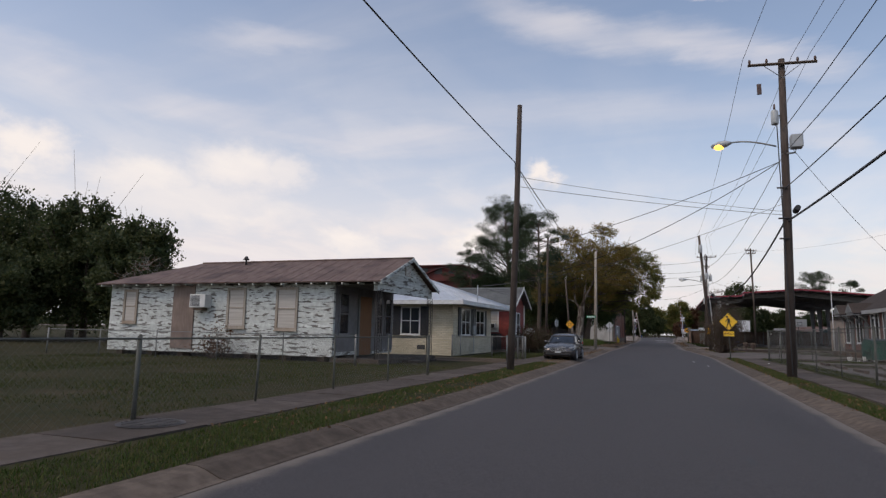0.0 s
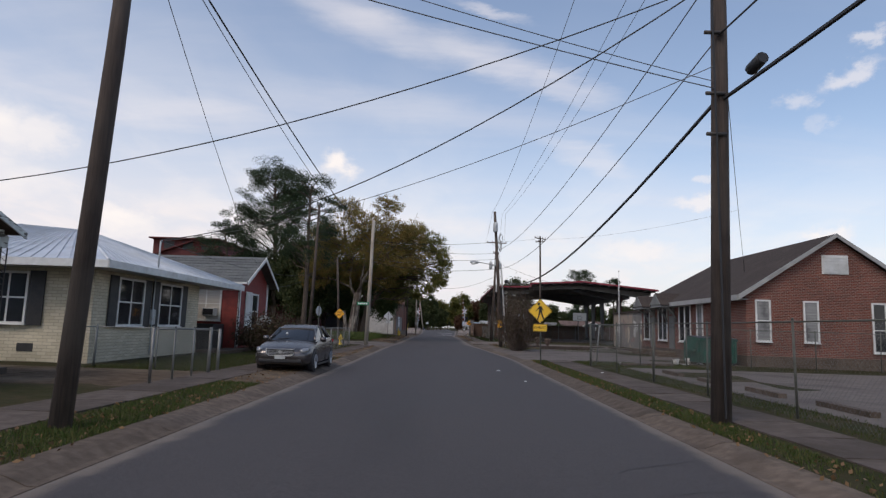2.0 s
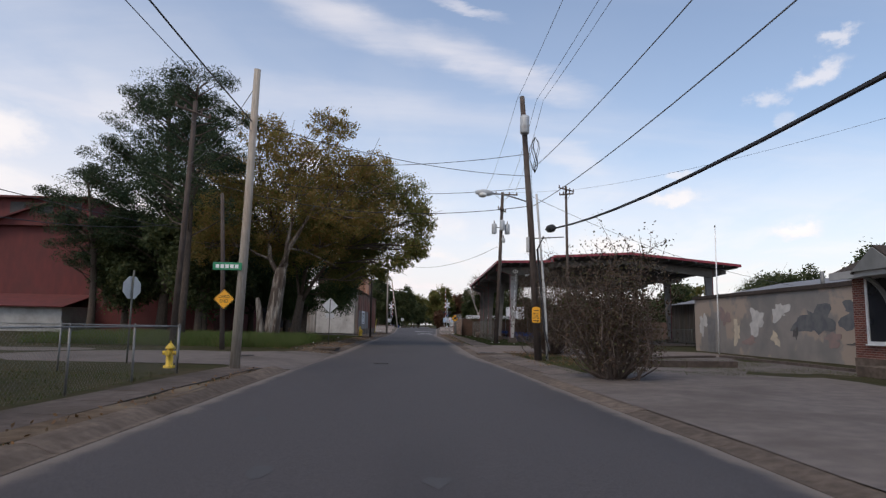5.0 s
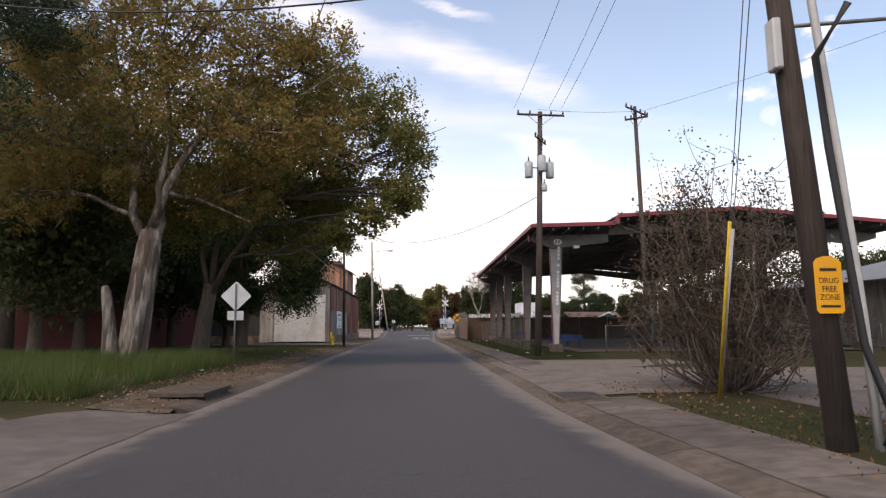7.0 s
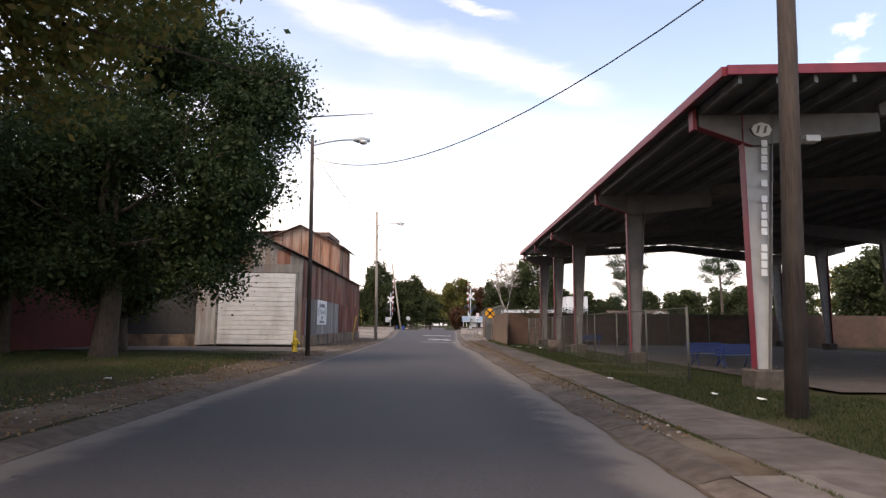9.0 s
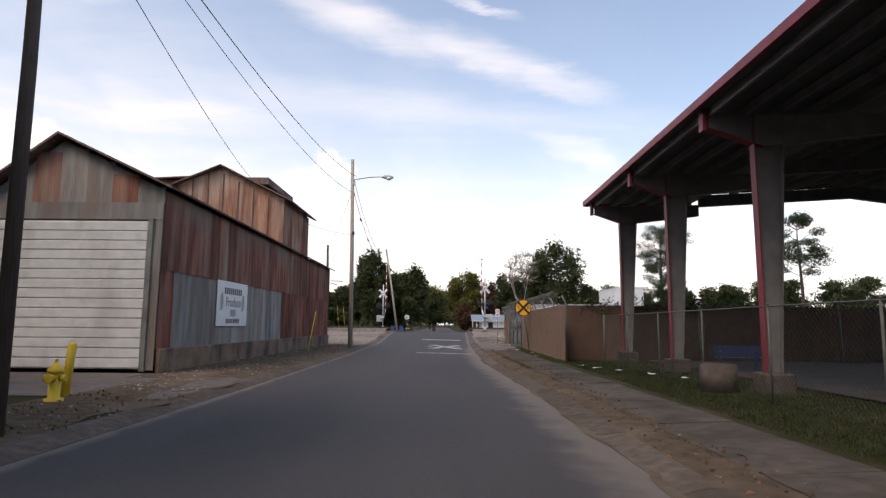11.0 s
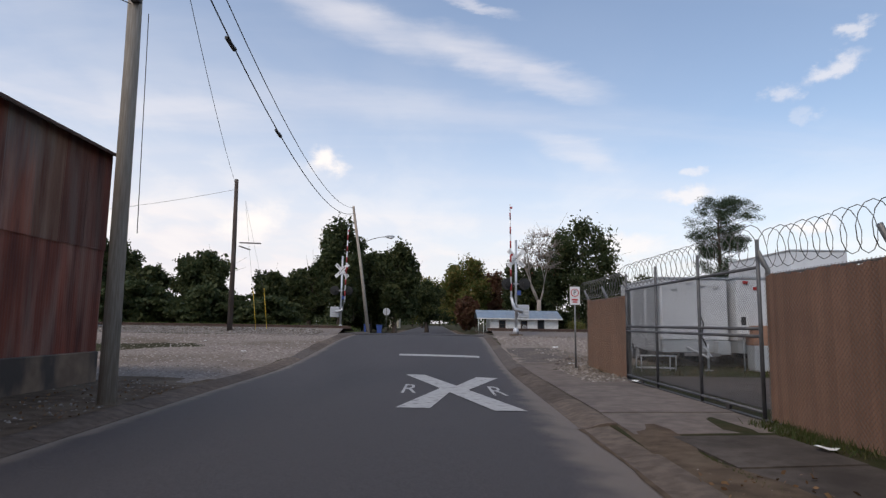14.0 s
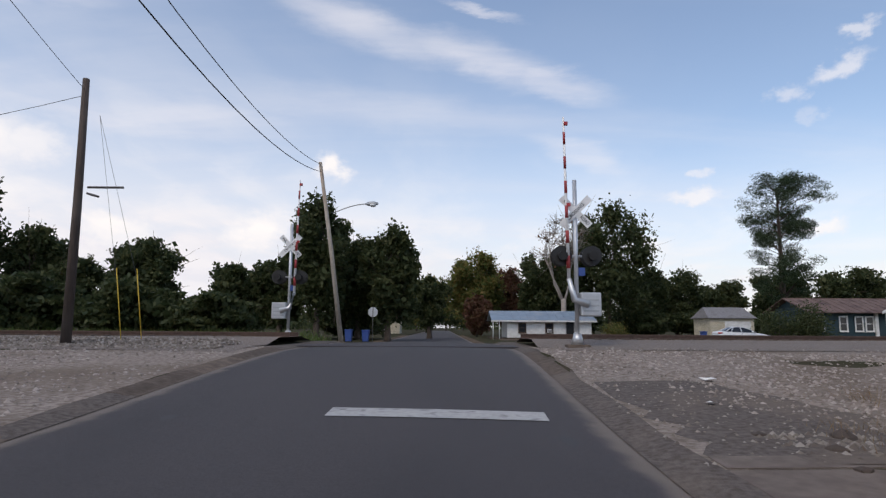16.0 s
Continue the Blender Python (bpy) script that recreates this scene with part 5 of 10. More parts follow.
def school():
    h = thing("brick_hall", (-0.45, -0.4, 0), "one-storey red brick hall with brown shingle roof", "building")
    xw, xe, ys, yn, e, r, xr = 16.4, 25.3, 43.1, 59.6, 3.6, 6.7, 20.85
    part("wall", boxed(xw, xe, ys, yn, 0.1, e), M["red_brick"], h)
    part("gable", poly(bmesh.new(), [(xw, ys, e), (xe, ys, e), (xr, ys, r - 0.05)], 0.3), M["red_brick"], h)
    part("base_course", boxed(xw - 0.05, xe + 0.05, ys - 0.05, yn, 0.05, 0.62), M["kerb"], h, "pale concrete base course")
    slab_roof(h, [(xw - 0.5, yn + 0.4, e - 0.05), (xw - 0.5, ys - 0.25, e - 0.05), (xr, ys - 0.25, r + 0.06), (xr, 56.2, r + 0.06)], 0.08, M["brown_shingle"])
    slab_roof(h, [(xe + 0.5, ys - 0.25, e - 0.05), (xe + 0.5, yn + 0.4, e - 0.05), (xr, 56.2, r + 0.06), (xr, ys - 0.25, r + 0.06)], 0.08, M["brown_shingle"])
    slab_roof(h, [(xe + 0.5, yn + 0.4, e - 0.05), (xw - 0.5, yn + 0.4, e - 0.05), (xr, 56.2, r + 0.06)], 0.08, M["brown_shingle"])
    part("fascia", boxed(xw - 0.55, xw - 0.48, ys - 0.25, yn + 0.4, e - 0.28, e - 0.02), M["mural_grey"], h, "grey painted eaves board")
    part("soffit", boxed(xw - 0.5, xw, ys - 0.2, yn, e - 0.25, e - 0.2), M["mural_grey"], h)
    for xa in (xw - 0.5, xe + 0.5):
        bm = bmesh.new()
        poly(bm, [(xa, ys - 0.28, e - 0.28), (xa, ys - 0.28, e - 0.02), (xr, ys - 0.28, r + 0.08), (xr, ys - 0.28, r - 0.12)], 0.05)
        part("bargeboard", bm, M["mural_grey"], h)
    for x0, x1 in ((16.9, 17.5), (19.25, 19.85)):
        window(h, "y", ys - 0.02, x0, x1, 1.4, 3.3, -1, M["white_paint"], M["dim_blind"], (0.5,), rim=0.08)
    window(h, "y", ys - 0.02, 22.6, 23.15, 1.0, 3.3, -1, M["white_paint"], M["dark_glass"], (0.45,), name="side_door", rim=0.08)
    lv = part("louvre", boxed(20.2, 21.5, ys - 0.05, ys, 4.75, 5.7), M["white_paint"], h)
    for k in range(6):
        part("slat", boxed(20.28, 21.42, ys - 0.09, ys - 0.05, 4.82 + k * 0.145, 4.9 + k * 0.145), M["white_paint"], lv)
    for y0, y1, c in ((45.3, 46.2, ()), (48.3, 49.0, ()), (50.1, 51.8, (0.5,)), (54.1, 55.7, (0.5,)), (57.7, 58.8, ())):
        window(h, "x", xw - 0.02, y0, y1, 1.2, 3.3, -1, M["white_paint"], M["dark_glass"] if y0 > 49.5 else M["dim_blind"], () if y0 > 49.5 else (0.5,), c, rim=0.1)
        if c:
            part("mullion", boxed(xw - 0.075, xw - 0.02, (y0 + y1) / 2 - 0.07, (y0 + y1) / 2 + 0.07, 1.2, 3.3, 0.01), M["white_paint"], h)
    for y in (53.2, 57.0):
        d = part("door", boxed(xw - 0.06, xw, y - 0.45, y + 0.45, 0.62, 2.75), M["porch_grey"], h, "grey panelled entrance door")
        part("transom", boxed(xw - 0.07, xw, y - 0.45, y + 0.45, 2.85, 3.25), M["porch_grey"], d)
        part("handle", tubed([(xw - 0.12, y + 0.33, 1.6), (xw - 0.06, y + 0.33, 1.6)], 0.03, 6), M["galvanised"], d)
        hood = part("hood", poly(bmesh.new(), [(xw - 1.05, y - 1.0, 3.45), (xw - 1.05, y + 1.0, 3.45), (xw - 1.05, y, 4.15)], 0.1), M["porch_grey"], h, "grey gabled door hood on curved brackets")
        bm = bmesh.new()
        poly(bm, [(xw - 1.1, y - 1.1, 3.42), (xw + 0.6, y - 1.1, 3.42), (xw + 0.6, y, 4.22), (xw - 1.1, y, 4.22)], 0.06)
        poly(bm, [(xw + 0.6, y + 1.1, 3.42), (xw - 1.1, y + 1.1, 3.42), (xw - 1.1, y, 4.22), (xw + 0.6, y, 4.22)], 0.06)
        part("hood_roof", bm, M["brown_shingle"], hood)
        part("hood_beam", boxed(xw - 1.05, xw, y - 1.0, y + 1.0, 3.28, 3.46), M["mural_grey"], hood)
        for s in (-0.85, 0.85):
            pts = [(xw - 0.04, y + s, 2.35), (xw - 0.12, y + s, 2.62), (xw - 0.30, y + s, 2.92), (xw - 0.52, y + s, 3.14), (xw - 0.80, y + s, 3.30)]
            part("bracket", tubed(pts, 0.075, 6), M["porch_grey"], hood)
        part("door_step", boxed(xw - 1.3, xw - 0.05, y - 0.8, y + 0.8, 0.1, 0.45, 0.02), M["kerb"], h)
    # rows of real brick on the street front, between the openings
    me = bpy.data.meshes.new("brick")
    b = bmesh.new()
    box(b, -0.012, 0.0, -0.1, 0.1, -0.032, 0.032, 0.004)
    b.to_mesh(me), b.free()
    n = 0
    for row in range(30):
        z = 0.7 + row * 0.0875
        for k in range(12):
            y = 46.55 + k * 0.218 + (0.109 if row % 2 else 0)
            if 46.5 < y < 48.05 and n < 300:
                shared("brick", me, M["red_brick"], h, pose(xw - 0.004, y, z))
                n += 1


school()


def mural_hall():
    h = thing("block_building", (0, 0, 0), "low grey block building with a faded painted wall", "building")
    part("wall", boxed(19.2, 34, 60.5, 79.4, 0.1, 3.5), M["peeling_wall"], h)
    part("parapet", boxed(19.1, 34.1, 60.4, 79.5, 3.5, 3.7), M["brown_shingle"], h)
    paints = [mat("peeling_mural_paint", c, d, scale=2.5, rough=0.9) for c, d in (((0.09, 0.095, 0.105), (0.135, 0.135, 0.135)), ((0.55, 0.46, 0.33), (0.44, 0.38, 0.30)), ((0.27, 0.19, 0.17), (0.22, 0.17, 0.155)), ((0.52, 0.50, 0.47), (0.40, 0.385, 0.365)), ((0.06, 0.058, 0.056), (0.10, 0.09, 0.085)))]
    rnd = random.Random(5)
    # scraps of paint left on the wall: uneven outlines, taller and wider ones mixed
    for k, (y, z, w, hh, c) in enumerate(((63.6, 2.35, 1.5, 0.8, 0), (63.2, 2.75, 0.9, 0.45, 1), (66.4, 2.0, 1.7, 1.0, 0), (69.3, 2.5, 1.0, 0.55, 3), (71.6, 2.0, 1.1, 0.8, 3), (73.8, 1.4, 0.6, 0.8, 1), (75.2, 2.3, 0.8, 0.7, 2), (62.2, 1.35, 0.9, 0.12, 4), (63.6, 1.0, 0.7, 0.1, 4), (68.0, 1.4, 0.25, 0.4, 4), (72.4, 0.9, 0.8, 0.35, 2), (65.2, 1.15, 0.8, 0.4, 2), (78.2, 1.9, 0.7, 0.9, 3), (69.8, 1.1, 0.5, 0.45, 1))):
        ph = [rnd.uniform(0, 6.28) for _ in range(4)]
        pts = []
        for a in np.linspace(0, 2 * math.pi, 34)[:-1]:
            r = 0.72 + 0.2 * math.sin(2 * a + ph[0]) + 0.16 * math.sin(3 * a + ph[1]) + 0.12 * math.sin(5 * a + ph[2]) + 0.08 * math.sin(9 * a + ph[3]) + rnd.uniform(-0.06, 0.06)
            pts.append((19.196 - 0.0004 * k, y + w * r * math.cos(a), z + hh * r * math.sin(a)))
        bm = bmesh.new()
        poly(bm, pts, 0.006)
        part("painted_patch", bm, paints[c], h)
    part("door", boxed(19.14, 19.2, 76.4, 77.4, 0.1, 2.2), M["grey_steel"], h)
    part("vent_pipe", tubed([(22, 70, 3.7), (22, 70, 4.7)], 0.1), M["galvanised"], h)


mural_hall()


def back_shed():
    h = thing("metal_shed", (0, 0, 0), "weathered grey corrugated metal shed behind the pavilion", "shed")
    part("wall", boxed(29, 42, 90, 108, 0.1, 4.2), M["zinc_sheet"], h)
    part("gable", poly(bmesh.new(), [(29, 90, 4.2), (42, 90, 4.2), (42, 90, 7.0)], 0.2), M["zinc_sheet"], h)
    slab_roof(h, [(28.5, 89.5, 4.2), (42.3, 89.5, 7.1), (42.3, 108.5, 7.1), (28.5, 108.5, 4.2)], 0.1, M["grey_steel"])


back_shed()

# ---- pavilion ----
def pavilion():
    h = thing("pavilion", (0, 0, 0), "open steel pavilion with red trim over a concrete court", "pavilion")
    y0, y1 = 88.1, 120.9
    xw, xm, xr, xe = 6.7, 11.3, 17.8, 27.0
    zw, zm, zr, ze = 6.78, 6.9, 7.72, 6.9
    part("roof", poly(bmesh.new(), [(xw, y0, zw), (xm, y0, zm), (xm, y1, zm), (xw, y1, zw)], 0.06), M["deck"], h, "dark ribbed steel roof deck")
    part("roof", poly(bmesh.new(), [(xm - 0.1, y0, zm + 0.42), (xr, y0, zr), (xr, y1, zr), (xm - 0.1, y1, zm + 0.42)], 0.06), M["deck"], h)
    part("roof", poly(bmesh.new(), [(xr, y0, zr), (xe, y0, ze), (xe, y1, ze), (xr, y1, zr)], 0.06), M["deck"], h)
    bm = bmesh.new()
    poly(bm, [(xm, y0, zm - 0.05), (xm, y0, zm + 0.45), (xm, y1, zm + 0.45), (xm, y1, zm - 0.05)], 0.05)
    part("step_flashing", bm, M["red_steel"], h)
    # red trim round the roof
    for a, b in (((xw, y0, zw), (xm - 0.3, y0, zm)), ((xm - 0.3, y0, zm), (xm, y0, zm + 0.42)), ((xm, y0, zm + 0.42), (xr, y0, zr)), ((xr, y0, zr), (xe, y0, ze)), ((xw, y0, zw), (xw, y1, zw)), ((xe, y0, ze), (xe, y1, ze)), ((xw, y1, zw), (xm, y1, zm)), ((xm, y1, zm + 0.42), (xr, y1, zr)), ((xr, y1, zr), (xe, y1, ze))):
        a, b = Vector(a), Vector(b)
        out = Vector((0, -1, 0)) if abs(a.y - b.y) < 0.1 and a.y < 100 else Vector((0, 1, 0)) if abs(a.y - b.y) < 0.1 else Vector((-1 if a.x < 10 else 1, 0, 0))
        bm = bmesh.new()
        vs = [bm.verts.new(p) for p in (a + Vector((0, 0, 0.07)), b + Vector((0, 0, 0.07)), b - Vector((0, 0, 0.13)), a - Vector((0, 0, 0.13)))]
        ws = [bm.verts.new(v.co + out * 0.09) for v in vs]
        bm.faces.new(vs), bm.faces.new(ws)
        for i in range(4):
            bm.faces.new((vs[i], vs[(i + 1) % 4], ws[(i + 1) % 4], ws[i]))
        bmesh.ops.recalc_face_normals(bm, faces=bm.faces[:])
        part("trim", bm, M["red_steel"], h, "glossy red edge trim")

    def under(x):
        return along([(xw, zw), (xm, zm), (xm + 0.01, zm + 0.4), (xr, zr), (xe, ze)], x) - 0.08

    # purlins
    for x in list(np.arange(7.0, 11, 0.8)) + list(np.arange(11.8, 27, 1.15)):
        part("purlin", boxed(x - 0.04, x + 0.04, y0 + 0.05, y1 - 0.05, under(x) - 0.2, under(x) - 0.01), M["purlin"], h)
    # frames: tapered columns and rafters
    for y in (90.2, 99.4, 109.1, 114.9, 120.3):
        for x, s in ((8.2, 1), (25.4, -1)):
            top = under(x) - 0.18
            bm = bmesh.new()
            poly(bm, [(x - 0.16, y, 0.5), (x + 0.16, y, 0.5), (x + 0.2 + 0.34 * (s > 0), y, top), (x - 0.2 - 0.34 * (s < 0), y, top)], 0.10)
            # the southmost west column takes a lighter grey than the others
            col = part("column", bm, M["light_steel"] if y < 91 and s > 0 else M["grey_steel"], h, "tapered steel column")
            for xa, xb in ((x - 0.16, x - 0.2 - 0.34 * (s < 0)), (x + 0.16, x + 0.2 + 0.34 * (s > 0))):
                bm = bmesh.new()
                poly(bm, [(xa, y - 0.12, 0.5), (xa, y + 0.12, 0.5), (xb, y + 0.12, top), (xb, y - 0.12, top)], 0.02)
                part("flange", bm, M["red_steel"] if (xa < x) == (s > 0) else M["grey_steel"], col)
            part("plinth", boxed(x - 0.33, x + 0.33, y - 0.33, y + 0.33, 0.02, 0.52, 0.03), M["dirty_concrete"], h)
            for bx in (-0.22, 0.22):
                part("anchor_bolt", tubed([(x + bx, y - 0.2, 0.5), (x + bx, y - 0.2, 0.58)], 0.02, 6), M["iron"], col)
        for xs in ((xw + 0.25, 8.2), (8.2, xm), (xm + 0.02, xr), (xr, 25.4), (25.4, xe - 0.25)):
            xa, xb = xs
            deep = lambda x: 0.75 if 8 < x < 9.5 or 24 < x < 26 else 0.28 if x < 7.5 or x > 26.3 else 0.45
            bm = bmesh.new()
            poly(bm, [(xa, y, under(xa) - 0.2), (xb, y, under(xb) - 0.2), (xb, y, under(xb) - 0.2 - deep(xb)), (xa, y, under(xa) - 0.2 - deep(xa))], 0.10)
            r = part("rafter", bm, M["grey_steel"], h)
            bm = bmesh.new()
            poly(bm, [(xa, y - 0.13, under(xa) - 0.2 - deep(xa)), (xb, y - 0.13, under(xb) - 0.2 - deep(xb)), (xb, y + 0.13, under(xb) - 0.2 - deep(xb)), (xa, y + 0.13, under(xa) - 0.2 - deep(xa))], 0.02)
            part("rafter_flange", bm, M["red_steel"] if xa < 8 else M["grey_steel"], r)
        part("bracket", boxed(xw + 0.1, xw + 0.2, y - 0.12, y + 0.12, zw - 0.62, zw - 0.1), M["red_steel"], h)
    # painted name down the column, as plain marks
    for k in range(17):
        if k not in (4, 6, 12):
            x = 8.30 + 0.011 * (16 - k)
            z = 5.82 - k * 0.193
            w = 0.035 if k == 8 else 0.07
            part("name_mark", boxed(x - w, x + w, 90.055, 90.07, z - 0.08, z + 0.08, 0.012), M["sign_white"], h)
    emb = part("emblem", poly(bmesh.new(), [(8.42 + 0.25 * math.cos(a), 90.04, 6.15 + 0.18 * math.sin(a)) for a in np.linspace(0, 2 * math.pi, 9)[:-1]], 0.02), M["sign_white"], h, "white emblem plate")
    bm = bmesh.new()
    for d in (-0.12, 0.05):
        poly(bm, [(8.39 + d, 90.015, 6.06), (8.45 + d, 90.015, 6.06), (8.50 + d, 90.015, 6.24), (8.44 + d, 90.015, 6.24)], 0.006)
    part("emblem_mark", bm, M["grey_steel"], emb)
    lamp = part("floodlight", boxed(9.2, 9.55, 89.6, 89.9, 5.75, 5.9, 0.02), M["sign_white"], h)
    part("bracket", tubed([(9.35, 89.9, 5.8), (9.35, 90.2, 5.9)], 0.02, 5), M["iron"], lamp)
    return h


pavilion()


def bench(x, y, turn):
    b = thing("bench", (x, y, 0.15), "dark blue metal park bench with slatted back", "bench", "benches in the pavilion", turn=turn)
    b.scale = (0.75, 0.85, 0.9)
    for k in range(6):
        part("seat_slat", boxed(-0.95, 0.95, -0.22 + k * 0.075, -0.16 + k * 0.075, 0.43, 0.45), M["blue_paint"], b)
    for k in range(5):
        z = 0.5 + k * 0.075
        part("back_slat", boxed(-0.95, 0.95, 0.24 + k * 0.02, 0.26 + k * 0.02, z, z + 0.058), M["blue_paint"], b)
    for s in (-0.7, 0.7):
        part("leg", tubed([(s, -0.25, 0), (s, -0.1, 0.2), (s, -0.1, 0.43)], 0.03, 6), M["blue_paint"], b)
        part("leg", tubed([(s, 0.3, 0), (s, 0.12, 0.2), (s, 0.26, 0.46), (s, 0.36, 0.88)], 0.03, 6), M["blue_paint"], b)
        part("armrest", tubed([(s, -0.2, 0.43), (s, -0.22, 0.65), (s, 0.3, 0.66)], 0.02, 6), M["blue_paint"], b)


bench(10.2, 97.6, 12)
bench(10.6, 96.6, 190)
bench(10.4, 115.4, -15)

# basketball backboard on its post
bk = thing("basketball_hoop", (19.0, 97, 0.1), "white basketball backboard on a grey post", "basketball hoop")
part("post", tubed([(0, 0, 0), (0, 0, 2.8), (0.0, -0.9, 3.2)], 0.07), M["grey_steel"], bk)
part("backboard", boxed(-0.9, 0.9, -1.0, -0.95, 2.9, 3.95, 0.01), M["sign_white"], bk)
bm = bmesh.new()
for a, b2, c, d in ((-0.3, 0.3, 3.1, 3.14), (-0.3, 0.3, 3.5, 3.54), (-0.3, -0.26, 3.1, 3.54), (0.26, 0.3, 3.1, 3.54)):
    box(bm, a, b2, -1.012, -1.0, c, d)
part("target", bm, M["iron"], bk)
part("rim", tubed([(0.22 * math.cos(a), -1.25 + 0.22 * math.sin(a), 3.05) for a in np.linspace(0, 2 * math.pi, 15)], 0.012, 5), M["red_steel"], bk)


# ---- mill ----
def corrugated(w, hgt, pitch=0.076, depth=0.010):
    """A corrugated sheet, along y, facing +x."""
    n = max(2, int(w / pitch)) * 4
    verts, faces = [], []
    for i in range(n + 1):
        y = w * i / n
        d = depth * math.sin(2 * math.pi * i / 4)
        verts += [(d, y, 0), (d, y, hgt)]
    for i in range(n):
        faces.append((2 * i, 2 * i + 2, 2 * i + 3, 2 * i + 1))
    me = bpy.data.meshes.new("sheet")
    me.from_pydata(verts, [], faces)
    me.polygons.foreach_set("use_smooth", [True] * len(faces))
    return me


def sheet_wall(parent, m, length, z0, hgt, choose, w=0.86, over=0.05):
    """A row of sheets along local y, each a little out of line. choose(y): its material."""
    n = max(1, round(length / w))
    step = length / n
    bare = corrugated(step + over, hgt)
    copies = {}
    for k in range(n):
        mt = choose(k * step)
        if mt.name not in copies:
            copies[mt.name] = bare.copy()
        o = shared("sheet", copies[mt.name], mt, parent)
        o.matrix_basis = m @ pose(0.012 + 0.016 * random.random(), k * step, z0 + 0.04 * (random.random() - 0.5), 0.25 * (random.random() - 0.5), 0.3 * (random.random() - 0.5), 0)


def mill():
    h = thing("mill", (0, 0, 0), "old corrugated-iron mill, rusted and patched, on a concrete base", "building")
    xf, y0, y1, ym = -7.5, 112.5, 137.6, 125.3
    e = 5.38
    random.seed(11)
    part("base_course", boxed(xf - 14, xf + 0.12, y0 + 0.05, y1, 0.0, 0.78, 0.02), M["dirty_base"], h, "stained tan concrete base wall")
    part("frame", boxed(xf - 13.9, xf - 0.06, y0 + 0.12, y1 - 0.1, 0.7, e - 0.05), M["black_paint"], h)
    east = Matrix.Translation((xf, y0, 0))
    rust, zinc, pale, fade = M["rust_sheet"], M["zinc_sheet"], M["pale_rust_sheet"], M["fading_sheet"]
    sheet_wall(h, east, y1 - y0, 0.72, 2.42, lambda y: rust if y < 0.5 else zinc if y < 12.9 else rust)
    sheet_wall(h, Matrix.Translation((xf + 0.03, y0, 0)), y1 - y0, 3.06, 2.3, lambda y: (pale if random.random() < 0.10 else fade if y < 19 or random.random() < 0.4 else rust))
    # south front with the roller door
    front = Matrix.Translation((xf, y0, 0)) @ Matrix.Rotation(radians(90), 4, "Z") @ Matrix.Scale(-1, 4, (1, 0, 0))
    for a, b, z, hh in ((-6.2, -5.0, 0.2, 4.3), (-0.42, 0.0, 0.2, 4.5)):
        sheet_wall(h, Matrix.Translation((xf + b, y0 - 0.01, 0)) @ Matrix.Rotation(radians(90), 4, "Z") @ Matrix.Rotation(radians(180), 4, "Y") @ Matrix.Translation((0, 0, -z - hh - z)), b - a, z, hh, lambda y: zinc, w=0.42)
    part("front_wall", poly(bmesh.new(), [(xf - 6.2, y0 + 0.05, 0.1), (xf, y0 + 0.05, 0.1), (xf, y0 + 0.05, e), (xf - 3.1, y0 + 0.05, 6.9), (xf - 6.2, y0 + 0.05, e - 0.9)], 0.1), M["zinc_sheet"], h, "grey corrugated gable front")
    for k in range(8):
        # short sheets over the door, up to the slope of the roof
        xa = xf - 6.2 + k * 0.775
        top = along([(xf - 6.2, e - 0.9), (xf - 3.1, 6.9), (xf, e)], xa + 0.39) - 0.1
        o = shared("sheet", corrugated(0.80, top - 4.98), zinc if k % 3 else fade, h)
        o.matrix_basis = Matrix.Translation((xa, y0 - 0.02 - 0.012 * random.random(), 4.98)) @ Matrix.Rotation(radians(-90), 4, "Z")
    part("lintel_band", boxed(xf - 5.2, xf, y0 - 0.06, y0 + 0.02, 4.5, 5.0), M["zinc_sheet"], h)
    d = part("roller_door", boxed(xf - 4.95, xf - 0.38, y0 - 0.05, y0 + 0.0, 0.22, 4.45), M["door_white"], h, "white slatted roller door with dirt streaks")
    for k in range(15):
        part("slat", boxed(xf - 4.93, xf - 0.40, y0 - 0.085, y0 - 0.05, 0.25 + k * 0.28, 0.25 + k * 0.28 + 0.255, 0.012), M["door_white"], d)
    for xa in (xf - 5.08, xf - 0.38):
        part("door_jamb", boxed(xa, xa + 0.13, y0 - 0.1, y0, 0.15, 4.55), M["galvanised"], h)
    # roofs
    slab_roof(h, [(xf + 0.35, y0 - 0.35, e + 0.05), (xf + 0.35, y1 + 0.4, e - 0.1), (xf - 3.1, y1 + 0.4, 6.9), (xf - 3.1, y0 - 0.35, 7.05)], 0.06, M["rust_roof"])
    slab_roof(h, [(xf - 3.1, y0 - 0.35, 7.05), (xf - 3.1, y1 + 0.4, 6.9), (xf - 6.6, y1 + 0.4, e - 0.95), (xf - 6.6, y0 - 0.35, e - 0.95)], 0.06, M["rust_roof"])
    # the tall part behind
    yb0, yb1, zt = 125.3, 130.7, 7.8
    part("tower", boxed(xf - 7.2, xf - 0.05, yb0 + 0.03, yb1, 4.5, zt), M["black_paint"], h)
    gable = [(xf - 7.0, yb0, 5.0), (xf, yb0, 5.0), (xf, yb0, zt), (xf - 3.2, yb0, 9.4), (xf - 7.0, yb0, 7.9)]
    part("tower_gable", poly(bmesh.new(), gable, 0.08), M["pale_rust_sheet"], h)
    n = 9
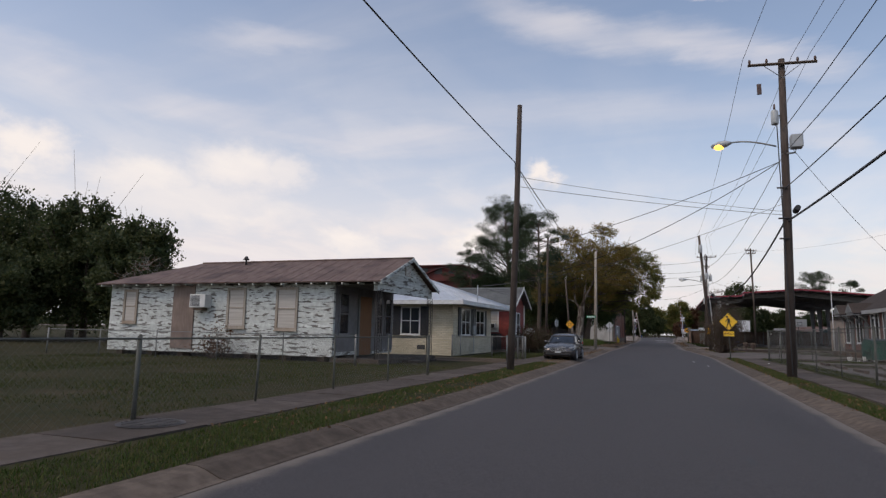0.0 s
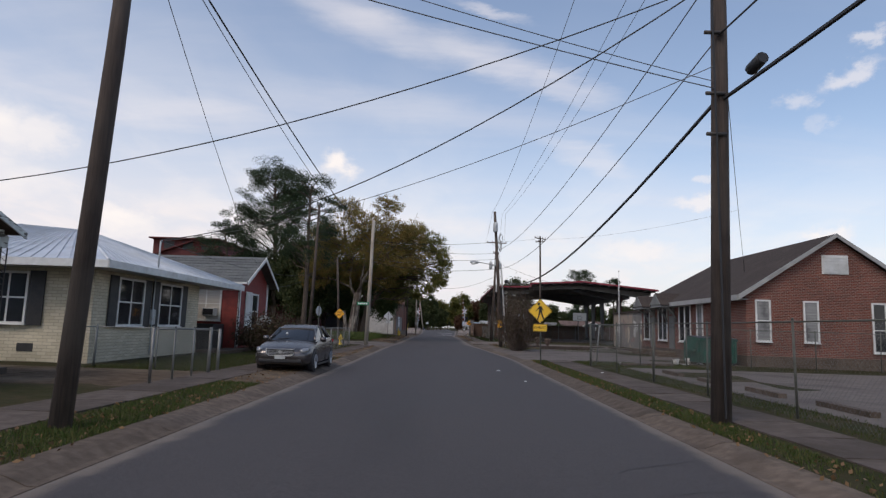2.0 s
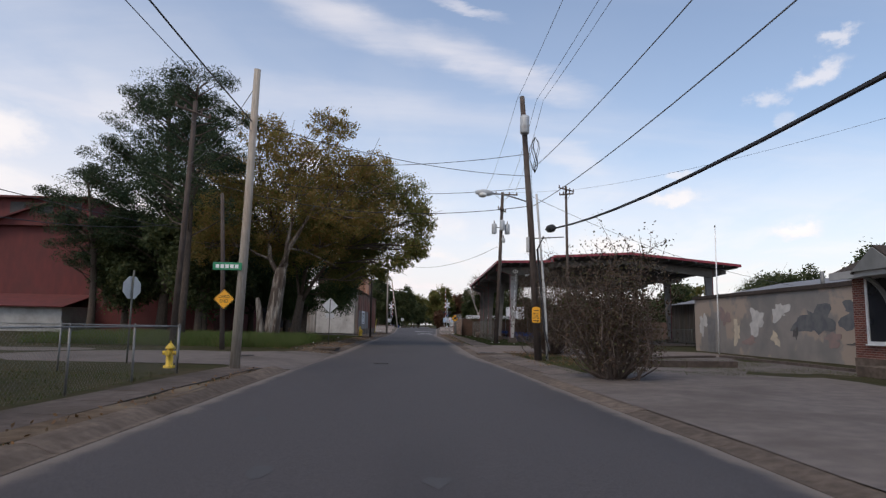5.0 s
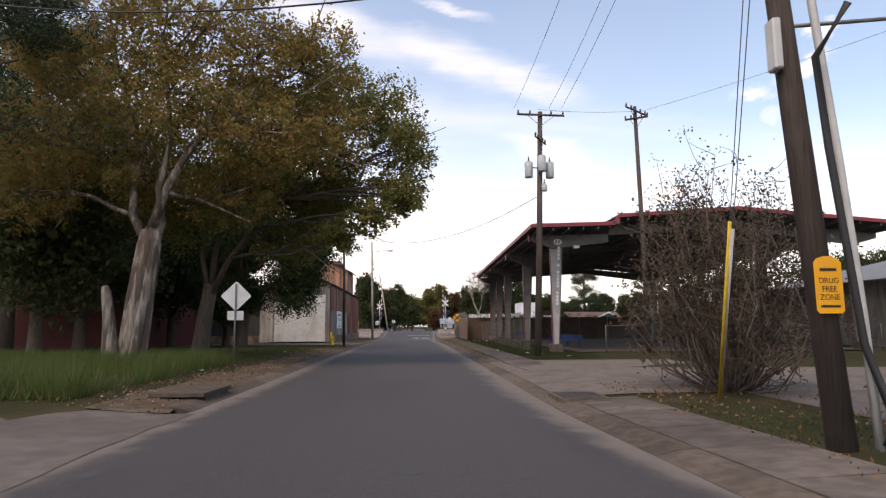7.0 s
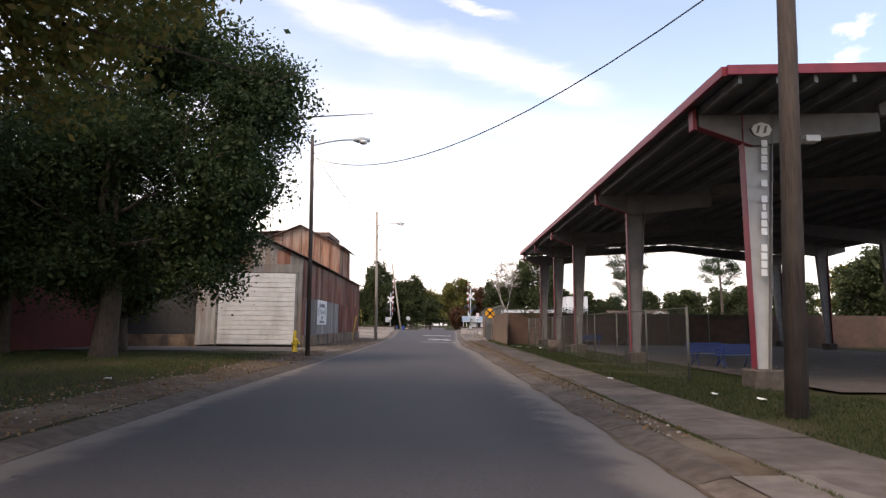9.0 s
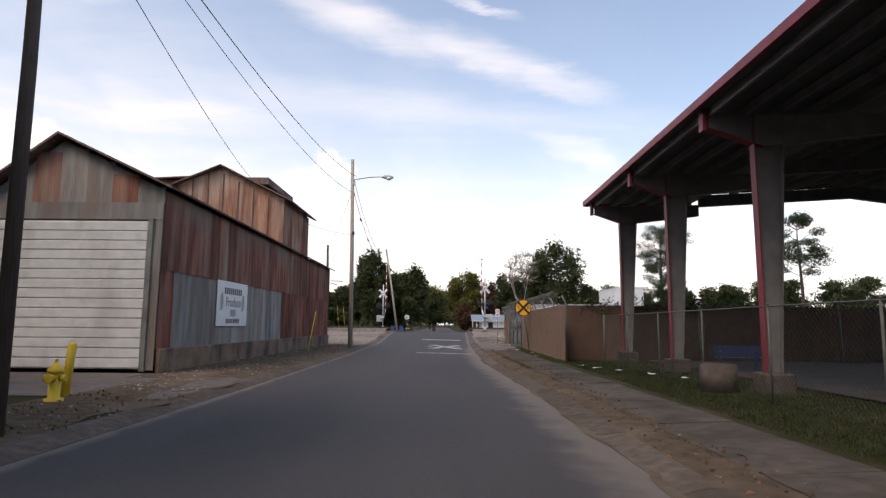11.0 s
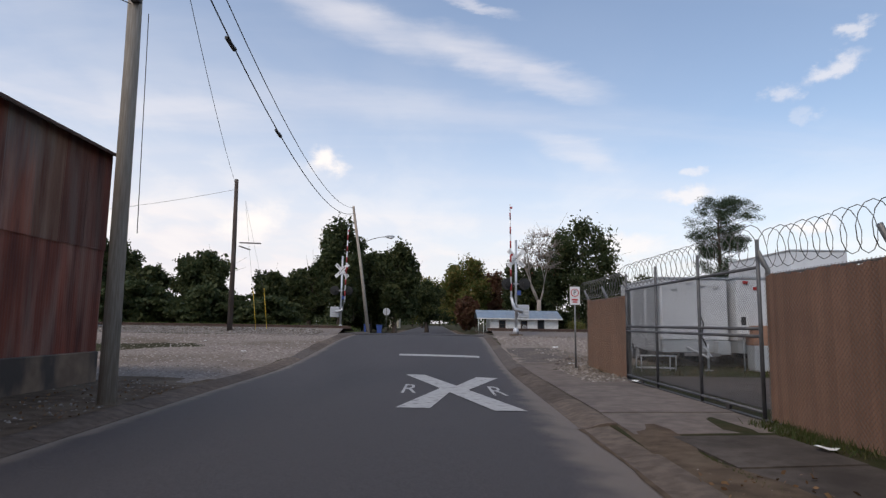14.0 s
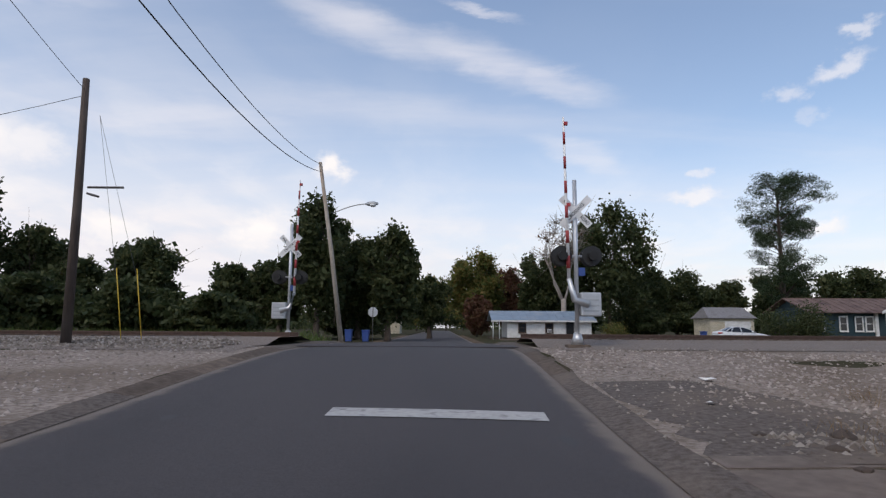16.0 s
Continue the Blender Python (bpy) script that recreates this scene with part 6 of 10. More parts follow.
    for k in range(n):
        xa = xf - 7.0 + k * 7.0 / n
        xc = xa + 3.5 / n
        top = along([(xf - 7.0, 7.9), (xf - 3.2, 9.4), (xf, zt)], xc) - 0.12
        me = corrugated(7.0 / n + 0.03, top - 5.0)
        o = shared("sheet", me, pale, h)
        o.matrix_basis = Matrix.Translation((xa, yb0 - 0.02 - 0.014 * random.random(), 5.0)) @ Matrix.Rotation(radians(-90), 4, "Z") @ Matrix.Translation((0, 0, 0))
        part("batten", boxed(xa - 0.02, xa + 0.04, yb0 - 0.06, yb0 - 0.02, 5.2, top), M["old_wood"], h)
    sheet_wall(h, Matrix.Translation((xf + 0.02, yb0, 0)), yb1 - yb0, 5.0, zt - 5.02, lambda y: (pale if random.random() < 0.45 else fade), w=0.75)
    slab_roof(h, [(xf + 0.45, yb0 - 0.35, zt - 0.12), (xf + 0.45, yb1 + 0.3, zt - 0.12), (xf - 3.2, yb1 + 0.3, 9.5), (xf - 3.2, yb0 - 0.35, 9.5)], 0.06, M["rust_roof"])
    slab_roof(h, [(xf - 3.2, yb0 - 0.35, 9.5), (xf - 3.2, yb1 + 0.3, 9.5), (xf - 7.3, yb1 + 0.3, 7.8), (xf - 7.3, yb0 - 0.35, 7.8)], 0.06, M["rust_roof"])
    part("ridge_monitor", boxed(xf - 4.6, xf - 0.9, yb0 + 0.2, yb1 - 0.2, 8.6, 8.95), M["rust_roof"], h)
    c = part("cupola", boxed(xf - 7.2, xf - 3.4, 126.4, 130.0, 6.6, 9.0), M["rust_sheet"], h, "small rusted roof cabin with a dark opening")
    part("opening", boxed(xf - 6.8, xf - 5.7, 126.36, 126.42, 8.3, 8.85), M["black_paint"], c)
    part("cupola_roof", poly(bmesh.new(), [(xf - 7.7, 126.0, 9.0), (xf - 3.0, 126.0, 9.25), (xf - 3.0, 130.4, 9.55), (xf - 7.7, 130.4, 9.3)], 0.06), M["rust_roof"], c)
    # stains on the base are in its material; a sign hangs on the wall
    s = thing("trade_sign", (xf + 0.07, 116.75, 1.42), "weathered white printed trade sign on corrugated wall", "sign")
    part("board", boxed(0, 0.02, 0, 3.3, 0, 1.66, 0.005), M["sign_white"], s)
    tx = plain("faded_sign_ink", (0.03, 0.032, 0.045), 0.7)
    face = Matrix.Rotation(radians(90), 4, "Z") @ Matrix.Rotation(radians(90), 4, "X")
    letters("Produce", 0.50, tx, s, Matrix.Translation((0.024, 1.70, 0.88)) @ face, "sign_word", 0.001, 0.98)
    for k in range(9):
        part("name_bar", boxed(0.02, 0.024, 0.72 + k * 0.215, 0.86 + k * 0.215, 1.18, 1.42, 0.001), tx, s)
    for k in range(8):
        part("number_bar", boxed(0.02, 0.024, 0.95 + k * 0.19, 1.07 + k * 0.19, 0.10, 0.27), tx, s)
    bm = bmesh.new()
    box(bm, 0.02, 0.023, 1.4, 1.95, 0.36, 0.62)
    part("sign_panel", bm, plain("faded_sign_grey", (0.33, 0.35, 0.38), 0.8), s)
    for ya in (0.45, 2.75):
        bm = bmesh.new()
        for k in range(7):
            a = k * 0.3 - 0.9
            poly(bm, [(0.024, ya - 0.2, 0.55 + k * 0.08), (0.024, ya + 0.22 * math.cos(a), 0.62 + k * 0.09), (0.024, ya + 0.05, 0.7 + k * 0.09)], 0.003)
        part("leaf_print", bm, plain("faded_green_print", (0.30, 0.36, 0.33), 0.8), s)
    return h


M["dirty_base"] = mat("stained_tan_concrete", (0.24, 0.165, 0.11), (0.16, 0.105, 0.07), scale=2.5, rough=0.95, bump=0.3, patch=(0.055, 0.045, 0.038), patch_scale=0.8, patch_amount=0.9, patch_low=0.5, patch_high=0.62, patch_stretch=(1, 1, 0.5))
M["door_white"] = mat("dirty_white_enamel", (0.62, 0.61, 0.59), (0.54, 0.53, 0.51), scale=3, rough=0.55, patch=(0.34, 0.32, 0.30), patch_scale=1.1, patch_amount=0.5, patch_stretch=(1, 1, 0.5))
mill()

# ---- fences ----
def mesh_wires(bm, a, b, z0, z1, pitch=0.11, r=0.0016):
    """The diagonal wires of a chain-link panel from a to b, as slim bars."""
    a, b = Vector((a[0], a[1], 0)), Vector((b[0], b[1], 0))
    length = (b - a).length
    d = (b - a) / length
    side = Vector((-d.y, d.x, 0)) * r
    hgt = z1 - z0
    for way in (1, -1):
        s = -hgt
        while s < length:
            u0, u1 = max(s, 0), min(s + hgt, length)
            if u1 - u0 > 0.02:
                h0, h1 = u0 - s, u1 - s
                p = a + d * u0 + Vector((0, 0, z0 + (h0 if way > 0 else hgt - h0)))
                q = a + d * u1 + Vector((0, 0, z0 + (h1 if way > 0 else hgt - h1)))
                w = Vector((0, 0, r * 1.4))
                vs = [bm.verts.new(v) for v in (p - w, q - w, q + w, p + w)]
                bm.faces.new(vs)
                vs = [bm.verts.new(v) for v in (p - side, q - side, q + side, p + side)]
                bm.faces.new(vs)
            s += pitch


def chain_fence(name, pts, hgt, gap, label, rails=(1.0,), group="", post_mat=None, pitch=0.11, r=0.0016, base=None, lean=0.0):
    f = thing(name, (0, 0, 0), label, "fence", group)
    bm = bmesh.new()
    pm = post_mat or M["galvanised"]
    for (xa, ya), (xb, yb) in zip(pts, pts[1:]):
        length = math.hypot(xb - xa, yb - ya)
        n = max(1, round(length / gap))
        za, zb = land(xa, ya), land(xb, yb)
        for k in range(n):
            t0, t1 = k / n, (k + 1) / n
            p, q = (xa + (xb - xa) * t0, ya + (yb - ya) * t0), (xa + (xb - xa) * t1, ya + (yb - ya) * t1)
            z = land(*p)
            lx, ly = lean * (random.random() - 0.5), lean * (random.random() - 0.5)
            o = part("post", tubed([(p[0], p[1], z - 0.1), (p[0] + lx, p[1] + ly, z + hgt + 0.03)], 0.024 if k else 0.036, 7), pm, f)
            part("cap", tubed([(p[0] + lx, p[1] + ly, z + hgt + 0.03), (p[0] + lx, p[1] + ly, z + hgt + 0.07)], [0.034, 0.012], 7), pm, o)
            mesh_wires(bm, p, q, (za + zb) / 2 + 0.04, (za + zb) / 2 + hgt - 0.02, pitch, r)
        for fr in rails:
            mid = 0.02 * (random.random() - 0.5)
            part("rail", tubed([(xa, ya, za + hgt * fr), ((xa + xb) / 2, (ya + yb) / 2, (za + zb) / 2 + hgt * fr + mid), (xb, yb, zb + hgt * fr)], 0.018, 6), pm, f)
    xe, ye = pts[-1]
    part("post", tubed([(xe, ye, land(xe, ye) - 0.1), (xe, ye, land(xe, ye) + hgt + 0.05)], 0.045, 7), pm, f)
    part("chain_link", bm, M["wire"], f, "zinc chain-link mesh")
    return f


chain_fence("yard_fence", [(-6.0, -8), (-5.55, 4.9), (-5.25, 15.9)], 1.2, 3.0, "low rusty chain-link fence beside the pavement", group="chain-link fences", lean=0.08, post_mat=M["post_green"])
chain_fence("yard_fence", [(-26, 18.9), (-9.6, 19.2)], 1.15, 3.0, "low chain-link fence in front of the old house", group="chain-link fences", lean=0.06)
chain_fence("yard_fence", [(-9.2, 29.4), (-9.0, 30.2), (-5.3, 30.0)], 1.15, 2.2, "low chain-link fence beside the brick house", group="chain-link fences")
chain_fence("yard_fence", [(-5.25, 25.9), (-5.25, 29.2)], 1.2, 1.2, "short chain-link gate section with thick posts", group="chain-link fences")
chain_fence("yard_fence", [(-5.2, 38.8), (-5.25, 46.5), (-5.5, 54.3), (-24, 54.6)], 1.2, 3.0, "low chain-link fence round the grassy lot", group="chain-link fences", lean=0.05)
chain_fence("lot_fence", [(7.9, -8), (7.75, 20), (7.5, 31), (7.35, 38.6)], 1.75, 3.2, "tall grey chain-link fence along the car park", rails=(1.0,), group="chain-link fences", lean=0.06, post_mat=M["post_green"])
chain_fence("lot_fence", [(7.35, 38.6), (12.2, 40.7), (30, 40.9)], 1.75, 3.2, "tall grey chain-link fence in front of the brick hall", group="chain-link fences", lean=0.06, post_mat=M["post_green"])
chain_fence("court_fence", [(7.0, 91.4), (7.0, 119.3)], 1.85, 3.2, "chain-link fence along the pavilion court", group="chain-link fences", pitch=0.12, post_mat=M["post_green"])
chain_fence("court_fence", [(10.5, 88.6), (28, 88.8)], 1.4, 2.6, "chain-link fence on the near side of the pavilion", group="chain-link fences", pitch=0.12, post_mat=M["post_green"])
for x, y, lean in ((8.3, 41.6, 0.15),):
    p = thing("fence_post", (x, y, land(x, y)), "lone leaning steel fence post in the grass", "post", "lone posts")
    part("post", tubed([(0, 0, -0.1), (lean, 0, 1.85)], 0.03, 7), M["galvanised"], p)


def slat_wall():
    h = thing("slat_fence", (0, 0, 0), "tall fence of tan privacy slats with coiled razor wire", "fence")
    x = 5.5
    me = bpy.data.meshes.new("slat")
    b = bmesh.new()
    box(b, -0.005, 0.005, 0, 0.0625, 0, 2.28)
    b.to_mesh(me), b.free()
    for y0, y1 in ((119.6, 133.2), (140.4, 145.0)):
        for k in range(int((y1 - y0) / 0.064)):
            y = y0 + k * 0.064
            shared("slat", me, M["tan_slat"], h, pose(x + 0.006 * math.sin(k * 2.1), y, land(x, y) - 0.02 + 0.014 * math.sin(k * 1.3) + 0.012 * math.sin(k * 0.31)))
        bm = bmesh.new()
        mesh_wires(bm, (x - 0.018, y0), (x - 0.018, y1), land(x, y0) + 0.02, land(x, y0) + 2.3, 0.075, 0.0032)
        part("chain_link", bm, M["slat_wire"], h)
        for y in np.arange(y0, y1 + 0.1, (y1 - y0) / max(1, round((y1 - y0) / 3.0))):
            part("post", tubed([(x + 0.05, y, 0), (x + 0.05, y, 2.45), (x - 0.1, y, 2.75)], 0.04, 7), M["galvanised"], h)
        part("rail", tubed([(x + 0.03, y0, 2.36), (x + 0.03, y1, 2.36)], 0.022, 6), M["galvanised"], h)
    # return wall, browner and overgrown
    part("return_wall", boxed(5.55, 40, 121.4, 121.46, 0.05, 2.42), M["brown_slat"], h, "dark brown stained slat fence")
    bm = bmesh.new()
    for k in range(300):
        xx = 5.6 + k * 0.08
        box(bm, xx, xx + 0.065, 121.38, 121.4, 0.05, 2.4)
    o = part("return_slats", bm, M["brown_slat"], h)
    o["kind"] = "stuff"
    for xx in np.arange(5.6, 30, 3.0):
        part("post", tubed([(xx, 121.36, 0), (xx, 121.36, 2.5)], 0.04, 7), M["galvanised"], h)
    return h


slat_wall()


def razor_coil(name, pts, label, radius=0.3, pitch=0.28):
    bm = bmesh.new()
    for (a, b) in zip(pts, pts[1:]):
        a, b = Vector(a), Vector(b)
        d = (b - a).normalized()
        n = int((b - a).length / pitch)
        side = d.cross(Vector((0, 0, 1))).normalized()
        path = []
        for k in range(n * 12 + 1):
            ang = 2 * math.pi * k / 12
            wob = 1 + 0.12 * noise.noise(Vector((k * 0.13, a.y, 0)))
            path.append(a + (b - a) * k / (n * 12) + side * radius * 0.6 * math.cos(ang) + Vector((0, 0, radius * wob * math.sin(ang))))
        tube(bm, path, 0.007, 3, cap=False)
    return tagged(part(name, bm, M["wire"]), label, "razor wire", "razor wire coils")


razor_coil("razor_wire", [(5.4, 121.5, 2.72), (5.4, 133.0, 2.75)], "coil of razor wire on top of the tan fence")
razor_coil("razor_wire", [(5.4, 140.4, 2.72), (5.4, 145.0, 2.72)], "coil of razor wire on top of the tan fence")
razor_coil("razor_wire", [(5.4, 133.3, 2.85), (5.4, 140.3, 2.85)], "coil of razor wire above the sliding gate", 0.33)


def slide_gate():
    g = thing("sliding_gate", (5.45, 133.3, 0.1), "chain-link sliding gate with steel frame", "gate")
    for z in (0.12, 1.30, 1.42, 2.4):
        part("rail", tubed([(0, 0, z), (0, 7.0, z)], 0.028, 7), M["gate_steel"], g)
    for y in (0, 2.3, 4.7, 7.0):
        part("post", tubed([(0, y, 0.02), (0, y, 2.85)], 0.032, 7), M["gate_steel"], g)
    for y in (1.2, 5.8):
        w = part("roller", tubed([(-0.03, y, 0.06), (0.03, y, 0.06)], 0.06, 12), M["iron"], g)
    bm = bmesh.new()
    mesh_wires(bm, (0.02, 0.0), (0.02, 7.0), 0.12, 2.4, 0.07, 0.0026)
    part("chain_link", bm, M["wire"], g)
    part("track", boxed(-0.05, 0.05, -0.5, 7.2, -0.04, 0.02), M["iron"], g)


slide_gate()


# ---- poles and lamps ----
def utility_pole(x, y, hgt, label, lean=(0, 0), r=0.15, material=None, arm=None, arms=(), name="utility_pole", cans=(), base=None):
    z0 = land(x, y) if base is None else base
    p = thing(name, (x, y, z0), label, "utility pole", "utility poles")
    top = (lean[0], lean[1], hgt)
    mt = material or M["pole_wood"]
    part("shaft", tubed([(0, 0, -0.2), (lean[0] * 0.5 + 0.03, lean[1] * 0.5, hgt * 0.5), top], [r, r * 0.85, r * 0.68], 12), mt, p)
    for z, half, turn in arms:
        c = math.cos(radians(turn)) * half, math.sin(radians(turn)) * half
        ox, oy = lean[0] * z / hgt, lean[1] * z / hgt - 0.16
        a = part("crossarm", tubed([(ox - c[0], oy - c[1], z), (ox + c[0], oy + c[1], z)], 0.06, 4), M["old_wood"], p, "weathered wooden crossarm")
        for u in (-0.95, -0.45, 0.45, 0.95):
            part("insulator", tubed([(ox + c[0] * u, oy + c[1] * u, z + 0.04), (ox + c[0] * u, oy + c[1] * u, z + 0.13), (ox + c[0] * u, oy + c[1] * u, z + 0.22)], [0.03, 0.055, 0.03], 7), M["porcelain"], a)
        for s in (-0.55, 0.55):
            part("brace", tubed([(ox + c[0] * s, oy + c[1] * s, z - 0.04), (ox, oy + 0.05, z - 0.55)], 0.014, 5), M["galvanised"], a)
    for dx, dy, z, rr, hh in cans:
        ox, oy = lean[0] * z / hgt, lean[1] * z / hgt
        t = part("transformer", tubed([(ox + dx, oy + dy, z), (ox + dx, oy + dy, z + 0.04), (ox + dx, oy + dy, z + hh), (ox + dx, oy + dy, z + hh + 0.07)], [rr * 0.9, rr, rr, rr * 0.55], 14), M["steel_grey"], p, "grey cylindrical transformer")
        part("bushing", tubed([(ox + dx, oy + dy, z + hh + 0.05), (ox + dx, oy + dy, z + hh + 0.3)], [0.05, 0.025], 7), M["porcelain"], t)
        part("hanger", tubed([(ox, oy, z + hh * 0.7), (ox + dx, oy + dy, z + hh * 0.7)], 0.03, 5), M["iron"], t)
    return p


def cobra_lamp(parent, x, y, z, dx, dy, lit=False, up=0.5, inside=(0, 0)):
    """A street lamp on its curved arm."""
    n = math.hypot(dx, dy)
    pts = [(x + dx * u, y + dy * u, z + up * math.sin(u * 1.6)) for u in np.linspace(0, 1, 8)]
    arm = part("lamp_arm", tubed(pts, 0.03, 7), M["galvanised"], parent)
    e = Vector(pts[-1])
    d = Vector((dx / n, dy / n, 0))
    head = part("lamp_head", tubed([e - d * 0.1, e + d * 0.1, e + d * 0.4, e + d * 0.68], [0.05, 0.13, 0.15, 0.07], 10), M["steel_grey"], arm)
    bm = bmesh.new()
    bmesh.ops.create_uvsphere(bm, u_segments=12, v_segments=8, radius=0.15, matrix=Matrix.Translation(e + d * 0.38 - Vector((0, 0, 0.09))) @ Matrix.Diagonal((1.3, 1.3, 0.75, 1)))
    for f in bm.faces:
        f.smooth = True
    part("lens", bm, M["lamp_on"] if lit else M["lens"], head, "glowing amber lens" if lit else "")


pl = utility_pole(-3.72, 20.4, 10.3, "bare brown wooden pole leaning beside the kerb", lean=(0.32, 0.1), r=0.14)
part("clamp", tubed([(0.2, 0.0, 7.75), (0.2, 0.3, 7.75)], 0.07, 6), M["iron"], pl)

pr = utility_pole(5.95, 22.9, 11.95, "tall dark wooden utility pole with a lit street lamp", lean=(0.25, 0.1), r=0.17, arms=((11.72, 1.2, 8),), cans=((-0.3, -0.15, 9.35, 0.13, 0.5),))
cobra_lamp(pr, -0.08, 0.1, 8.55, -1.55, 0.8, lit=True, up=0.5)
fl = part("floodlight", boxed(0.35, 0.75, -0.35, 0.05, 8.35, 8.85, 0.03), M["steel_grey"], pr, "square grey floodlight")
part("bracket", tubed([(0.05, 0, 8.2), (0.5, -0.1, 8.2), (0.55, -0.12, 8.4)], 0.03, 6), M["galvanised"], fl)
part("splice_box", tubed([(0.25, -0.9, 5.85), (0.28, -1.25, 5.92)], 0.1, 8), M["cable"], pr)
for z in (6.9, 5.75, 5.0):
    part("clamp", tubed([(-0.17, -0.12, z), (0.17, -0.12, z)], 0.035, 6), M["iron"], pr)
part("cutout", boxed(-0.65, -0.5, -0.1, 0.0, 10.6, 11.0), M["porcelain"], pr)
part("riser", tubed([(0.0, -0.2, 0.1), (-0.02, -0.18, 5.0), (-0.06, -0.16, 9.3)], 0.02, 5), M["cable"], pr)

wp = utility_pole(-4.6, 56.2, 9.1, "pale weathered wooden pole with a street-name sign", lean=(0.15, 0), r=0.15, material=M["pale_wood"])
sg = part("street_sign", boxed(-0.75, 0.1, -0.2, -0.18, 2.85, 3.08, 0.01), M["sign_green"], wp, "green street-name blade with pale bars")
bm = bmesh.new()
for k in range(5):
    box(bm, -0.66 + k * 0.14, -0.56 + k * 0.14, -0.205, -0.2, 2.91, 3.02)
part("name_bars", bm, M["sign_white"], sg)

p3 = utility_pole(5.63, 63.6, 11.4, "dark creosoted pole with conduit and cable bundles", lean=(-0.72, 0.1), r=0.16, cans=((-0.05, -0.36, 9.6, 0.2, 0.75), ), arms=())
cobra_lamp(p3, -0.42, 0, 6.65, -1.65, -0.3, up=0.3)
part("conduit", tubed([(0.34, -0.12, 0), (0.29, -0.12, 1.5), (0.17, -0.12, 3.3), (-0.02, -0.1, 5.8), (-0.11, -0.1, 7.0)], 0.05, 8), M["pvc"], p3, "white plastic conduit")
part("cable_guard", tubed([(0.25, -0.35, 0.1), (0.38, -0.3, 0.45), (0.2, -0.22, 1.2), (0.0, -0.2, 3.5), (-0.1, -0.25, 4.6), (0.1, -0.6, 5.1)], 0.045, 7), M["cable"], p3)
part("meter_can", boxed(-0.53, -0.42, -0.16, 0.04, 4.5, 5.15, 0.02), M["pvc"], p3)
part("standoff", tubed([(-0.3, 0, 5.1), (1.05, -0.1, 5.18)], 0.025, 6), M["galvanised"], p3)
part("splice_box", tubed([(0.25, -0.95, 5.36), (0.25, -1.05, 5.36), (0.25, -1.6, 5.30), (0.25, -1.7, 5.30)], [0.09, 0.16, 0.16, 0.09], 10), M["cable"], p3)
random.seed(3)
for k in range(7):
    a = random.random() * 6
    pts = [(-0.2 + 0.35 * math.cos(a + u * 2) * u * (1 - u) * 3.2, -0.2 - 0.5 * u * (1 - u), 9.5 - u * 1.6) for u in np.linspace(0, 1, 7)]
    part("drip_loop", tubed(pts, 0.012, 4), M["cable"], p3)

p4 = utility_pole(6.3, 85.6, 12.0, "wooden power pole carrying three transformers", lean=(0.45, 0.1), r=0.17, arms=((11.8, 1.2, 5), (10.5, 0.75, 60)), cans=((-0.55, -0.2, 8.6, 0.2, 0.75), (0.05, -0.42, 8.85, 0.2, 0.75), (0.5, -0.1, 8.6, 0.2, 0.75), (0.2, -0.3, 7.9, 0.14, 0.3)))
p5 = utility_pole(12.41, 87.7, 13.1, "thin wooden pole with two crossarms", lean=(-0.1, 0.1), r=0.14, arms=((12.8, 1.0, 40), (12.4, 0.6, -30)))
lt = utility_pole(-5.0, 103.0, 10.0, "slim dark pole with a street lamp", lean=(-0.15, 0.1), r=0.11)
cobra_lamp(lt, -0.12, 0.1, 9.5, 1.9, 0.2, up=0.35)
l2 = utility_pole(-5.35, 134.3, 12.3, "grey weathered pole with a street lamp", lean=(-0.18, 0.05), r=0.15, material=M["pale_wood"])
cobra_lamp(l2, -0.16, 0.0, 10.9, 2.0, 0.3, up=0.3)
part("clamp_box", boxed(-0.06, 0.10, -0.2, -0.08, 7.25, 7.45, 0.01), M["iron"], l2)
p6 = utility_pole(-11.76, 159.0, 9.0, "dark wooden signal pole with two short arms", lean=(-0.12, 0.1), r=0.16)
part("arm", tubed([(0.3, 0, 5.2), (1.6, -0.2, 5.15)], 0.04, 5), M["iron"], p6)
part("arm", tubed([(0.3, 0, 5.0), (1.2, -0.9, 4.7)], 0.04, 5), M["iron"], p6)
p7 = utility_pole(-5.6, 174.8, 10.8, "pale leaning pole with a street lamp across the tracks", lean=(-1.7, 0.6), r=0.15, material=M["pale_wood"])
cobra_lamp(p7, -0.8, 0.3, 7.6, 2.1, -0.4, up=0.5)
pd = utility_pole(-8.5, 66.9, 7.4, "brown wooden pole with a yellow dead-end sign", lean=(-0.5, 0.1), r=0.12, name="sign_pole")
pa = utility_pole(-11.6, 68.8, 12.5, "dark utility pole among the pines", lean=(0.3, 0), r=0.16, arms=((11.9, 1.1, 60),))
utility_pole(-7.4, 215.0, 11.5, "far wooden power pole", arms=((11.2, 1.2, 0),))
utility_pole(7.5, -18.0, 12.2, "wooden power pole beside the car park", r=0.17, arms=((11.9, 1.25, 0),))
utility_pole(-3.4, -22.0, 9.8, "bare wooden pole beside the kerb", r=0.14)

fp = thing("flagpole", (18.4, 74.4, 0.1), "thin white flagpole without a flag", "flagpole")
part("shaft", tubed([(0, 0, 0), (0, 0, 7.6)], [0.05, 0.03], 8), M["sign_white"], fp)
part("ball", tubed([(0, 0, 7.6), (0, 0, 7.68), (0, 0, 7.76)], [0.02, 0.06, 0.01], 8), M["galvanised"], fp)


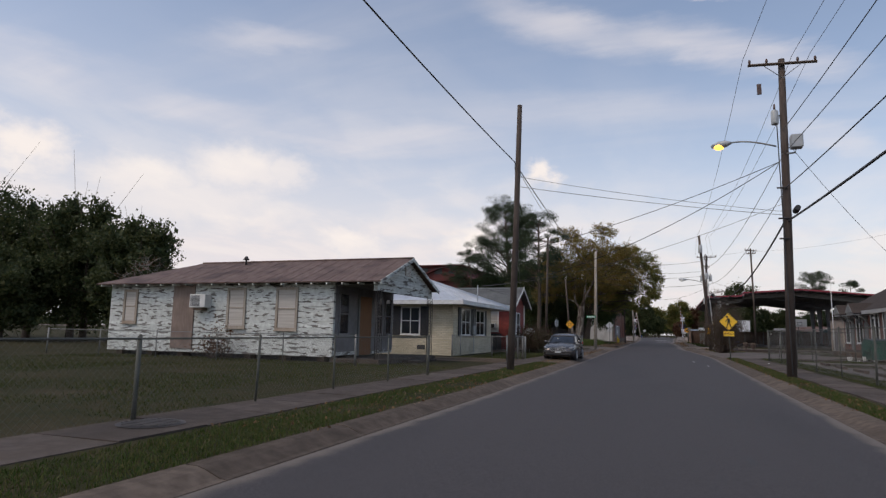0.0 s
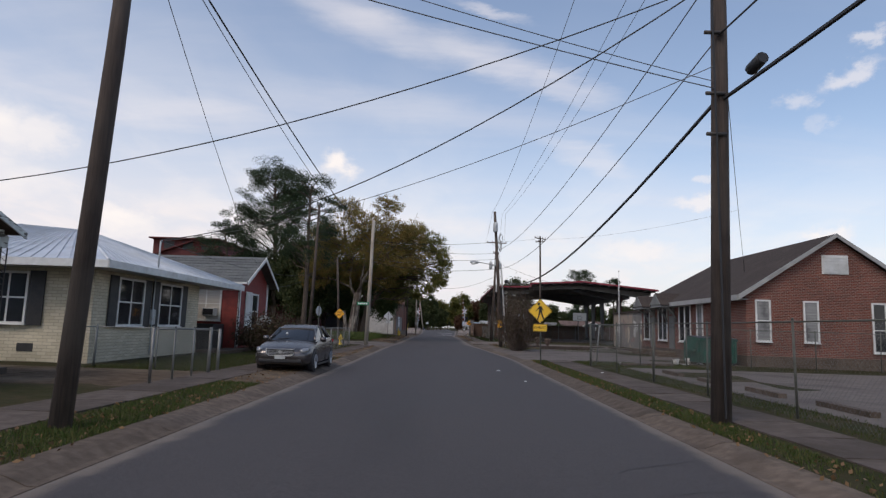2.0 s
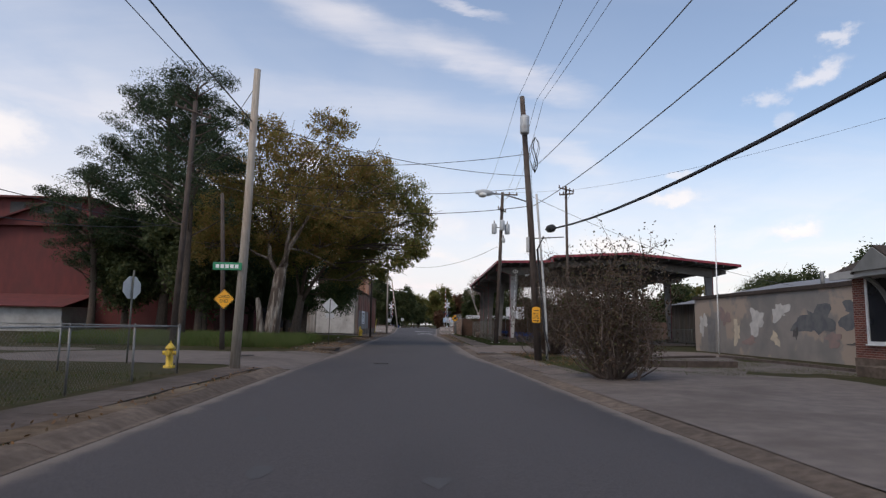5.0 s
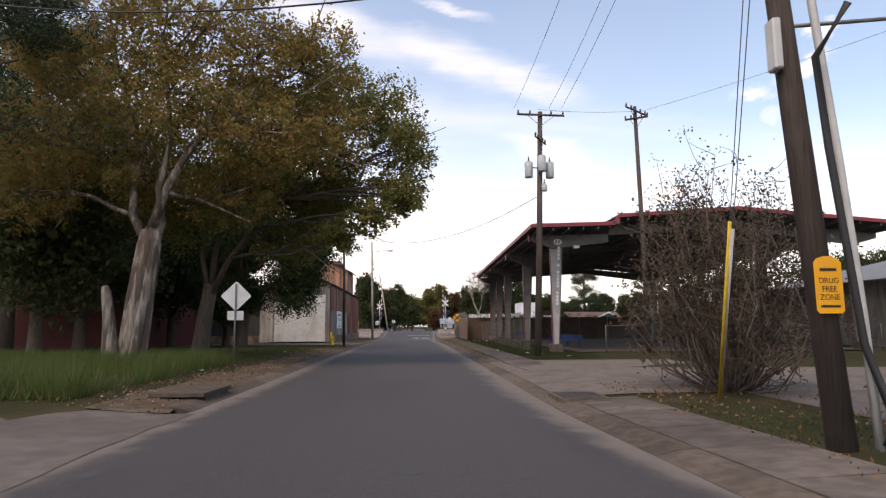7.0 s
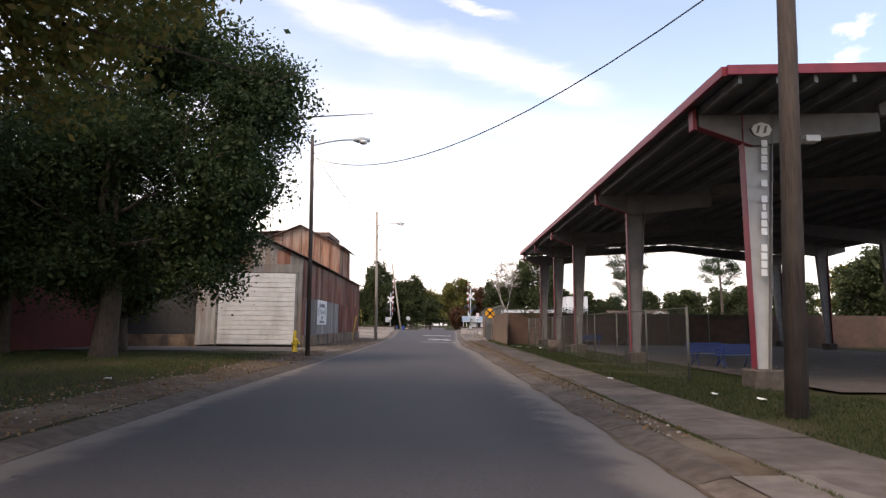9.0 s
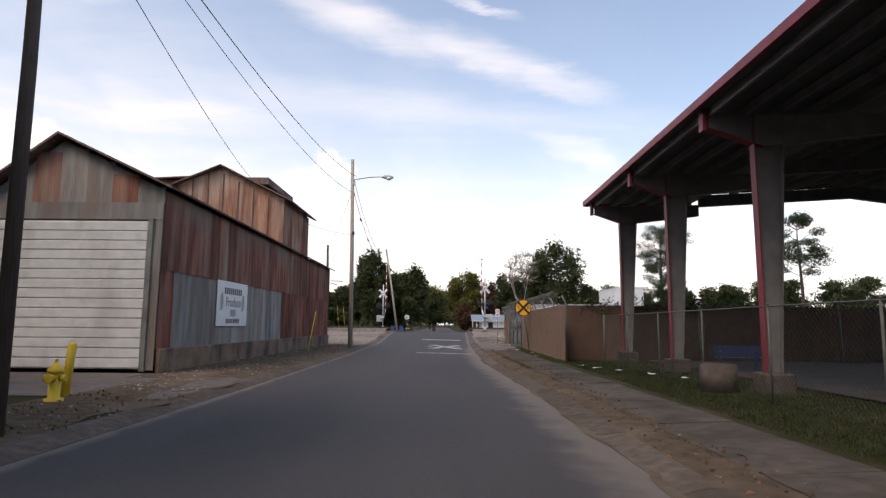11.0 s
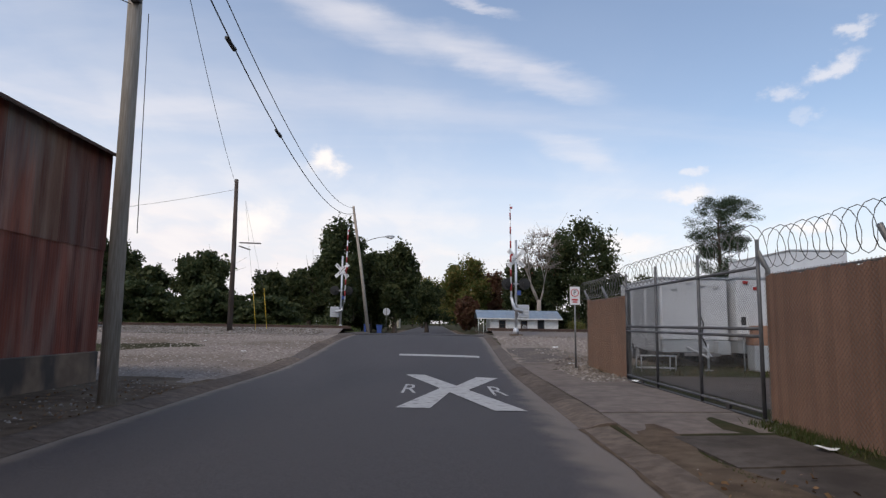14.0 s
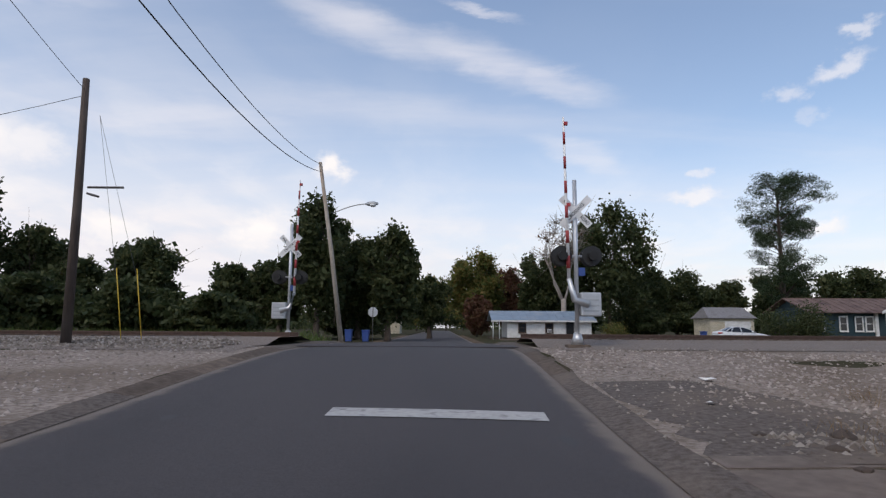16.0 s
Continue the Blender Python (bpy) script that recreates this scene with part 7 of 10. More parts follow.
def cable(a, b, sag, r, material=None, name="cable", label="thin sagging dark overhead wire", group="overhead cables", n=18):
    a, b = Vector(a), Vector(b)
    pts = [a.lerp(b, u) - Vector((0, 0, sag * 4 * u * (1 - u))) for u in np.linspace(0, 1, n)]
    return tagged(part(name, tubed(pts, r, 5), material or M["cable"]), label, "cable", group)


R_, P3, P4 = (6.0, 23.0), (5.3, 63.7), (6.45, 85.0)
thin = M["thin_cable"]
# heavy bundle along the pole line
cable((7.5, -18, 6.6), (6.12, 22.85, 5.75), 0.55, 0.036, label="thick black telephone cable between poles")
cable((6.0, 23.0, 5.7), (5.88, 63.4, 5.55), 1.35, 0.036, label="thick black telephone cable between poles")
cable((7.6, -18, 7.4), (6.05, 22.9, 6.95), 0.5, 0.018)
cable((7.7, -18, 9.0), (6.1, 22.95, 8.3), 0.6, 0.014)
cable((7.6, -18, 10.2), (6.1, 22.95, 9.2), 0.6, 0.014)
cable((6.05, 23.0, 6.9), (5.4, 63.6, 6.6), 1.0, 0.013, thin)
cable((6.05, 23.0, 8.2), (5.35, 63.6, 8.2), 0.9, 0.013, thin)
for dx in (-1.15, 0.55, 1.15):
    cable((7.5 + dx, -18, 12.2), (6.0 + dx, 22.85, 12.1), 0.5, 0.009, thin)
    cable((6.0 + dx, 22.85, 12.1), (5.25 + dx * 0.5, 63.6, 11.3), 0.8, 0.009, thin)
    cable((5.25 + dx * 0.5, 63.6, 11.3), (6.45 + dx, 84.8, 11.95), 0.4, 0.009, thin)
# lines crossing the road from the right-hand pole
cable((5.95, 22.9, 8.0), (-9.55, 25.6, 4.4), 0.55, 0.013, label="house service cable crossing the street")
cable((5.95, 22.9, 8.0), (-8.6, 32.8, 4.2), 1.0, 0.015, label="house service cable crossing the street")
cable((6.0, 22.9, 5.97), (-3.55, 20.4, 7.1), 0.08, 0.010, thin)
cable((6.0, 22.9, 6.4), (-8.6, 33.0, 4.2), 0.6, 0.008, thin, label="thin house service wire crossing the street")
cable((6.0, 22.9, 6.1), (-3.55, 20.4, 7.5), 0.12, 0.008, thin)
cable((6.05, 22.9, 9.0), (18, 47, 5.2), 0.5, 0.010, thin, label="service wire to the brick hall")
# left side
cable((-3.3, -22, 9.0), (-3.6, 20.5, 8.1), 0.6, 0.020, label="black overhead cable above the kerb")
cable((-3.6, 20.5, 8.07), (-4.5, 56.2, 7.5), 0.42, 0.020, label="black overhead cable above the kerb")
cable((-3.6, 20.5, 8.0), (-4.5, 56.2, 7.2), 0.75, 0.010, thin)
cable((-3.6, 20.5, 8.0), (-8.8, 44.0, 4.4), 0.3, 0.008, thin)
cable((-8.6, 32.8, 4.15), (-11.5, 68.5, 6.0), 0.5, 0.012)
cable((-4.5, 56.2, 7.5), (5.3, 63.6, 7.9), 0.35, 0.012)
cable((-4.5, 56.2, 8.6), (-11.4, 68.8, 9.4), 0.4, 0.012)
cable((-9.4, 48.0, 3.6), (-11.4, 68.8, 6.4), 0.5, 0.012)
cable((-11.3, 68.8, 10.2), (5.3, 63.6, 8.9), 0.7, 0.014)
cable((-11.3, 68.8, 9.4), (5.3, 63.6, 7.4), 0.8, 0.012)
cable((-11.3, 68.8, 8.8), (5.35, 63.6, 6.6), 1.0, 0.016)
cable((5.35, 63.6, 7.0), (21, 71, 4.0), 0.5, 0.010, thin)
# onward
cable((6.3, 84.9, 7.6), (-5.1, 103.1, 9.0), 1.6, 0.015, label="cable looping across the street to the lamp")
cable((12.3, 87.7, 12.9), (6.5, 84.8, 11.9), 0.1, 0.009, thin)
cable((12.3, 87.7, 12.8), (24, 60, 11.5), 0.6, 0.009, thin)
cable((-5.1, 103.1, 9.3), (-5.25, 134.3, 11.2), 0.8, 0.014)
cable((-5.1, 103.1, 9.0), (-5.25, 134.3, 10.0), 0.9, 0.010, thin)
cable((-5.1, 103.1, 8.4), (-9.0, 125.0, 8.6), 0.3, 0.010)
cable((-5.4, 134.3, 11.0), (-7.3, 175.3, 11.3), 1.9, 0.016, label="thick black cable spanning the railway")
cable((-5.4, 134.3, 10.2), (-7.2, 175.2, 10.8), 2.1, 0.020, label="thick black cable spanning the railway")
cable((-5.3, 134.3, 10.8), (-11.88, 159.0, 9.45), 0.4, 0.010)
cable((-7.5, 130.6, 7.4), (-5.4, 134.3, 7.3), 0.1, 0.010)
cable((-11.85, 159.0, 9.2), (-40, 164, 8.2), 0.9, 0.010)
cable((-5.2, 134.4, 7.2), (-4.95, 134.1, 3.0), 0, 0.008, thin)
for k, (x, y, z) in enumerate(((-6.2, 146.0, 9.35), (-6.0, 140.0, 10.05))):
    tagged(part("splice_case", tubed([(x + 0.3, y - 0.35, z - 0.75), (x + 0.3, y + 0.35, z - 0.78)], [0.05, 0.07], 7), M["cable"]), "black splice case on the cable", "cable splice")


def guy(a, b, guard, colour, label):
    g = thing("guy_wire", a, label, "guy wire", "guy wires")
    a, b = Vector(a), Vector(b)
    d = b - a
    part("strand", tubed([(0, 0, 0), d], 0.008, 4), M["thin_cable"], g)
    if guard:
        part("guard", tubed([d * 0.005, d.normalized() * guard], 0.03, 6), colour, g, "plastic guy guard")


for x, y, col, up in ((6.5, 68.3, M["hydrant_yellow"], 8.5), (6.62, 68.5, M["pvc"], 7.6)):
    guy((x, y, 0.1), (5.32, 63.8, up), 3.6, col, "slanting guy wire in a plastic guard beside the bush")
stk = thing("marker_stake", (-6.75, 128.6, 0.1), "leaning yellow plastic marker against the mill", "marker")
part("stake", tubed([(0, 0, 0), (0.15, 0.9, 2.1)], 0.035, 6), M["hydrant_yellow"], stk)
for x, y, col in ((-10.6, 160.2, M["hydrant_yellow"]), (-10.0, 160.4, M["hydrant_yellow"])):
    st = thing("guy_guard", (x, y, land(x, y)), "thin yellow guy guard beside the signal pole", "guy guard", "guy guards")
    part("guard", tubed([(0, 0, 0), (-0.25, -0.2, 2.6)], 0.016, 6), col, st)
cable((-10.85, 160.0, 3.2), (-11.25, 159.0, 8.5), 0, 0.006, thin)
cable((-10.25, 160.2, 3.2), (-11.25, 159.0, 8.5), 0, 0.006, thin)


# ---- signs ----
def face(turn):
    """The pose of a sign face that looks along -y, turned about the post."""
    return Matrix.Rotation(radians(turn), 4, "Z") @ Matrix.Rotation(radians(90), 4, "X")


def plate(pts, thick=0.006):
    return poly(bmesh.new(), [(x, y, 0) for x, y in pts], thick)


def round_pts(r, n=28):
    return [(r * math.cos(a), r * math.sin(a)) for a in np.linspace(0, 2 * math.pi, n + 1)[:-1]]


def diamond(half, cut=0.05):
    c = cut * half
    return [(half - c, -c), (half - c, c), (c, half - c), (-c, half - c), (-half + c, c), (-half + c, -c), (-c, -half + c), (c, -half + c)]


def rect(w, h, r=0.02):
    return [(-w / 2 + r, -h / 2), (w / 2 - r, -h / 2), (w / 2, -h / 2 + r), (w / 2, h / 2 - r), (w / 2 - r, h / 2), (-w / 2 + r, h / 2), (-w / 2, h / 2 - r), (-w / 2, -h / 2 + r)]


def put(ob, m):
    ob.matrix_basis = m
    return ob


def rim(outer, inner):
    """A flat border between two outlines of equal count."""
    bm = bmesh.new()
    a = [bm.verts.new((x, y, 0)) for x, y in outer]
    b = [bm.verts.new((x, y, 0)) for x, y in inner]
    for i in range(len(a)):
        j = (i + 1) % len(a)
        bm.faces.new((a[i], a[j], b[j], b[i]))
    return bm


def walker(parent, m):
    """The striding pictogram of the crossing sign, in plain shapes."""
    bm = bmesh.new()
    bm.faces.new([bm.verts.new((-0.07 + x, 0.30 + y, 0)) for x, y in round_pts(0.062, 14)])
    for pts in ([(-0.06, 0.215), (0.06, 0.21), (0.075, -0.04), (-0.055, -0.04)], [(-0.045, 0.2), (-0.155, 0.06), (-0.205, 0.02), (-0.185, -0.01), (-0.12, 0.04), (-0.03, 0.12)], [(0.05, 0.2), (0.11, 0.09), (0.16, 0.02), (0.135, 0.0), (0.075, 0.07), (0.03, 0.14)], [(-0.055, -0.03), (0.02, -0.03), (-0.05, -0.24), (-0.1, -0.39), (-0.155, -0.39), (-0.1, -0.22)], [(0.0, -0.03), (0.075, -0.03), (0.125, -0.21), (0.2, -0.37), (0.145, -0.385), (0.06, -0.21)]):
        bm.faces.new([bm.verts.new((x, y, 0)) for x, y in pts])
    for f in bm.faces:
        f.normal_update()
        if f.normal.z < 0:
            f.normal_flip()
    put(part("pictogram", bm, M["sign_black"], parent), m)


def crossing_sign():
    s = thing("crossing_sign", (5.3, 39.3, 0.1), "yellow diamond pedestrian sign with a plaque below", "road sign", turn=6)
    part("post", tubed([(0.05, 0.04, -0.1), (0.0, 0.03, 2.75)], 0.03, 6), M["post_green"], s)
    f = Matrix.Translation((0, 0, 2.28)) @ face(0)
    put(part("sign_face", plate(diamond(0.54)), M["yellow_sign"], s), f)
    put(part("border", rim(diamond(0.515), diamond(0.495)), M["sign_black"], s), f @ Matrix.Translation((0, 0, 0.003)))
    walker(s, f @ Matrix.Translation((0, 0, 0.004)))
    g = Matrix.Translation((0, 0, 1.55)) @ face(0)
    pq = put(part("plaque", plate(rect(0.62, 0.32)), M["yellow_sign"], s, "yellow plaque reading AHEAD"), g)
    put(part("border", rim(rect(0.60, 0.30), rect(0.575, 0.275)), M["sign_black"], s), g @ Matrix.Translation((0, 0, 0.003)))
    letters("AHEAD", 0.185, M["sign_black"], s, g @ Matrix.Translation((0, 0, 0.003)), "plaque_word", 0.001, 0.9)
    for z in (2.6, 1.95, 1.65):
        part("bolt", tubed([(0, -0.004, z), (0, -0.012, z)], 0.012, 6), M["galvanised"], s)


crossing_sign()


def dead_end():
    f = Matrix.Translation((0, -0.2, 2.35)) @ face(8)
    put(part("sign_face", plate(diamond(0.47)), M["orange_sign"], pd, "orange-yellow diamond sign"), f)
    put(part("border", rim(diamond(0.45), diamond(0.43)), M["sign_black"], pd), f @ Matrix.Translation((0, 0, 0.003)))
    letters("DEAD", 0.21, M["sign_black"], pd, f @ Matrix.Translation((0, 0.11, 0.003)), "sign_word", 0.001, 0.9)
    letters("END", 0.21, M["sign_black"], pd, f @ Matrix.Translation((0, -0.1, 0.003)), "sign_word", 0.001, 0.9)


dead_end()


def sign_back(x, y, shape, z, label, turn=0, plaque=None, hgt=2.9):
    s = thing("road_sign", (x, y, land(x, y)), label, "road sign", "signs seen from behind", turn=turn)
    part("post", tubed([(0, -0.03, -0.1), (0, -0.03, hgt)], 0.03, 6), M["post_green"], s)
    put(part("sign_plate", plate(shape), M["sign_back"], s), Matrix.Translation((0, 0, z)) @ face(0))
    if plaque:
        put(part("plaque", plate(rect(*plaque[:2])), M["sign_back"], s), Matrix.Translation((0, 0, plaque[2])) @ face(0))


sign_back(-5.1, 76.3, diamond(0.48), 2.42, "bare aluminium back of a diamond road sign", 4, (0.50, 0.29, 1.80), 2.8)
sign_back(-8.4, 57.6, [(0.38 * math.cos(a), 0.38 * math.sin(a)) for a in np.linspace(0.39, 0.39 + 2 * math.pi, 9)[:-1]], 2.35, "bare back of an octagonal stop sign", 70)

rr = thing("railway_sign", (5.05, 129.1, 0.1), "round yellow railway crossing warning sign", "road sign", turn=4)
part("post", tubed([(0.33, 0.03, -0.1), (0.0, 0.03, 2.85)], 0.03, 6), M["post_green"], rr)
f = Matrix.Translation((0, 0, 2.42)) @ face(0)
put(part("sign_face", plate(round_pts(0.455)), M["orange_sign"], rr), f)
put(part("border", rim(round_pts(0.455), round_pts(0.425)), M["sign_black"], rr), f @ Matrix.Translation((0, 0, 0.003)))
bm = bmesh.new()
for s in (1, -1):
    c, w = 0.30, 0.045
    bm.faces.new([bm.verts.new((x, y, 0)) for x, y in ((-c - w, s * (-c + w)), (-c + w, s * (-c - w)), (c + w, s * (c - w)), (c - w, s * (c + w)))])
for fa in bm.faces:
    fa.normal_update()
    if fa.normal.z < 0:
        fa.normal_flip()
put(part("cross", bm, M["sign_black"], rr), f @ Matrix.Translation((0, 0, 0.004)))
for x in (-0.27, 0.27):
    letters("R", 0.22, M["sign_black"], rr, f @ Matrix.Translation((x, 0, 0.003)), "sign_letter", 0.001)

npk = thing("no_parking_sign", (4.85, 144.0, land(4.85, 144)), "white and red no-parking sign on a steel post", "road sign")
part("post", tubed([(0.02, 0.03, -0.1), (0.0, 0.03, 2.75)], 0.03, 6), M["galvanised"], npk)
f = Matrix.Translation((0, 0, 2.4)) @ face(0)
put(part("sign_face", plate(rect(0.34, 0.6)), M["sign_white"], npk), f)
put(part("ring", rim([(x, y + 0.1) for x, y in round_pts(0.135)], [(x, y + 0.1) for x, y in round_pts(0.11)]), M["sign_red"], npk), f @ Matrix.Translation((0, 0, 0.003)))
letters("P", 0.2, M["sign_black"], npk, f @ Matrix.Translation((0, 0.1, 0.003)), "sign_letter", 0.001)
bm = bmesh.new()
box(bm, -0.1, 0.1, -0.16, -0.11, 0, 0.001), box(bm, -0.08, 0.08, -0.23, -0.19, 0, 0.001)
put(part("text_bars", bm, M["sign_red"], npk), f @ Matrix.Translation((0, 0, 0.003)))

f = Matrix.Translation((-0.14, -0.20, 1.86)) @ face(5) @ Matrix.Scale(0.87, 4)
outl = rect(0.40, 0.72, 0.04)[:4] + [(0.12 * math.cos(a) * 1.65, 0.30 + 0.1 * math.sin(a)) for a in np.linspace(0.2, 2.94, 6)] + rect(0.40, 0.72, 0.04)[6:]
ds = put(part("warning_plate", plate(outl), M["orange_sign"], p3, "orange rounded notice plate on the pole"), f)
for k, wd in enumerate(("DRUG", "FREE", "ZONE")):
    letters(wd, 0.105, M["sign_black"], p3, f @ Matrix.Translation((0, 0.07 - k * 0.11, 0.003)), "notice_word", 0.001, 1.0)
bm = bmesh.new()
box(bm, -0.12, 0.12, 0.2, 0.235, 0, 0.001), box(bm, -0.14, 0.14, -0.28, -0.25, 0, 0.001)
put(part("text_bars", bm, M["sign_black"], p3), f @ Matrix.Translation((0, 0, 0.003)))
wn = thing("notice", (7.42, 38.0, 1.6), "small white notice wired to the fence", "sign", "fence notices")
part("board", boxed(-0.006, 0.006, -0.06, 0.06, 0, 0.13), M["sign_white"], wn)
wn = thing("notice", (16.3, 53.2, 1.2), "white notice on the entrance door", "sign")
part("board", boxed(-0.05, -0.04, -0.12, 0.12, 0.4, 0.6), M["sign_white"], wn)


# ---- railway ----
def railway():
    rl = thing("railway_track", (0, 0, 0), "single railway track on dark ballast across the road", "railway")
    yc = 163.7
    bm = bmesh.new()
    for x0, x1 in ((-260, left_edge(yc) - 0.7), (right_edge(yc) + 0.6, 260)):
        n = int(abs(x1 - x0) / 4)
        prof = [(-3.4, 0.02), (-1.7, 0.26), (1.7, 0.26), (3.4, 0.02)]
        prev = None
        for k in range(n + 1):
            x = x0 + (x1 - x0) * k / n
            ring = [bm.verts.new((x, yc + d, rise(yc) + 0.08 + h + 0.05 * noise.noise(Vector((x, d, 2))))) for d, h in prof]
            if prev:
                for i in range(3):
                    bm.faces.new((prev[i], ring[i], ring[i + 1], prev[i + 1]))
            prev = ring
    for f in bm.faces:
        f.normal_update()
        if f.normal.z < 0:
            f.normal_flip()
    part("ballast", bm, M["ballast"], rl, "dark crushed ballast bed")
    for d in (-0.72, 0.72):
        z = rise(yc) + 0.36
        for x0, x1 in ((-260, left_edge(yc) - 0.6), (right_edge(yc) + 0.5, 260)):
            bm = bmesh.new()
            box(bm, x0, x1, yc + d - 0.035, yc + d + 0.035, z + 0.1, z + 0.15), box(bm, x0, x1, yc + d - 0.01, yc + d + 0.01, z, z + 0.1), box(bm, x0, x1, yc + d - 0.07, yc + d + 0.07, z - 0.02, z)
            part("rail", bm, M["rail"], rl)
    me = bpy.data.meshes.new("sleeper")
    b = bmesh.new()
    box(b, -0.12, 0.12, -1.3, 1.3, 0, 0.16)
    b.to_mesh(me), b.free()
    for k in range(130):
        for s in (-1, 1):
            x = (left_edge(yc) - 2.6 - k * 0.55) if s < 0 else (right_edge(yc) + 2.6 + k * 0.55)
            shared("sleeper", me, M["old_wood"], rl, pose(x, yc, rise(yc) + 0.22, 0, 0, random.uniform(-2, 2)))
    part("crossing_panel", boxed(left_edge(yc) - 0.6, right_edge(yc) + 0.5, yc - 1.4, yc + 1.4, rise(yc) - 0.1, rise(yc) + 0.035), M["asphalt"], rl)


railway()


def crossing_gate(x, y, side, name="crossing_gate", size=1.0):
    """A flashing-light mast with crossbuck and raised barrier; side: where its barrier stands."""
    g = thing(name, (x, y, land(x, y)), "railway signal mast with crossbuck, lamps and raised striped barrier", "railway signal", "railway signals")
    g.scale = (size, size, size)
    al = M["aluminium"]
    part("foundation", boxed(-0.32, 0.32, -0.32, 0.32, -0.1, 0.12, 0.02), M["kerb"], g)
    part("base", tubed([(0, 0, 0.1), (0, 0, 0.45)], [0.2, 0.11], 10), al, g)
    part("mast", tubed([(0, 0, 0.1), (0, 0, 5.1)], 0.065, 10), al, g)
    cb = part("crossbuck", boxed(-0.61, 0.61, -0.1, -0.085, -0.11, 0.11), M["sign_white"], g, "white crossbuck blades")
    cb.matrix_basis = Matrix.Translation((0, 0, 4.1)) @ Matrix.Rotation(radians(45), 4, "Y")
    c2 = part("crossbuck_blade", boxed(-0.61, 0.61, -0.115, -0.10, -0.11, 0.11), M["sign_white"], g)
    c2.matrix_basis = Matrix.Translation((0, 0, 4.1)) @ Matrix.Rotation(radians(-45), 4, "Y")
    for tx, rot in (("RAIL", 45), ("ROAD", 45)):
        off = -0.38 if tx == "RAIL" else 0.38
        letters(tx, 0.15, M["sign_black"], g, Matrix.Translation((0, -0.12, 4.1)) @ Matrix.Rotation(radians(rot), 4, "Y") @ Matrix.Translation((off, 0.003, 0)) @ Matrix.Rotation(radians(90), 4, "X"), "blade_word", 0.001, 0.8)
    letters("CROSSING", 0.15, M["sign_black"], g, Matrix.Translation((0, -0.12, 4.1)) @ Matrix.Rotation(radians(-45), 4, "Y") @ Matrix.Rotation(radians(90), 4, "X"), "blade_word", 0.001, 0.95)
    bar = part("lamp_bar", tubed([(-0.55, 0, 2.75), (0.55, 0, 2.75)], 0.035, 7), al, g)
    for s in (-0.45, 0.45):
        for dy in (-0.16, 0.16):
            disk = part("lamp_disc", tubed([(s, dy, 2.75), (s, dy * 1.12, 2.75)], 0.3, 20), M["sign_black"], bar, "round black lamp background")
            part("hood", tubed([(s, dy * 1.1, 2.75), (s, dy * 2.6, 2.73)], [0.13, 0.14], 12), M["sign_black"], disk)
            part("lens", tubed([(s, dy * 2.0, 2.75), (s, dy * 2.1, 2.75)], 0.11, 12), M["tail_red"], disk)
    lo, hi = sorted((side * 0.08, side * 0.68))
    m = part("mechanism", boxed(lo, hi, -0.25, 0.2, 0.95, 1.65, 0.03), al, g, "grey barrier motor box")
    for k in range(3):
        part("louvre", boxed(min(side * 0.15, side * 0.6), max(side * 0.15, side * 0.6), -0.265, -0.25, 1.08 + k * 0.16, 1.13 + k * 0.16), M["steel_grey"], m)
    part("counterweight_arm", tubed([(side * 0.3, -0.3, 1.3), (-side * 0.12, -0.3, 1.42), (-side * 0.28, -0.3, 2.05)], [0.11, 0.10, 0.07], 8), al, m)
    pts0 = [(-side * 0.28, -0.3, 1.95), (-side * 0.36, -0.3, 7.0)]
    b = part("barrier", tubed([pts0[0], Vector(pts0[0]).lerp(Vector(pts0[1]), 0.5), pts0[1]], [0.055, 0.045, 0.03], 6), M["sign_white"], g, "raised red and white striped barrier")
    for k in range(6):
        u0, u1 = 0.08 + k * 0.15, 0.155 + k * 0.15
        p, q = Vector(pts0[0]).lerp(Vector(pts0[1]), u0), Vector(pts0[0]).lerp(Vector(pts0[1]), u1)
        part("stripe", tubed([p, q], 0.06 - 0.004 * k, 6), M["barrier_red"], b)
    for u in (0.45, 0.95):
        p = Vector(pts0[0]).lerp(Vector(pts0[1]), u)
        part("barrier_lamp", boxed(p.x, p.x + 0.12, p.y - 0.05, p.y + 0.05, p.z, p.z + 0.1), M["tail_red"], b)
    part("number_plate", boxed(0.05, 0.25, -0.1, -0.085, 2.15, 2.4), M["sign_blue"], g, "small blue notice plate")
    return g


crossing_gate(4.82, 159.8, 1, size=1.12)
crossing_gate(-6.7, 167.0, -1, size=1.05)

cab = thing("signal_cabinet", (-23.0, 159.5, land(-23, 159.5)), "large grey metal railway signal cabinet", "cabinet")
part("body", boxed(-1.4, 1.4, -1.1, 1.1, 0.15, 2.7, 0.03), M["steel_grey"], cab)
part("roof", boxed(-1.55, 1.55, -1.25, 1.25, 2.7, 2.85, 0.03), M["steel_grey"], cab)
part("plinth", boxed(-1.4, 1.4, -1.1, 1.1, -0.1, 0.15), M["kerb"], cab)
part("door", boxed(1.4, 1.43, -0.6, 0.6, 0.3, 2.5, 0.01), M["steel_grey"], cab)
part("notice", boxed(1.43, 1.44, -0.3, 0.1, 1.6, 2.1), M["sign_white"], cab)
part("meter", boxed(1.4, 1.6, 0.75, 1.05, 1.2, 1.7), M["galvanised"], cab)
bn = thing("storage_bin", (-20.9, 153.6, land(-20.9, 153.6)), "low black plastic bin on the gravel", "bin")
part("body", boxed(-0.5, 0.5, -0.4, 0.4, 0, 0.62, 0.05), M["black_plastic"], bn)
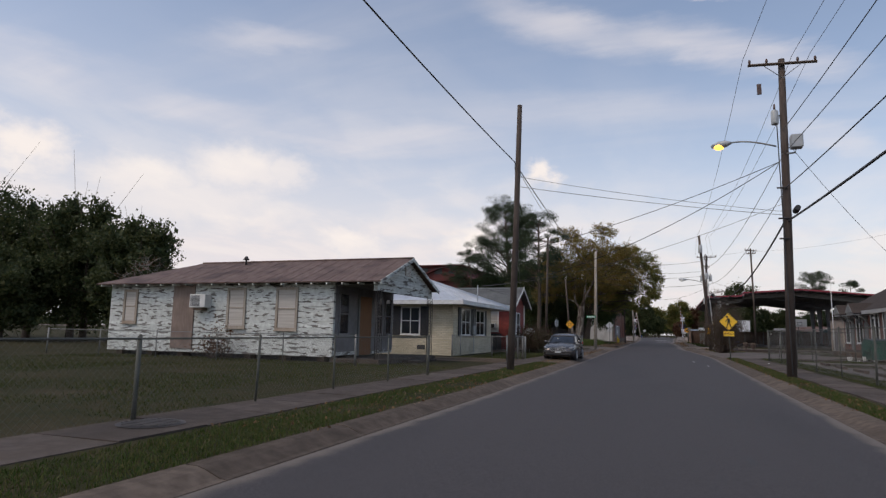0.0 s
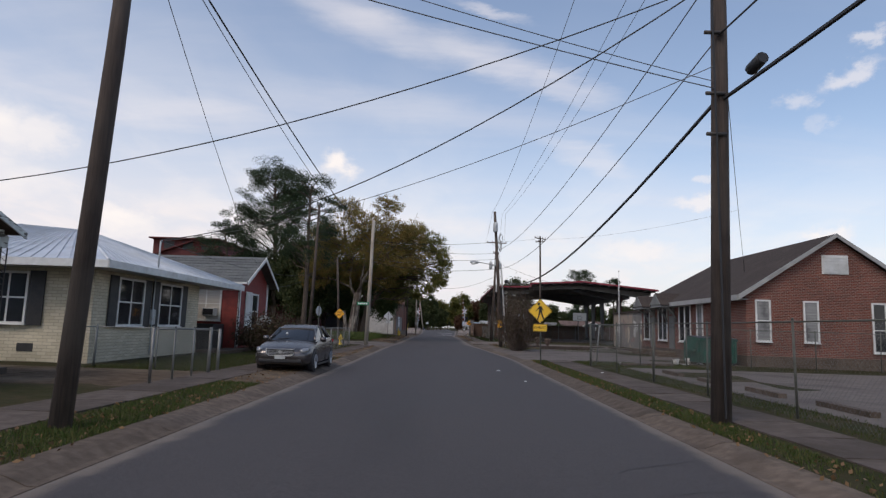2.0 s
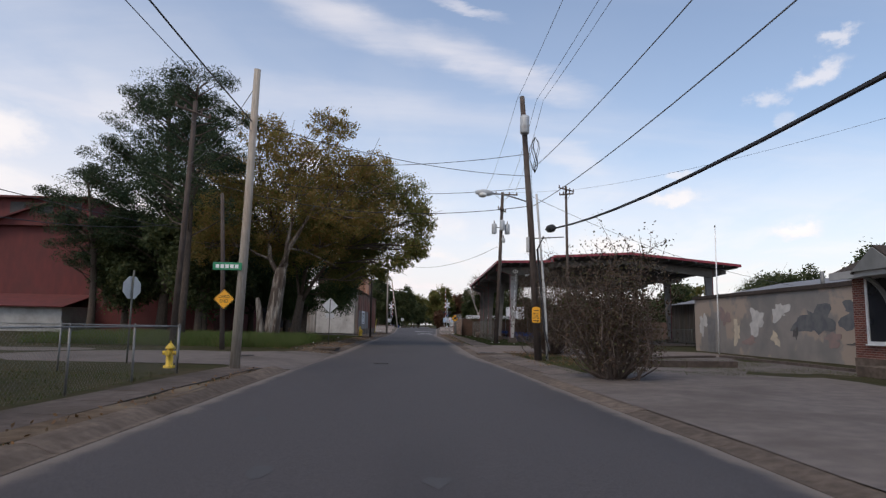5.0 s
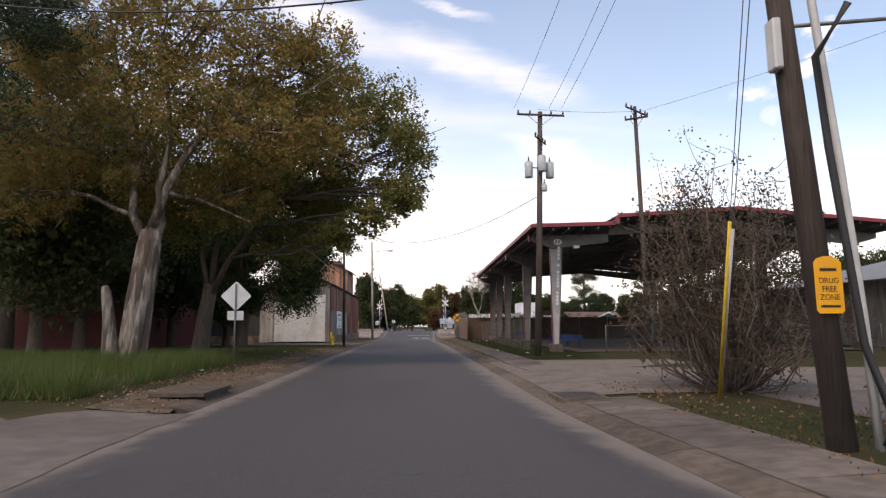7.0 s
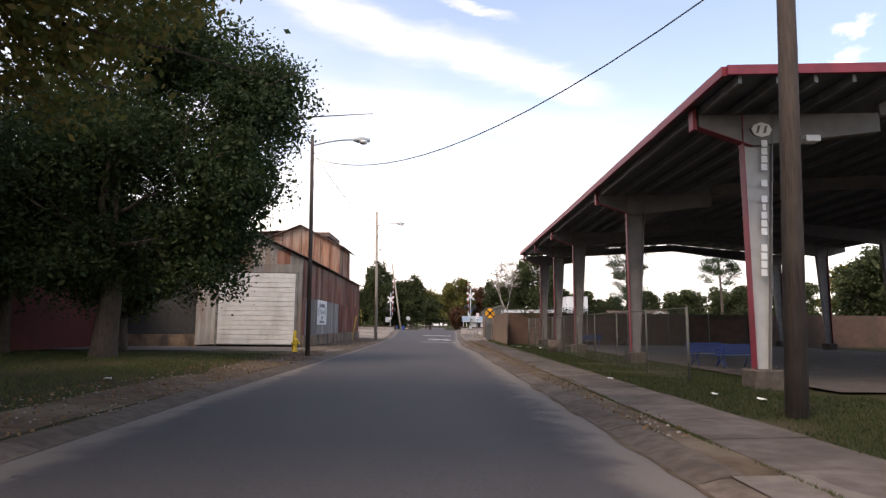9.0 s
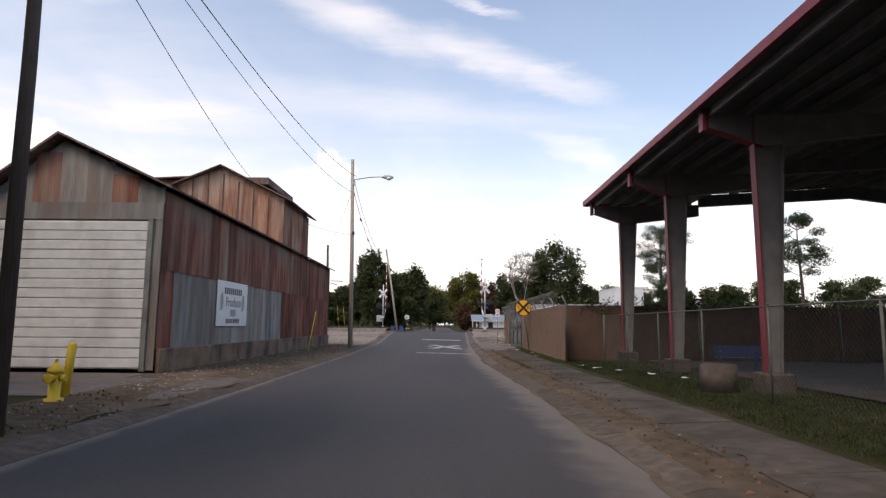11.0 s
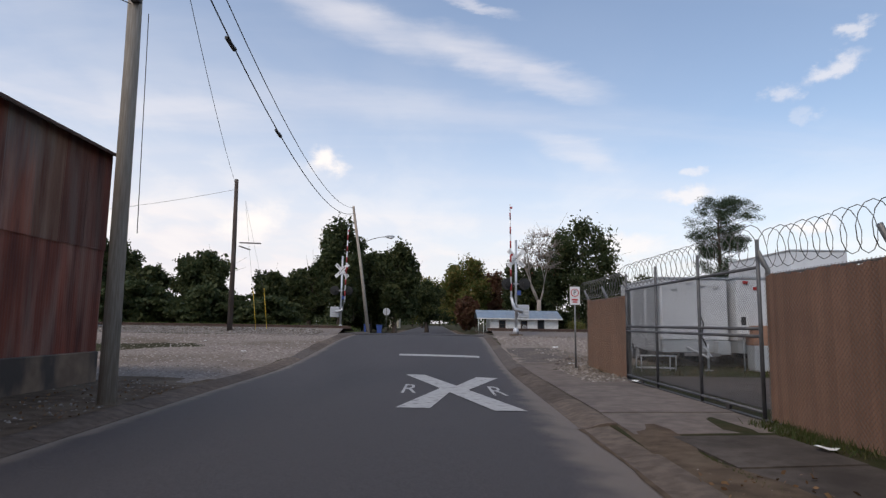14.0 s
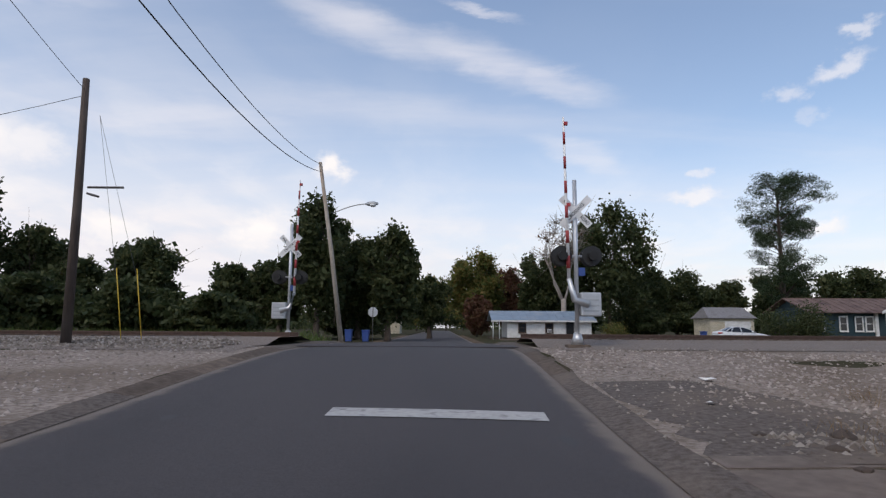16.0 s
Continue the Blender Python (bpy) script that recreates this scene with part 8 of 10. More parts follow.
part("lid", boxed(-0.53, 0.53, -0.43, 0.43, 0.62, 0.7, 0.03), M["black_plastic"], bn)


# ---- vehicles ----
def loft(sections, material, parent, name, smooth=True, label=""):
    """A skin through rings of equal count, capped."""
    verts = [v for s in sections for v in s]
    n = len(sections[0])
    faces = []
    for j in range(len(sections) - 1):
        for i in range(n):
            k = (i + 1) % n
            faces.append((j * n + i, j * n + k, (j + 1) * n + k, (j + 1) * n + i))
    faces.append(tuple(range(n))[::-1])
    faces.append(tuple(range((len(sections) - 1) * n, len(sections) * n)))
    me = bpy.data.meshes.new(name)
    me.from_pydata([tuple(v) for v in verts], [], faces)
    b = bmesh.new()
    b.from_mesh(me)
    bmesh.ops.recalc_face_normals(b, faces=b.faces[:])
    for f in b.faces:
        f.smooth = smooth
    b.to_mesh(me), b.free()
    me.materials.append(material)
    ob = new(name, me)
    ob.parent = parent
    if label:
        ob["label"] = label
    if smooth:
        md = ob.modifiers.new("edges", "EDGE_SPLIT")
        md.split_angle = radians(38)
    return ob


def saloon(x, y, z, turn, paint, label, name="car", scale=1.0):
    """A four-door saloon; its nose points along local -y."""
    c = thing(name, (x, y, z), label, "car", turn=turn)
    c.scale = (scale, scale, scale)
    # body: width and heights of the lower body along the length
    rows = [(-2.42, 0.58, 0.36, 0.60), (-2.36, 0.74, 0.26, 0.68), (-2.15, 0.84, 0.20, 0.76), (-1.55, 0.895, 0.18, 0.88), (-0.95, 0.905, 0.18, 0.955), (0.0, 0.91, 0.18, 0.985), (1.0, 0.91, 0.18, 1.02), (1.6, 0.90, 0.19, 1.06), (2.05, 0.86, 0.22, 1.07), (2.32, 0.78, 0.28, 1.03), (2.42, 0.66, 0.38, 0.93)]
    secs = []
    for yy, w, zb, zt in rows:
        prof = [(0.0, zb), (w * 0.8, zb), (w * 0.97, zb + 0.1), (w, zb + (zt - zb) * 0.45), (w * 0.985, zb + (zt - zb) * 0.72), (w * 0.9, zt - 0.035), (w * 0.62, zt), (0.0, zt + 0.025)]
        ring = [(px, yy, pz) for px, pz in prof] + [(-px, yy, pz) for px, pz in prof[-2:0:-1]]
        secs.append(ring)
    body = loft(secs, paint, c, "body", label="painted steel body")
    # greenhouse
    gl = [(-1.02, 0.70, 0.95, 0.955), (-0.25, 0.66, 1.34, 0.97), (0.05, 0.63, 1.43, 0.98), (0.7, 0.62, 1.455, 1.0), (1.15, 0.61, 1.40, 1.03), (1.75, 0.64, 1.08, 1.06)]
    secs = []
    for yy, w, zt, zb in gl:
        prof = [(0.0, zb - 0.06), (0.80, zb - 0.06), (0.79, zb - 0.02), (w + (0.79 - w) * 0.08, zt - 0.06 if zt - zb > 0.1 else zt), (w * 0.86, zt), (0.0, zt + 0.02)]
        secs.append([(px, yy, pz) for px, pz in prof] + [(-px, yy, pz) for px, pz in prof[-2:0:-1]])
    loft(secs, M["car_glass"], c, "glazing", label="dark tinted glass")
    # roof and pillars
    rf = [(-0.28, 0.585, 1.355), (0.05, 0.565, 1.448), (0.7, 0.555, 1.475), (1.12, 0.55, 1.43)]
    secs = []
    for yy, w, zt in rf:
        prof = [(0.0, zt - 0.03), (w, zt - 0.045), (w + 0.03, zt - 0.03), (w * 0.9, zt + 0.006), (0.0, zt + 0.02)]
        secs.append([(px, yy, pz) for px, pz in prof] + [(-px, yy, pz) for px, pz in prof[-2:0:-1]])
    loft(secs, paint, c, "roof")
    for s in (-1, 1):
        for pts in ([(s * 0.76, -0.98, 0.97), (s * 0.60, -0.27, 1.36)], [(s * 0.795, 0.32, 0.98), (s * 0.60, 0.36, 1.45)], [(s * 0.76, 1.72, 1.07), (s * 0.58, 1.13, 1.42)], [(s * 0.785, 1.25, 1.03), (s * 0.6, 0.98, 1.44)]):
            part("pillar", tubed(pts, [0.035, 0.03], 6), paint, c)
        mir = part("mirror", tubed([(s * 0.86, -0.62, 1.0), (s * 0.92, -0.60, 1.01), (s * 1.04, -0.58, 1.0), (s * 1.07, -0.58, 0.99)], [0.03, 0.085, 0.085, 0.04], 8), paint, c)
        for yy in (-0.25, 0.85):
            part("door_handle", boxed(min(s * 0.90, s * 0.93), max(s * 0.90, s * 0.93), yy + 0.25, yy + 0.45, 0.79, 0.815), paint, c)
        part("door_seam", boxed(min(s * 0.895, s * 0.914), max(s * 0.895, s * 0.914), 0.31, 0.322, 0.28, 0.97), M["black_plastic"], c)
        part("sill_trim", boxed(min(s * 0.86, s * 0.905), max(s * 0.86, s * 0.905), -0.95, 1.05, 0.17, 0.23), M["black_plastic"], c)
        part("belt_trim", tubed([(s * 0.805, -0.95, 0.955), (s * 0.81, 0.2, 0.985), (s * 0.79, 1.5, 1.045)], 0.012, 5), M["alloy"], c)
        part("headlamp", tubed([(s * 0.60, -2.36, 0.64), (s * 0.70, -2.25, 0.67), (s * 0.80, -2.02, 0.73)], [0.07, 0.095, 0.05], 8), M["headlamp"], c)
        part("tail_lamp", tubed([(s * 0.62, 2.36, 0.90), (s * 0.74, 2.30, 0.90), (s * 0.83, 2.05, 0.93)], [0.07, 0.09, 0.05], 8), M["tail_red"], c)
        for yy in (-1.42, 1.38):
            w = part("wheel", tubed([(s * 0.70, yy, 0.32), (s * 0.72, yy, 0.32), (s * 0.88, yy, 0.32), (s * 0.905, yy, 0.32)], [0.29, 0.325, 0.325, 0.29], 24), M["rubber"], c, "black tyre")
            part("wheel_arch", tubed([(s * 0.60, yy, 0.36), (s * 0.898, yy, 0.36)], 0.375, 20), M["black_plastic"], w)
            part("rim", tubed([(s * 0.86, yy, 0.32), (s * 0.912, yy, 0.32)], [0.215, 0.22], 20), M["black_plastic"], w)
            for k in range(7):
                a = 2 * math.pi * k / 7
                part("spoke", tubed([(s * 0.918, yy + 0.03 * math.cos(a), 0.32 + 0.03 * math.sin(a)), (s * 0.915, yy + 0.2 * math.cos(a), 0.32 + 0.2 * math.sin(a))], [0.035, 0.028], 4), M["alloy"], w)
            part("rim_edge", tubed([(s * 0.915, yy + 0.215 * math.cos(a), 0.32 + 0.215 * math.sin(a)) for a in np.linspace(0, 2 * math.pi, 22)], 0.015, 5), M["alloy"], w)
    gr = part("grille", boxed(-0.42, 0.42, -2.435, -2.36, 0.53, 0.71, 0.03), M["black_plastic"], c, "black upper grille")
    part("grille_surround", tubed([(-0.44, -2.42, 0.72), (-0.42, -2.43, 0.58), (-0.34, -2.44, 0.52), (0.34, -2.44, 0.52), (0.42, -2.43, 0.58), (0.44, -2.42, 0.72), (-0.44, -2.42, 0.72)], 0.018, 6), M["alloy"], gr, "chrome grille surround")
    for k in range(3):
        part("grille_bar", boxed(-0.40, 0.40, -2.442, -2.435, 0.565 + k * 0.045, 0.577 + k * 0.045), M["steel_grey"], gr)
    part("badge", tubed([(0, -2.43, 0.64), (0, -2.45, 0.64)], 0.055, 14), M["alloy"], c)
    part("lower_grille", boxed(-0.66, 0.66, -2.44, -2.36, 0.30, 0.42, 0.03), M["black_plastic"], c)
    part("front_plate", boxed(-0.16, 0.16, -2.445, -2.42, 0.42, 0.53), M["steel_grey"], c)
    part("rear_plate", boxed(-0.16, 0.16, 2.42, 2.44, 0.62, 0.73), M["sign_white"], c)
    part("bumper_seam", boxed(-0.70, 0.70, -2.40, -2.385, 0.505, 0.515), M["black_plastic"], c)
    part("wiper", tubed([(-0.5, -1.0, 1.0), (0.1, -0.86, 1.04)], 0.012, 4), M["black_plastic"], c)
    part("windscreen_card", boxed(-0.30, -0.24, -0.62, -0.60, 1.12, 1.22), M["sign_white"], c)
    return c


saloon(-3.72, 32.9, 0.05, 1, M["car_paint"], "charcoal grey four-door saloon parked beside the kerb", scale=0.96)
saloon(27.5, 196.0, land(27, 196) , 90, M["trailer_white"], "white saloon parked beyond the railway")

# ---- plants ----
def leaf_mesh(name, centres, size, material, parent=None, flat=0.0, seed=1, slim=0.6):
    """Many small leaves, each a folded quad, at the given points."""
    rng = np.random.default_rng(seed)
    c = np.asarray(centres, float)
    n = len(c)
    a = rng.normal(size=(n, 3))
    a[:, 2] *= 1 - flat
    a /= np.linalg.norm(a, axis=1, keepdims=True) + 1e-9
    b = rng.normal(size=(n, 3))
    b -= a * (a * b).sum(1, keepdims=True)
    b /= np.linalg.norm(b, axis=1, keepdims=True) + 1e-9
    s = (np.asarray(size) * rng.uniform(0.55, 1.35, n))[:, None]
    v = np.stack([c - a * s, c + b * s * slim, c + a * s, c - b * s * slim], 1).reshape(-1, 3)
    me = bpy.data.meshes.new(name)
    me.vertices.add(4 * n), me.loops.add(4 * n), me.polygons.add(n)
    me.vertices.foreach_set("co", v.astype(np.float32).ravel())
    me.loops.foreach_set("vertex_index", np.arange(4 * n, dtype=np.int32))
    me.polygons.foreach_set("loop_start", np.arange(0, 4 * n, 4, dtype=np.int32))
    me.polygons.foreach_set("loop_total", np.full(n, 4, dtype=np.int32))
    me.update(), me.validate()
    me.materials.append(material)
    ob = new(name, me)
    if parent is not None:
        ob.parent = parent
    return ob


def clump_points(blobs, count, rng, hollow=0.35, clumps=26, tight=0.145):
    """Points gathered in small clumps inside ellipsoids, denser to the outside, so that gaps show."""
    vol = np.array([b[3] * b[4] * b[5] for b in blobs]) ** 0.75
    out = []
    for b, share in zip(blobs, vol / vol.sum()):
        n = max(20, int(count * share))
        k = max(5, int(clumps * (b[3] * b[4] * b[5]) ** 0.33))
        d = rng.normal(size=(k, 3))
        d /= np.linalg.norm(d, axis=1, keepdims=True)
        r = rng.uniform(hollow, 1.0, k) ** 0.6
        mid = d * r[:, None]
        pick = rng.integers(0, k, n)
        spread = rng.normal(size=(n, 3)) * tight
        p = mid[pick] + spread
        out.append(p * np.array(b[3:6]) + np.array(b[:3]))
    return np.concatenate(out)


def limb(bm, a, b, r0, r1, bend, rng, n=7, steps=5):
    a, b = Vector(a), Vector(b)
    pts = []
    off = Vector(rng.normal(size=3)) * bend
    for k in range(steps + 1):
        u = k / steps
        pts.append(a.lerp(b, u) + off * math.sin(math.pi * u) + Vector(rng.normal(size=3)) * bend * 0.18 * (0 < k < steps))
    tube(bm, pts, [r0 + (r1 - r0) * (k / steps) ** 0.8 for k in range(steps + 1)], n)
    return pts


def tree(name, x, y, hgt, trunk_r, blobs, leaf, count, size, label, bark="bark", fork=0.3, seed=1, lean=(0, 0), bare=0, hollow=0.3, flat=0.0, flare=1.35, slim=0.6, clumps=26, base=None, group="", flutes=0, core=0.12, tight=0.145):
    """A tree: tapered trunk, limbs to each mass of leaves, twigs, and a crown of many leaves. blobs are about the foot."""
    rng = np.random.default_rng(seed)
    z0 = land(x, y) - 0.05 if base is None else base
    t = thing(name, (x, y, z0), label, "tree", group)
    bm = bmesh.new()
    f = fork * hgt
    top = Vector((lean[0], lean[1], f))
    tube(bm, [(0, 0, -0.2), (lean[0] * 0.1, lean[1] * 0.1, 0.35), (lean[0] * 0.5, lean[1] * 0.5, f * 0.55), top], [trunk_r * flare, trunk_r * 1.05, trunk_r * 0.9, trunk_r * 0.8], 12)
    for k in range(flutes):
        a = 2 * math.pi * k / flutes + rng.uniform(-0.3, 0.3)
        ring = [(trunk_r * q * math.cos(a + tw), trunk_r * q * math.sin(a + tw), z) for q, tw, z in ((1.15, 0, -0.2), (0.75, 0.1, 0.5), (0.62, 0.3, f * 0.5), (0.55, 0.5, f * 0.9), (0.3, 0.6, f * 1.02))]
        tube(bm, [(x + lean[0] * max(0, z) / f, y + lean[1] * max(0, z) / f, z) for x, y, z in ring], [trunk_r * v * rng.uniform(0.85, 1.15) for v in (0.6, 0.45, 0.42, 0.42, 0.2)], 8)
    # a few main boughs carry the other limbs
    order = sorted(blobs, key=lambda b: -b[2])
    mains = []
    for n_, b in enumerate(order[::2] + order[1::2]):
        c = Vector(b[:3])
        start, r0 = Vector((lean[0] * 0.9, lean[1] * 0.9, f * rng.uniform(0.8, 1.0))), trunk_r * 0.42
        if len(mains) >= 3 and len(blobs) > 5:
            near = min((p for m in mains for p in m[1:4]), key=lambda p: (p - c).length + (6 if p.z > c.z + 0.5 else 0))
            start, r0 = near, trunk_r * 0.22
        mid = limb(bm, start, c, r0, trunk_r * 0.07, 0.08 * (c - start).length, rng, 7, 6)
        if len(mains) < 3:
            mains.append(mid)
        for k in range(4):
            s = mid[rng.integers(2, 6)]
            d = Vector(rng.normal(size=3)) * 0.75
            e = c + Vector((d.x * b[3], d.y * b[4], d.z * b[5]))
            limb(bm, s, e, trunk_r * 0.13, trunk_r * 0.03, 0.05 * b[3], rng, 5, 3)
    for k in range(bare):
        b = blobs[rng.integers(0, len(blobs))]
        d = Vector(rng.normal(size=3)).normalized()
        d.z = abs(d.z)
        s = Vector(b[:3])
        e = s + Vector((d.x * b[3], d.y * b[4], d.z * b[5])) * 1.12
        limb(bm, s, e, trunk_r * 0.10, 0.008, 0.12 * b[3], rng, 4, 4)
    part("trunk", bm, M[bark], t)
    pts = clump_points(blobs, count, rng, hollow, clumps, tight)
    pts = pts[pts[:, 2] > 0.3]
    sizes = np.full(len(pts), size)
    if core:
        # larger leaf sprays close the heart of each mass
        deep = np.concatenate([rng.normal(size=(max(8, int(count * core / len(blobs))), 3)) * 0.30 * np.array(b[3:6]) + np.array(b[:3]) for b in blobs])
        deep = deep[deep[:, 2] > 0.5]
        pts, sizes = np.concatenate([pts, deep]), np.concatenate([sizes, np.full(len(deep), size * 1.8)])
    leaf_mesh("crown", pts, sizes, M[leaf], t, flat, seed, slim)
    return t


def pine(x, y, hgt, trunk_r, profile, label, seed, tufts=120, needles=230, lean=(0, 0), low=0.35, size=0.17, tuft=0.95, side=0.0):
    """A tall pine: a bare straight trunk, level boughs and needle tufts at their ends with sky between. profile: reach by height."""
    rng = np.random.default_rng(seed)
    t = thing("pine_tree", (x, y, land(x, y) - 0.05), label, "tree", "pines")
    bm = bmesh.new()
    stem = [Vector((lean[0] * u * u + 0.12 * math.sin(5 * u), lean[1] * u * u, hgt * 0.97 * u - 0.2)) for u in np.linspace(0, 1, 9)]
    tube(bm, stem, [trunk_r * (1.25 - 0.3 * (k > 0)) * (1 - 0.8 * (k / 8) ** 1.4) for k in range(9)], 9)
    centres, radii = [], []
    while len(centres) < tufts:
        h = hgt * (low + (1 - low) * rng.uniform(0, 1) ** 0.85)
        reach = along(profile, h / hgt) * rng.uniform(0.72, 1.08)
        a = rng.uniform(0, 2 * math.pi)
        u = max(0.0, min(0.999, h / hgt / 0.97))
        root = stem[int(u * 8)].lerp(stem[min(8, int(u * 8) + 1)], u * 8 - int(u * 8))
        end = Vector((root.x + reach * math.cos(a) + side * reach, root.y + reach * math.sin(a), h + 0.16 * reach))
        start = root - Vector((0, 0, min(0.35 * reach, h * 0.3)))
        pts = limb(bm, start, end, trunk_r * 0.2, 0.02, 0.06 * reach, rng, 5, 5)
        for q in (1.0, 0.82, 0.62)[:1 + int(reach > 1.6) + int(reach > 3.0)]:
            p = start.lerp(end, q) + Vector(rng.normal(size=3)) * 0.32 + Vector((0, 0, 0.2))
            centres.append(tuple(p)), radii.append(tuft * rng.uniform(0.65, 1.3))
    part("trunk", bm, M["bark"], t)
    c, r = np.array(centres), np.array(radii)
    pick = np.repeat(np.arange(len(c)), needles)
    d = rng.normal(size=(len(pick), 3))
    d /= np.linalg.norm(d, axis=1, keepdims=True)
    d *= rng.uniform(0, 1, (len(pick), 1)) ** 0.45
    leaf_mesh("crown", c[pick] + d * r[pick][:, None] * np.array([1.15, 1.15, 0.62]), size, M["leaf_pine"], t, 0.1, seed, 0.26)
    return t


def ball_blobs(w, d, z0, z1, n, seed, fill=0.46):
    """Overlapping leaf masses on a rounded, uneven crown."""
    rng = np.random.default_rng(seed)
    mid, half = (z0 + z1) / 2, (z1 - z0) / 2
    out = [(0, 0, mid, w * 0.66, d * 0.66, half * 0.72), (0, 0, mid - half * 0.45, w * 0.6, d * 0.6, half * 0.5)]
    for k in range(n):
        u = -0.75 + 1.6 * (k + 0.5) / n
        a = k * 2.4 + rng.uniform(-0.5, 0.5)
        ring = math.sqrt(max(0.06, 1 - u * u)) * rng.uniform(0.55, 0.74)
        s = fill * rng.uniform(0.72, 1.12)
        out.append((w * ring * math.cos(a), d * ring * math.sin(a), mid + half * u * 0.74, w * s, d * s, half * s * rng.uniform(0.6, 0.8)))
    return out


# sycamore at the corner of the side street, turning yellow
tree("sycamore_tree", -9.2, 78.2, 17, 0.44, [(-3.6, 0, 8.2, 2.2, 2.4, 2.0), (-2.8, 0.5, 11.0, 2.4, 2.4, 2.0), (-1.4, 0, 14.0, 1.6, 1.8, 1.5), (0.8, -0.5, 12.2, 2.4, 2.4, 1.9), (1.2, -1.0, 9.4, 2.6, 2.2, 1.8), (3.4, 0, 14.2, 1.7, 1.8, 1.5), (3.8, 0.5, 11.2, 2.6, 2.4, 2.0), (6.0, 1.0, 11.6, 2.0, 2.2, 1.6), (4.4, -0.5, 8.2, 2.2, 2.0, 1.6), (-0.5, 1.5, 7.0, 2.2, 2.0, 1.3), (6.2, 1.2, 8.8, 2.0, 2.2, 1.6), (-4.6, 1.0, 6.2, 1.8, 2.0, 1.4), (2.6, 1.5, 6.4, 2.0, 2.0, 1.3)], "leaf_sycamore", 60000, 0.072, "tall sycamore with pale bark and yellowing leaves", "sycamore_bark", 0.28, 3, (0.5, 0), 150, 0.15, clumps=40, flutes=6, core=0.0, tight=0.10)
st = thing("tree_stump", (-9.72, 77.95, land(-9.7, 78)), "broken pale trunk stub beside the sycamore", "tree stump")
part("stub", tubed([(0, 0, -0.2), (-0.06, 0, 0.8), (-0.16, 0, 1.7), (-0.30, 0.02, 2.5), (-0.36, 0.02, 2.75)], [0.40, 0.27, 0.2, 0.17, 0.12], 7), M["sycamore_bark"], st)
# green oaks that hang over the road past it
tree("oak_tree", -8.8, 83.6, 13, 0.36, [(8.9, -2.0, 8.7, 1.4, 1.8, 1.6), (8.0, -1.0, 10.6, 1.9, 2.2, 1.6), (8.6, -2.5, 6.8, 1.3, 1.6, 0.9), (7.7, -3.8, 5.5, 1.0, 1.5, 0.8), (6.3, -3.2, 4.9, 1.1, 1.5, 0.8), (8.9, -3.6, 6.3, 0.9, 1.4, 0.8), (6.4, 0, 8.0, 2.0, 2.4, 1.6), (4.6, 0, 10.5, 2.6, 2.8, 2.0), (4.6, 0.5, 6.9, 2.2, 2.4, 1.5), (2.0, 0, 8.5, 3.0, 3.0, 2.2), (-1.0, 0, 7.0, 3.0, 3.0, 2.4), (1.0, 1.0, 11.5, 2.8, 2.8, 1.8), (3.6, 0, 5.2, 2.0, 2.2, 1.2), (-2.5, 0, 10.0, 2.6, 2.6, 2.0), (5.8, 0, 12.0, 2.0, 2.0, 1.3)], "leaf_olive", 95000, 0.068, "broad oak with olive leaves hanging over the road", "bark", 0.25, 5, (0.4, 0), 60, 0.15, clumps=46, core=0.03, tight=0.105)
tree("oak_tree", -11.2, 98.0, 13, 0.42, [(5.0, 0, 9.6, 2.2, 2.6, 1.9), (4.4, -0.5, 6.4, 2.0, 2.4, 2.4), (3.4, 0, 4.0, 2.0, 2.4, 1.9), (0, 0, 8.0, 3.6, 3.4, 3.0), (-3.0, 0, 6.0, 3.0, 3.0, 2.8), (2.0, 0, 11.5, 3.0, 3.0, 1.9), (-1.0, 0, 3.7, 2.8, 2.4, 1.9)], "leaf_dark", 120000, 0.07, "dense dark-green oak beside the mill forecourt", "bark", 0.22, 8, (0.2, 0), 6, 0.1, clumps=44, core=0.25)
for k, (x, y, hh, w) in enumerate(((-16, 84, 13, 4.6), (-18.5, 92, 13, 5.2), (-17, 101, 12, 4.8), (-14.5, 105.5, 8, 2.8), (-24.6, 90.5, 10.5, 3.9))):
    tree("oak_tree", x, y, hh, 0.3, ball_blobs(w, w, 1.4, hh, 9, 20 + k), "leaf_oak", 20000, 0.14, "dark leafy tree in the overgrown lot", seed=30 + k, fork=0.2, group="trees in the overgrown lot", hollow=0.1)
# tall pines behind
TALL = [(0.2, 2.2), (0.4, 6.0), (0.5, 7.2), (0.62, 6.4), (0.72, 4.6), (0.8, 5.0), (0.9, 3.6), (1.0, 1.2)]
SLIM = [(0.3, 1.6), (0.5, 3.2), (0.65, 3.6), (0.8, 2.9), (1.0, 0.8)]
pine(-21.3, 90.0, 21.2, 0.42, TALL, "tall dark pine with layered needle masses", 41, 310, 330, (-0.6, 0), 0.2, 0.115, 1.15)
pine(-26.4, 88.6, 13.8, 0.32, SLIM, "shorter pine leaning beside the tall one", 43, 70, 330, (-1.2, 0), 0.35, 0.105, 0.85)
pine(-13.6, 74.5, 16.4, 0.30, SLIM, "slim pine at the side street", 44, 80, 330, (0.2, 0), 0.4, 0.09, 0.75)
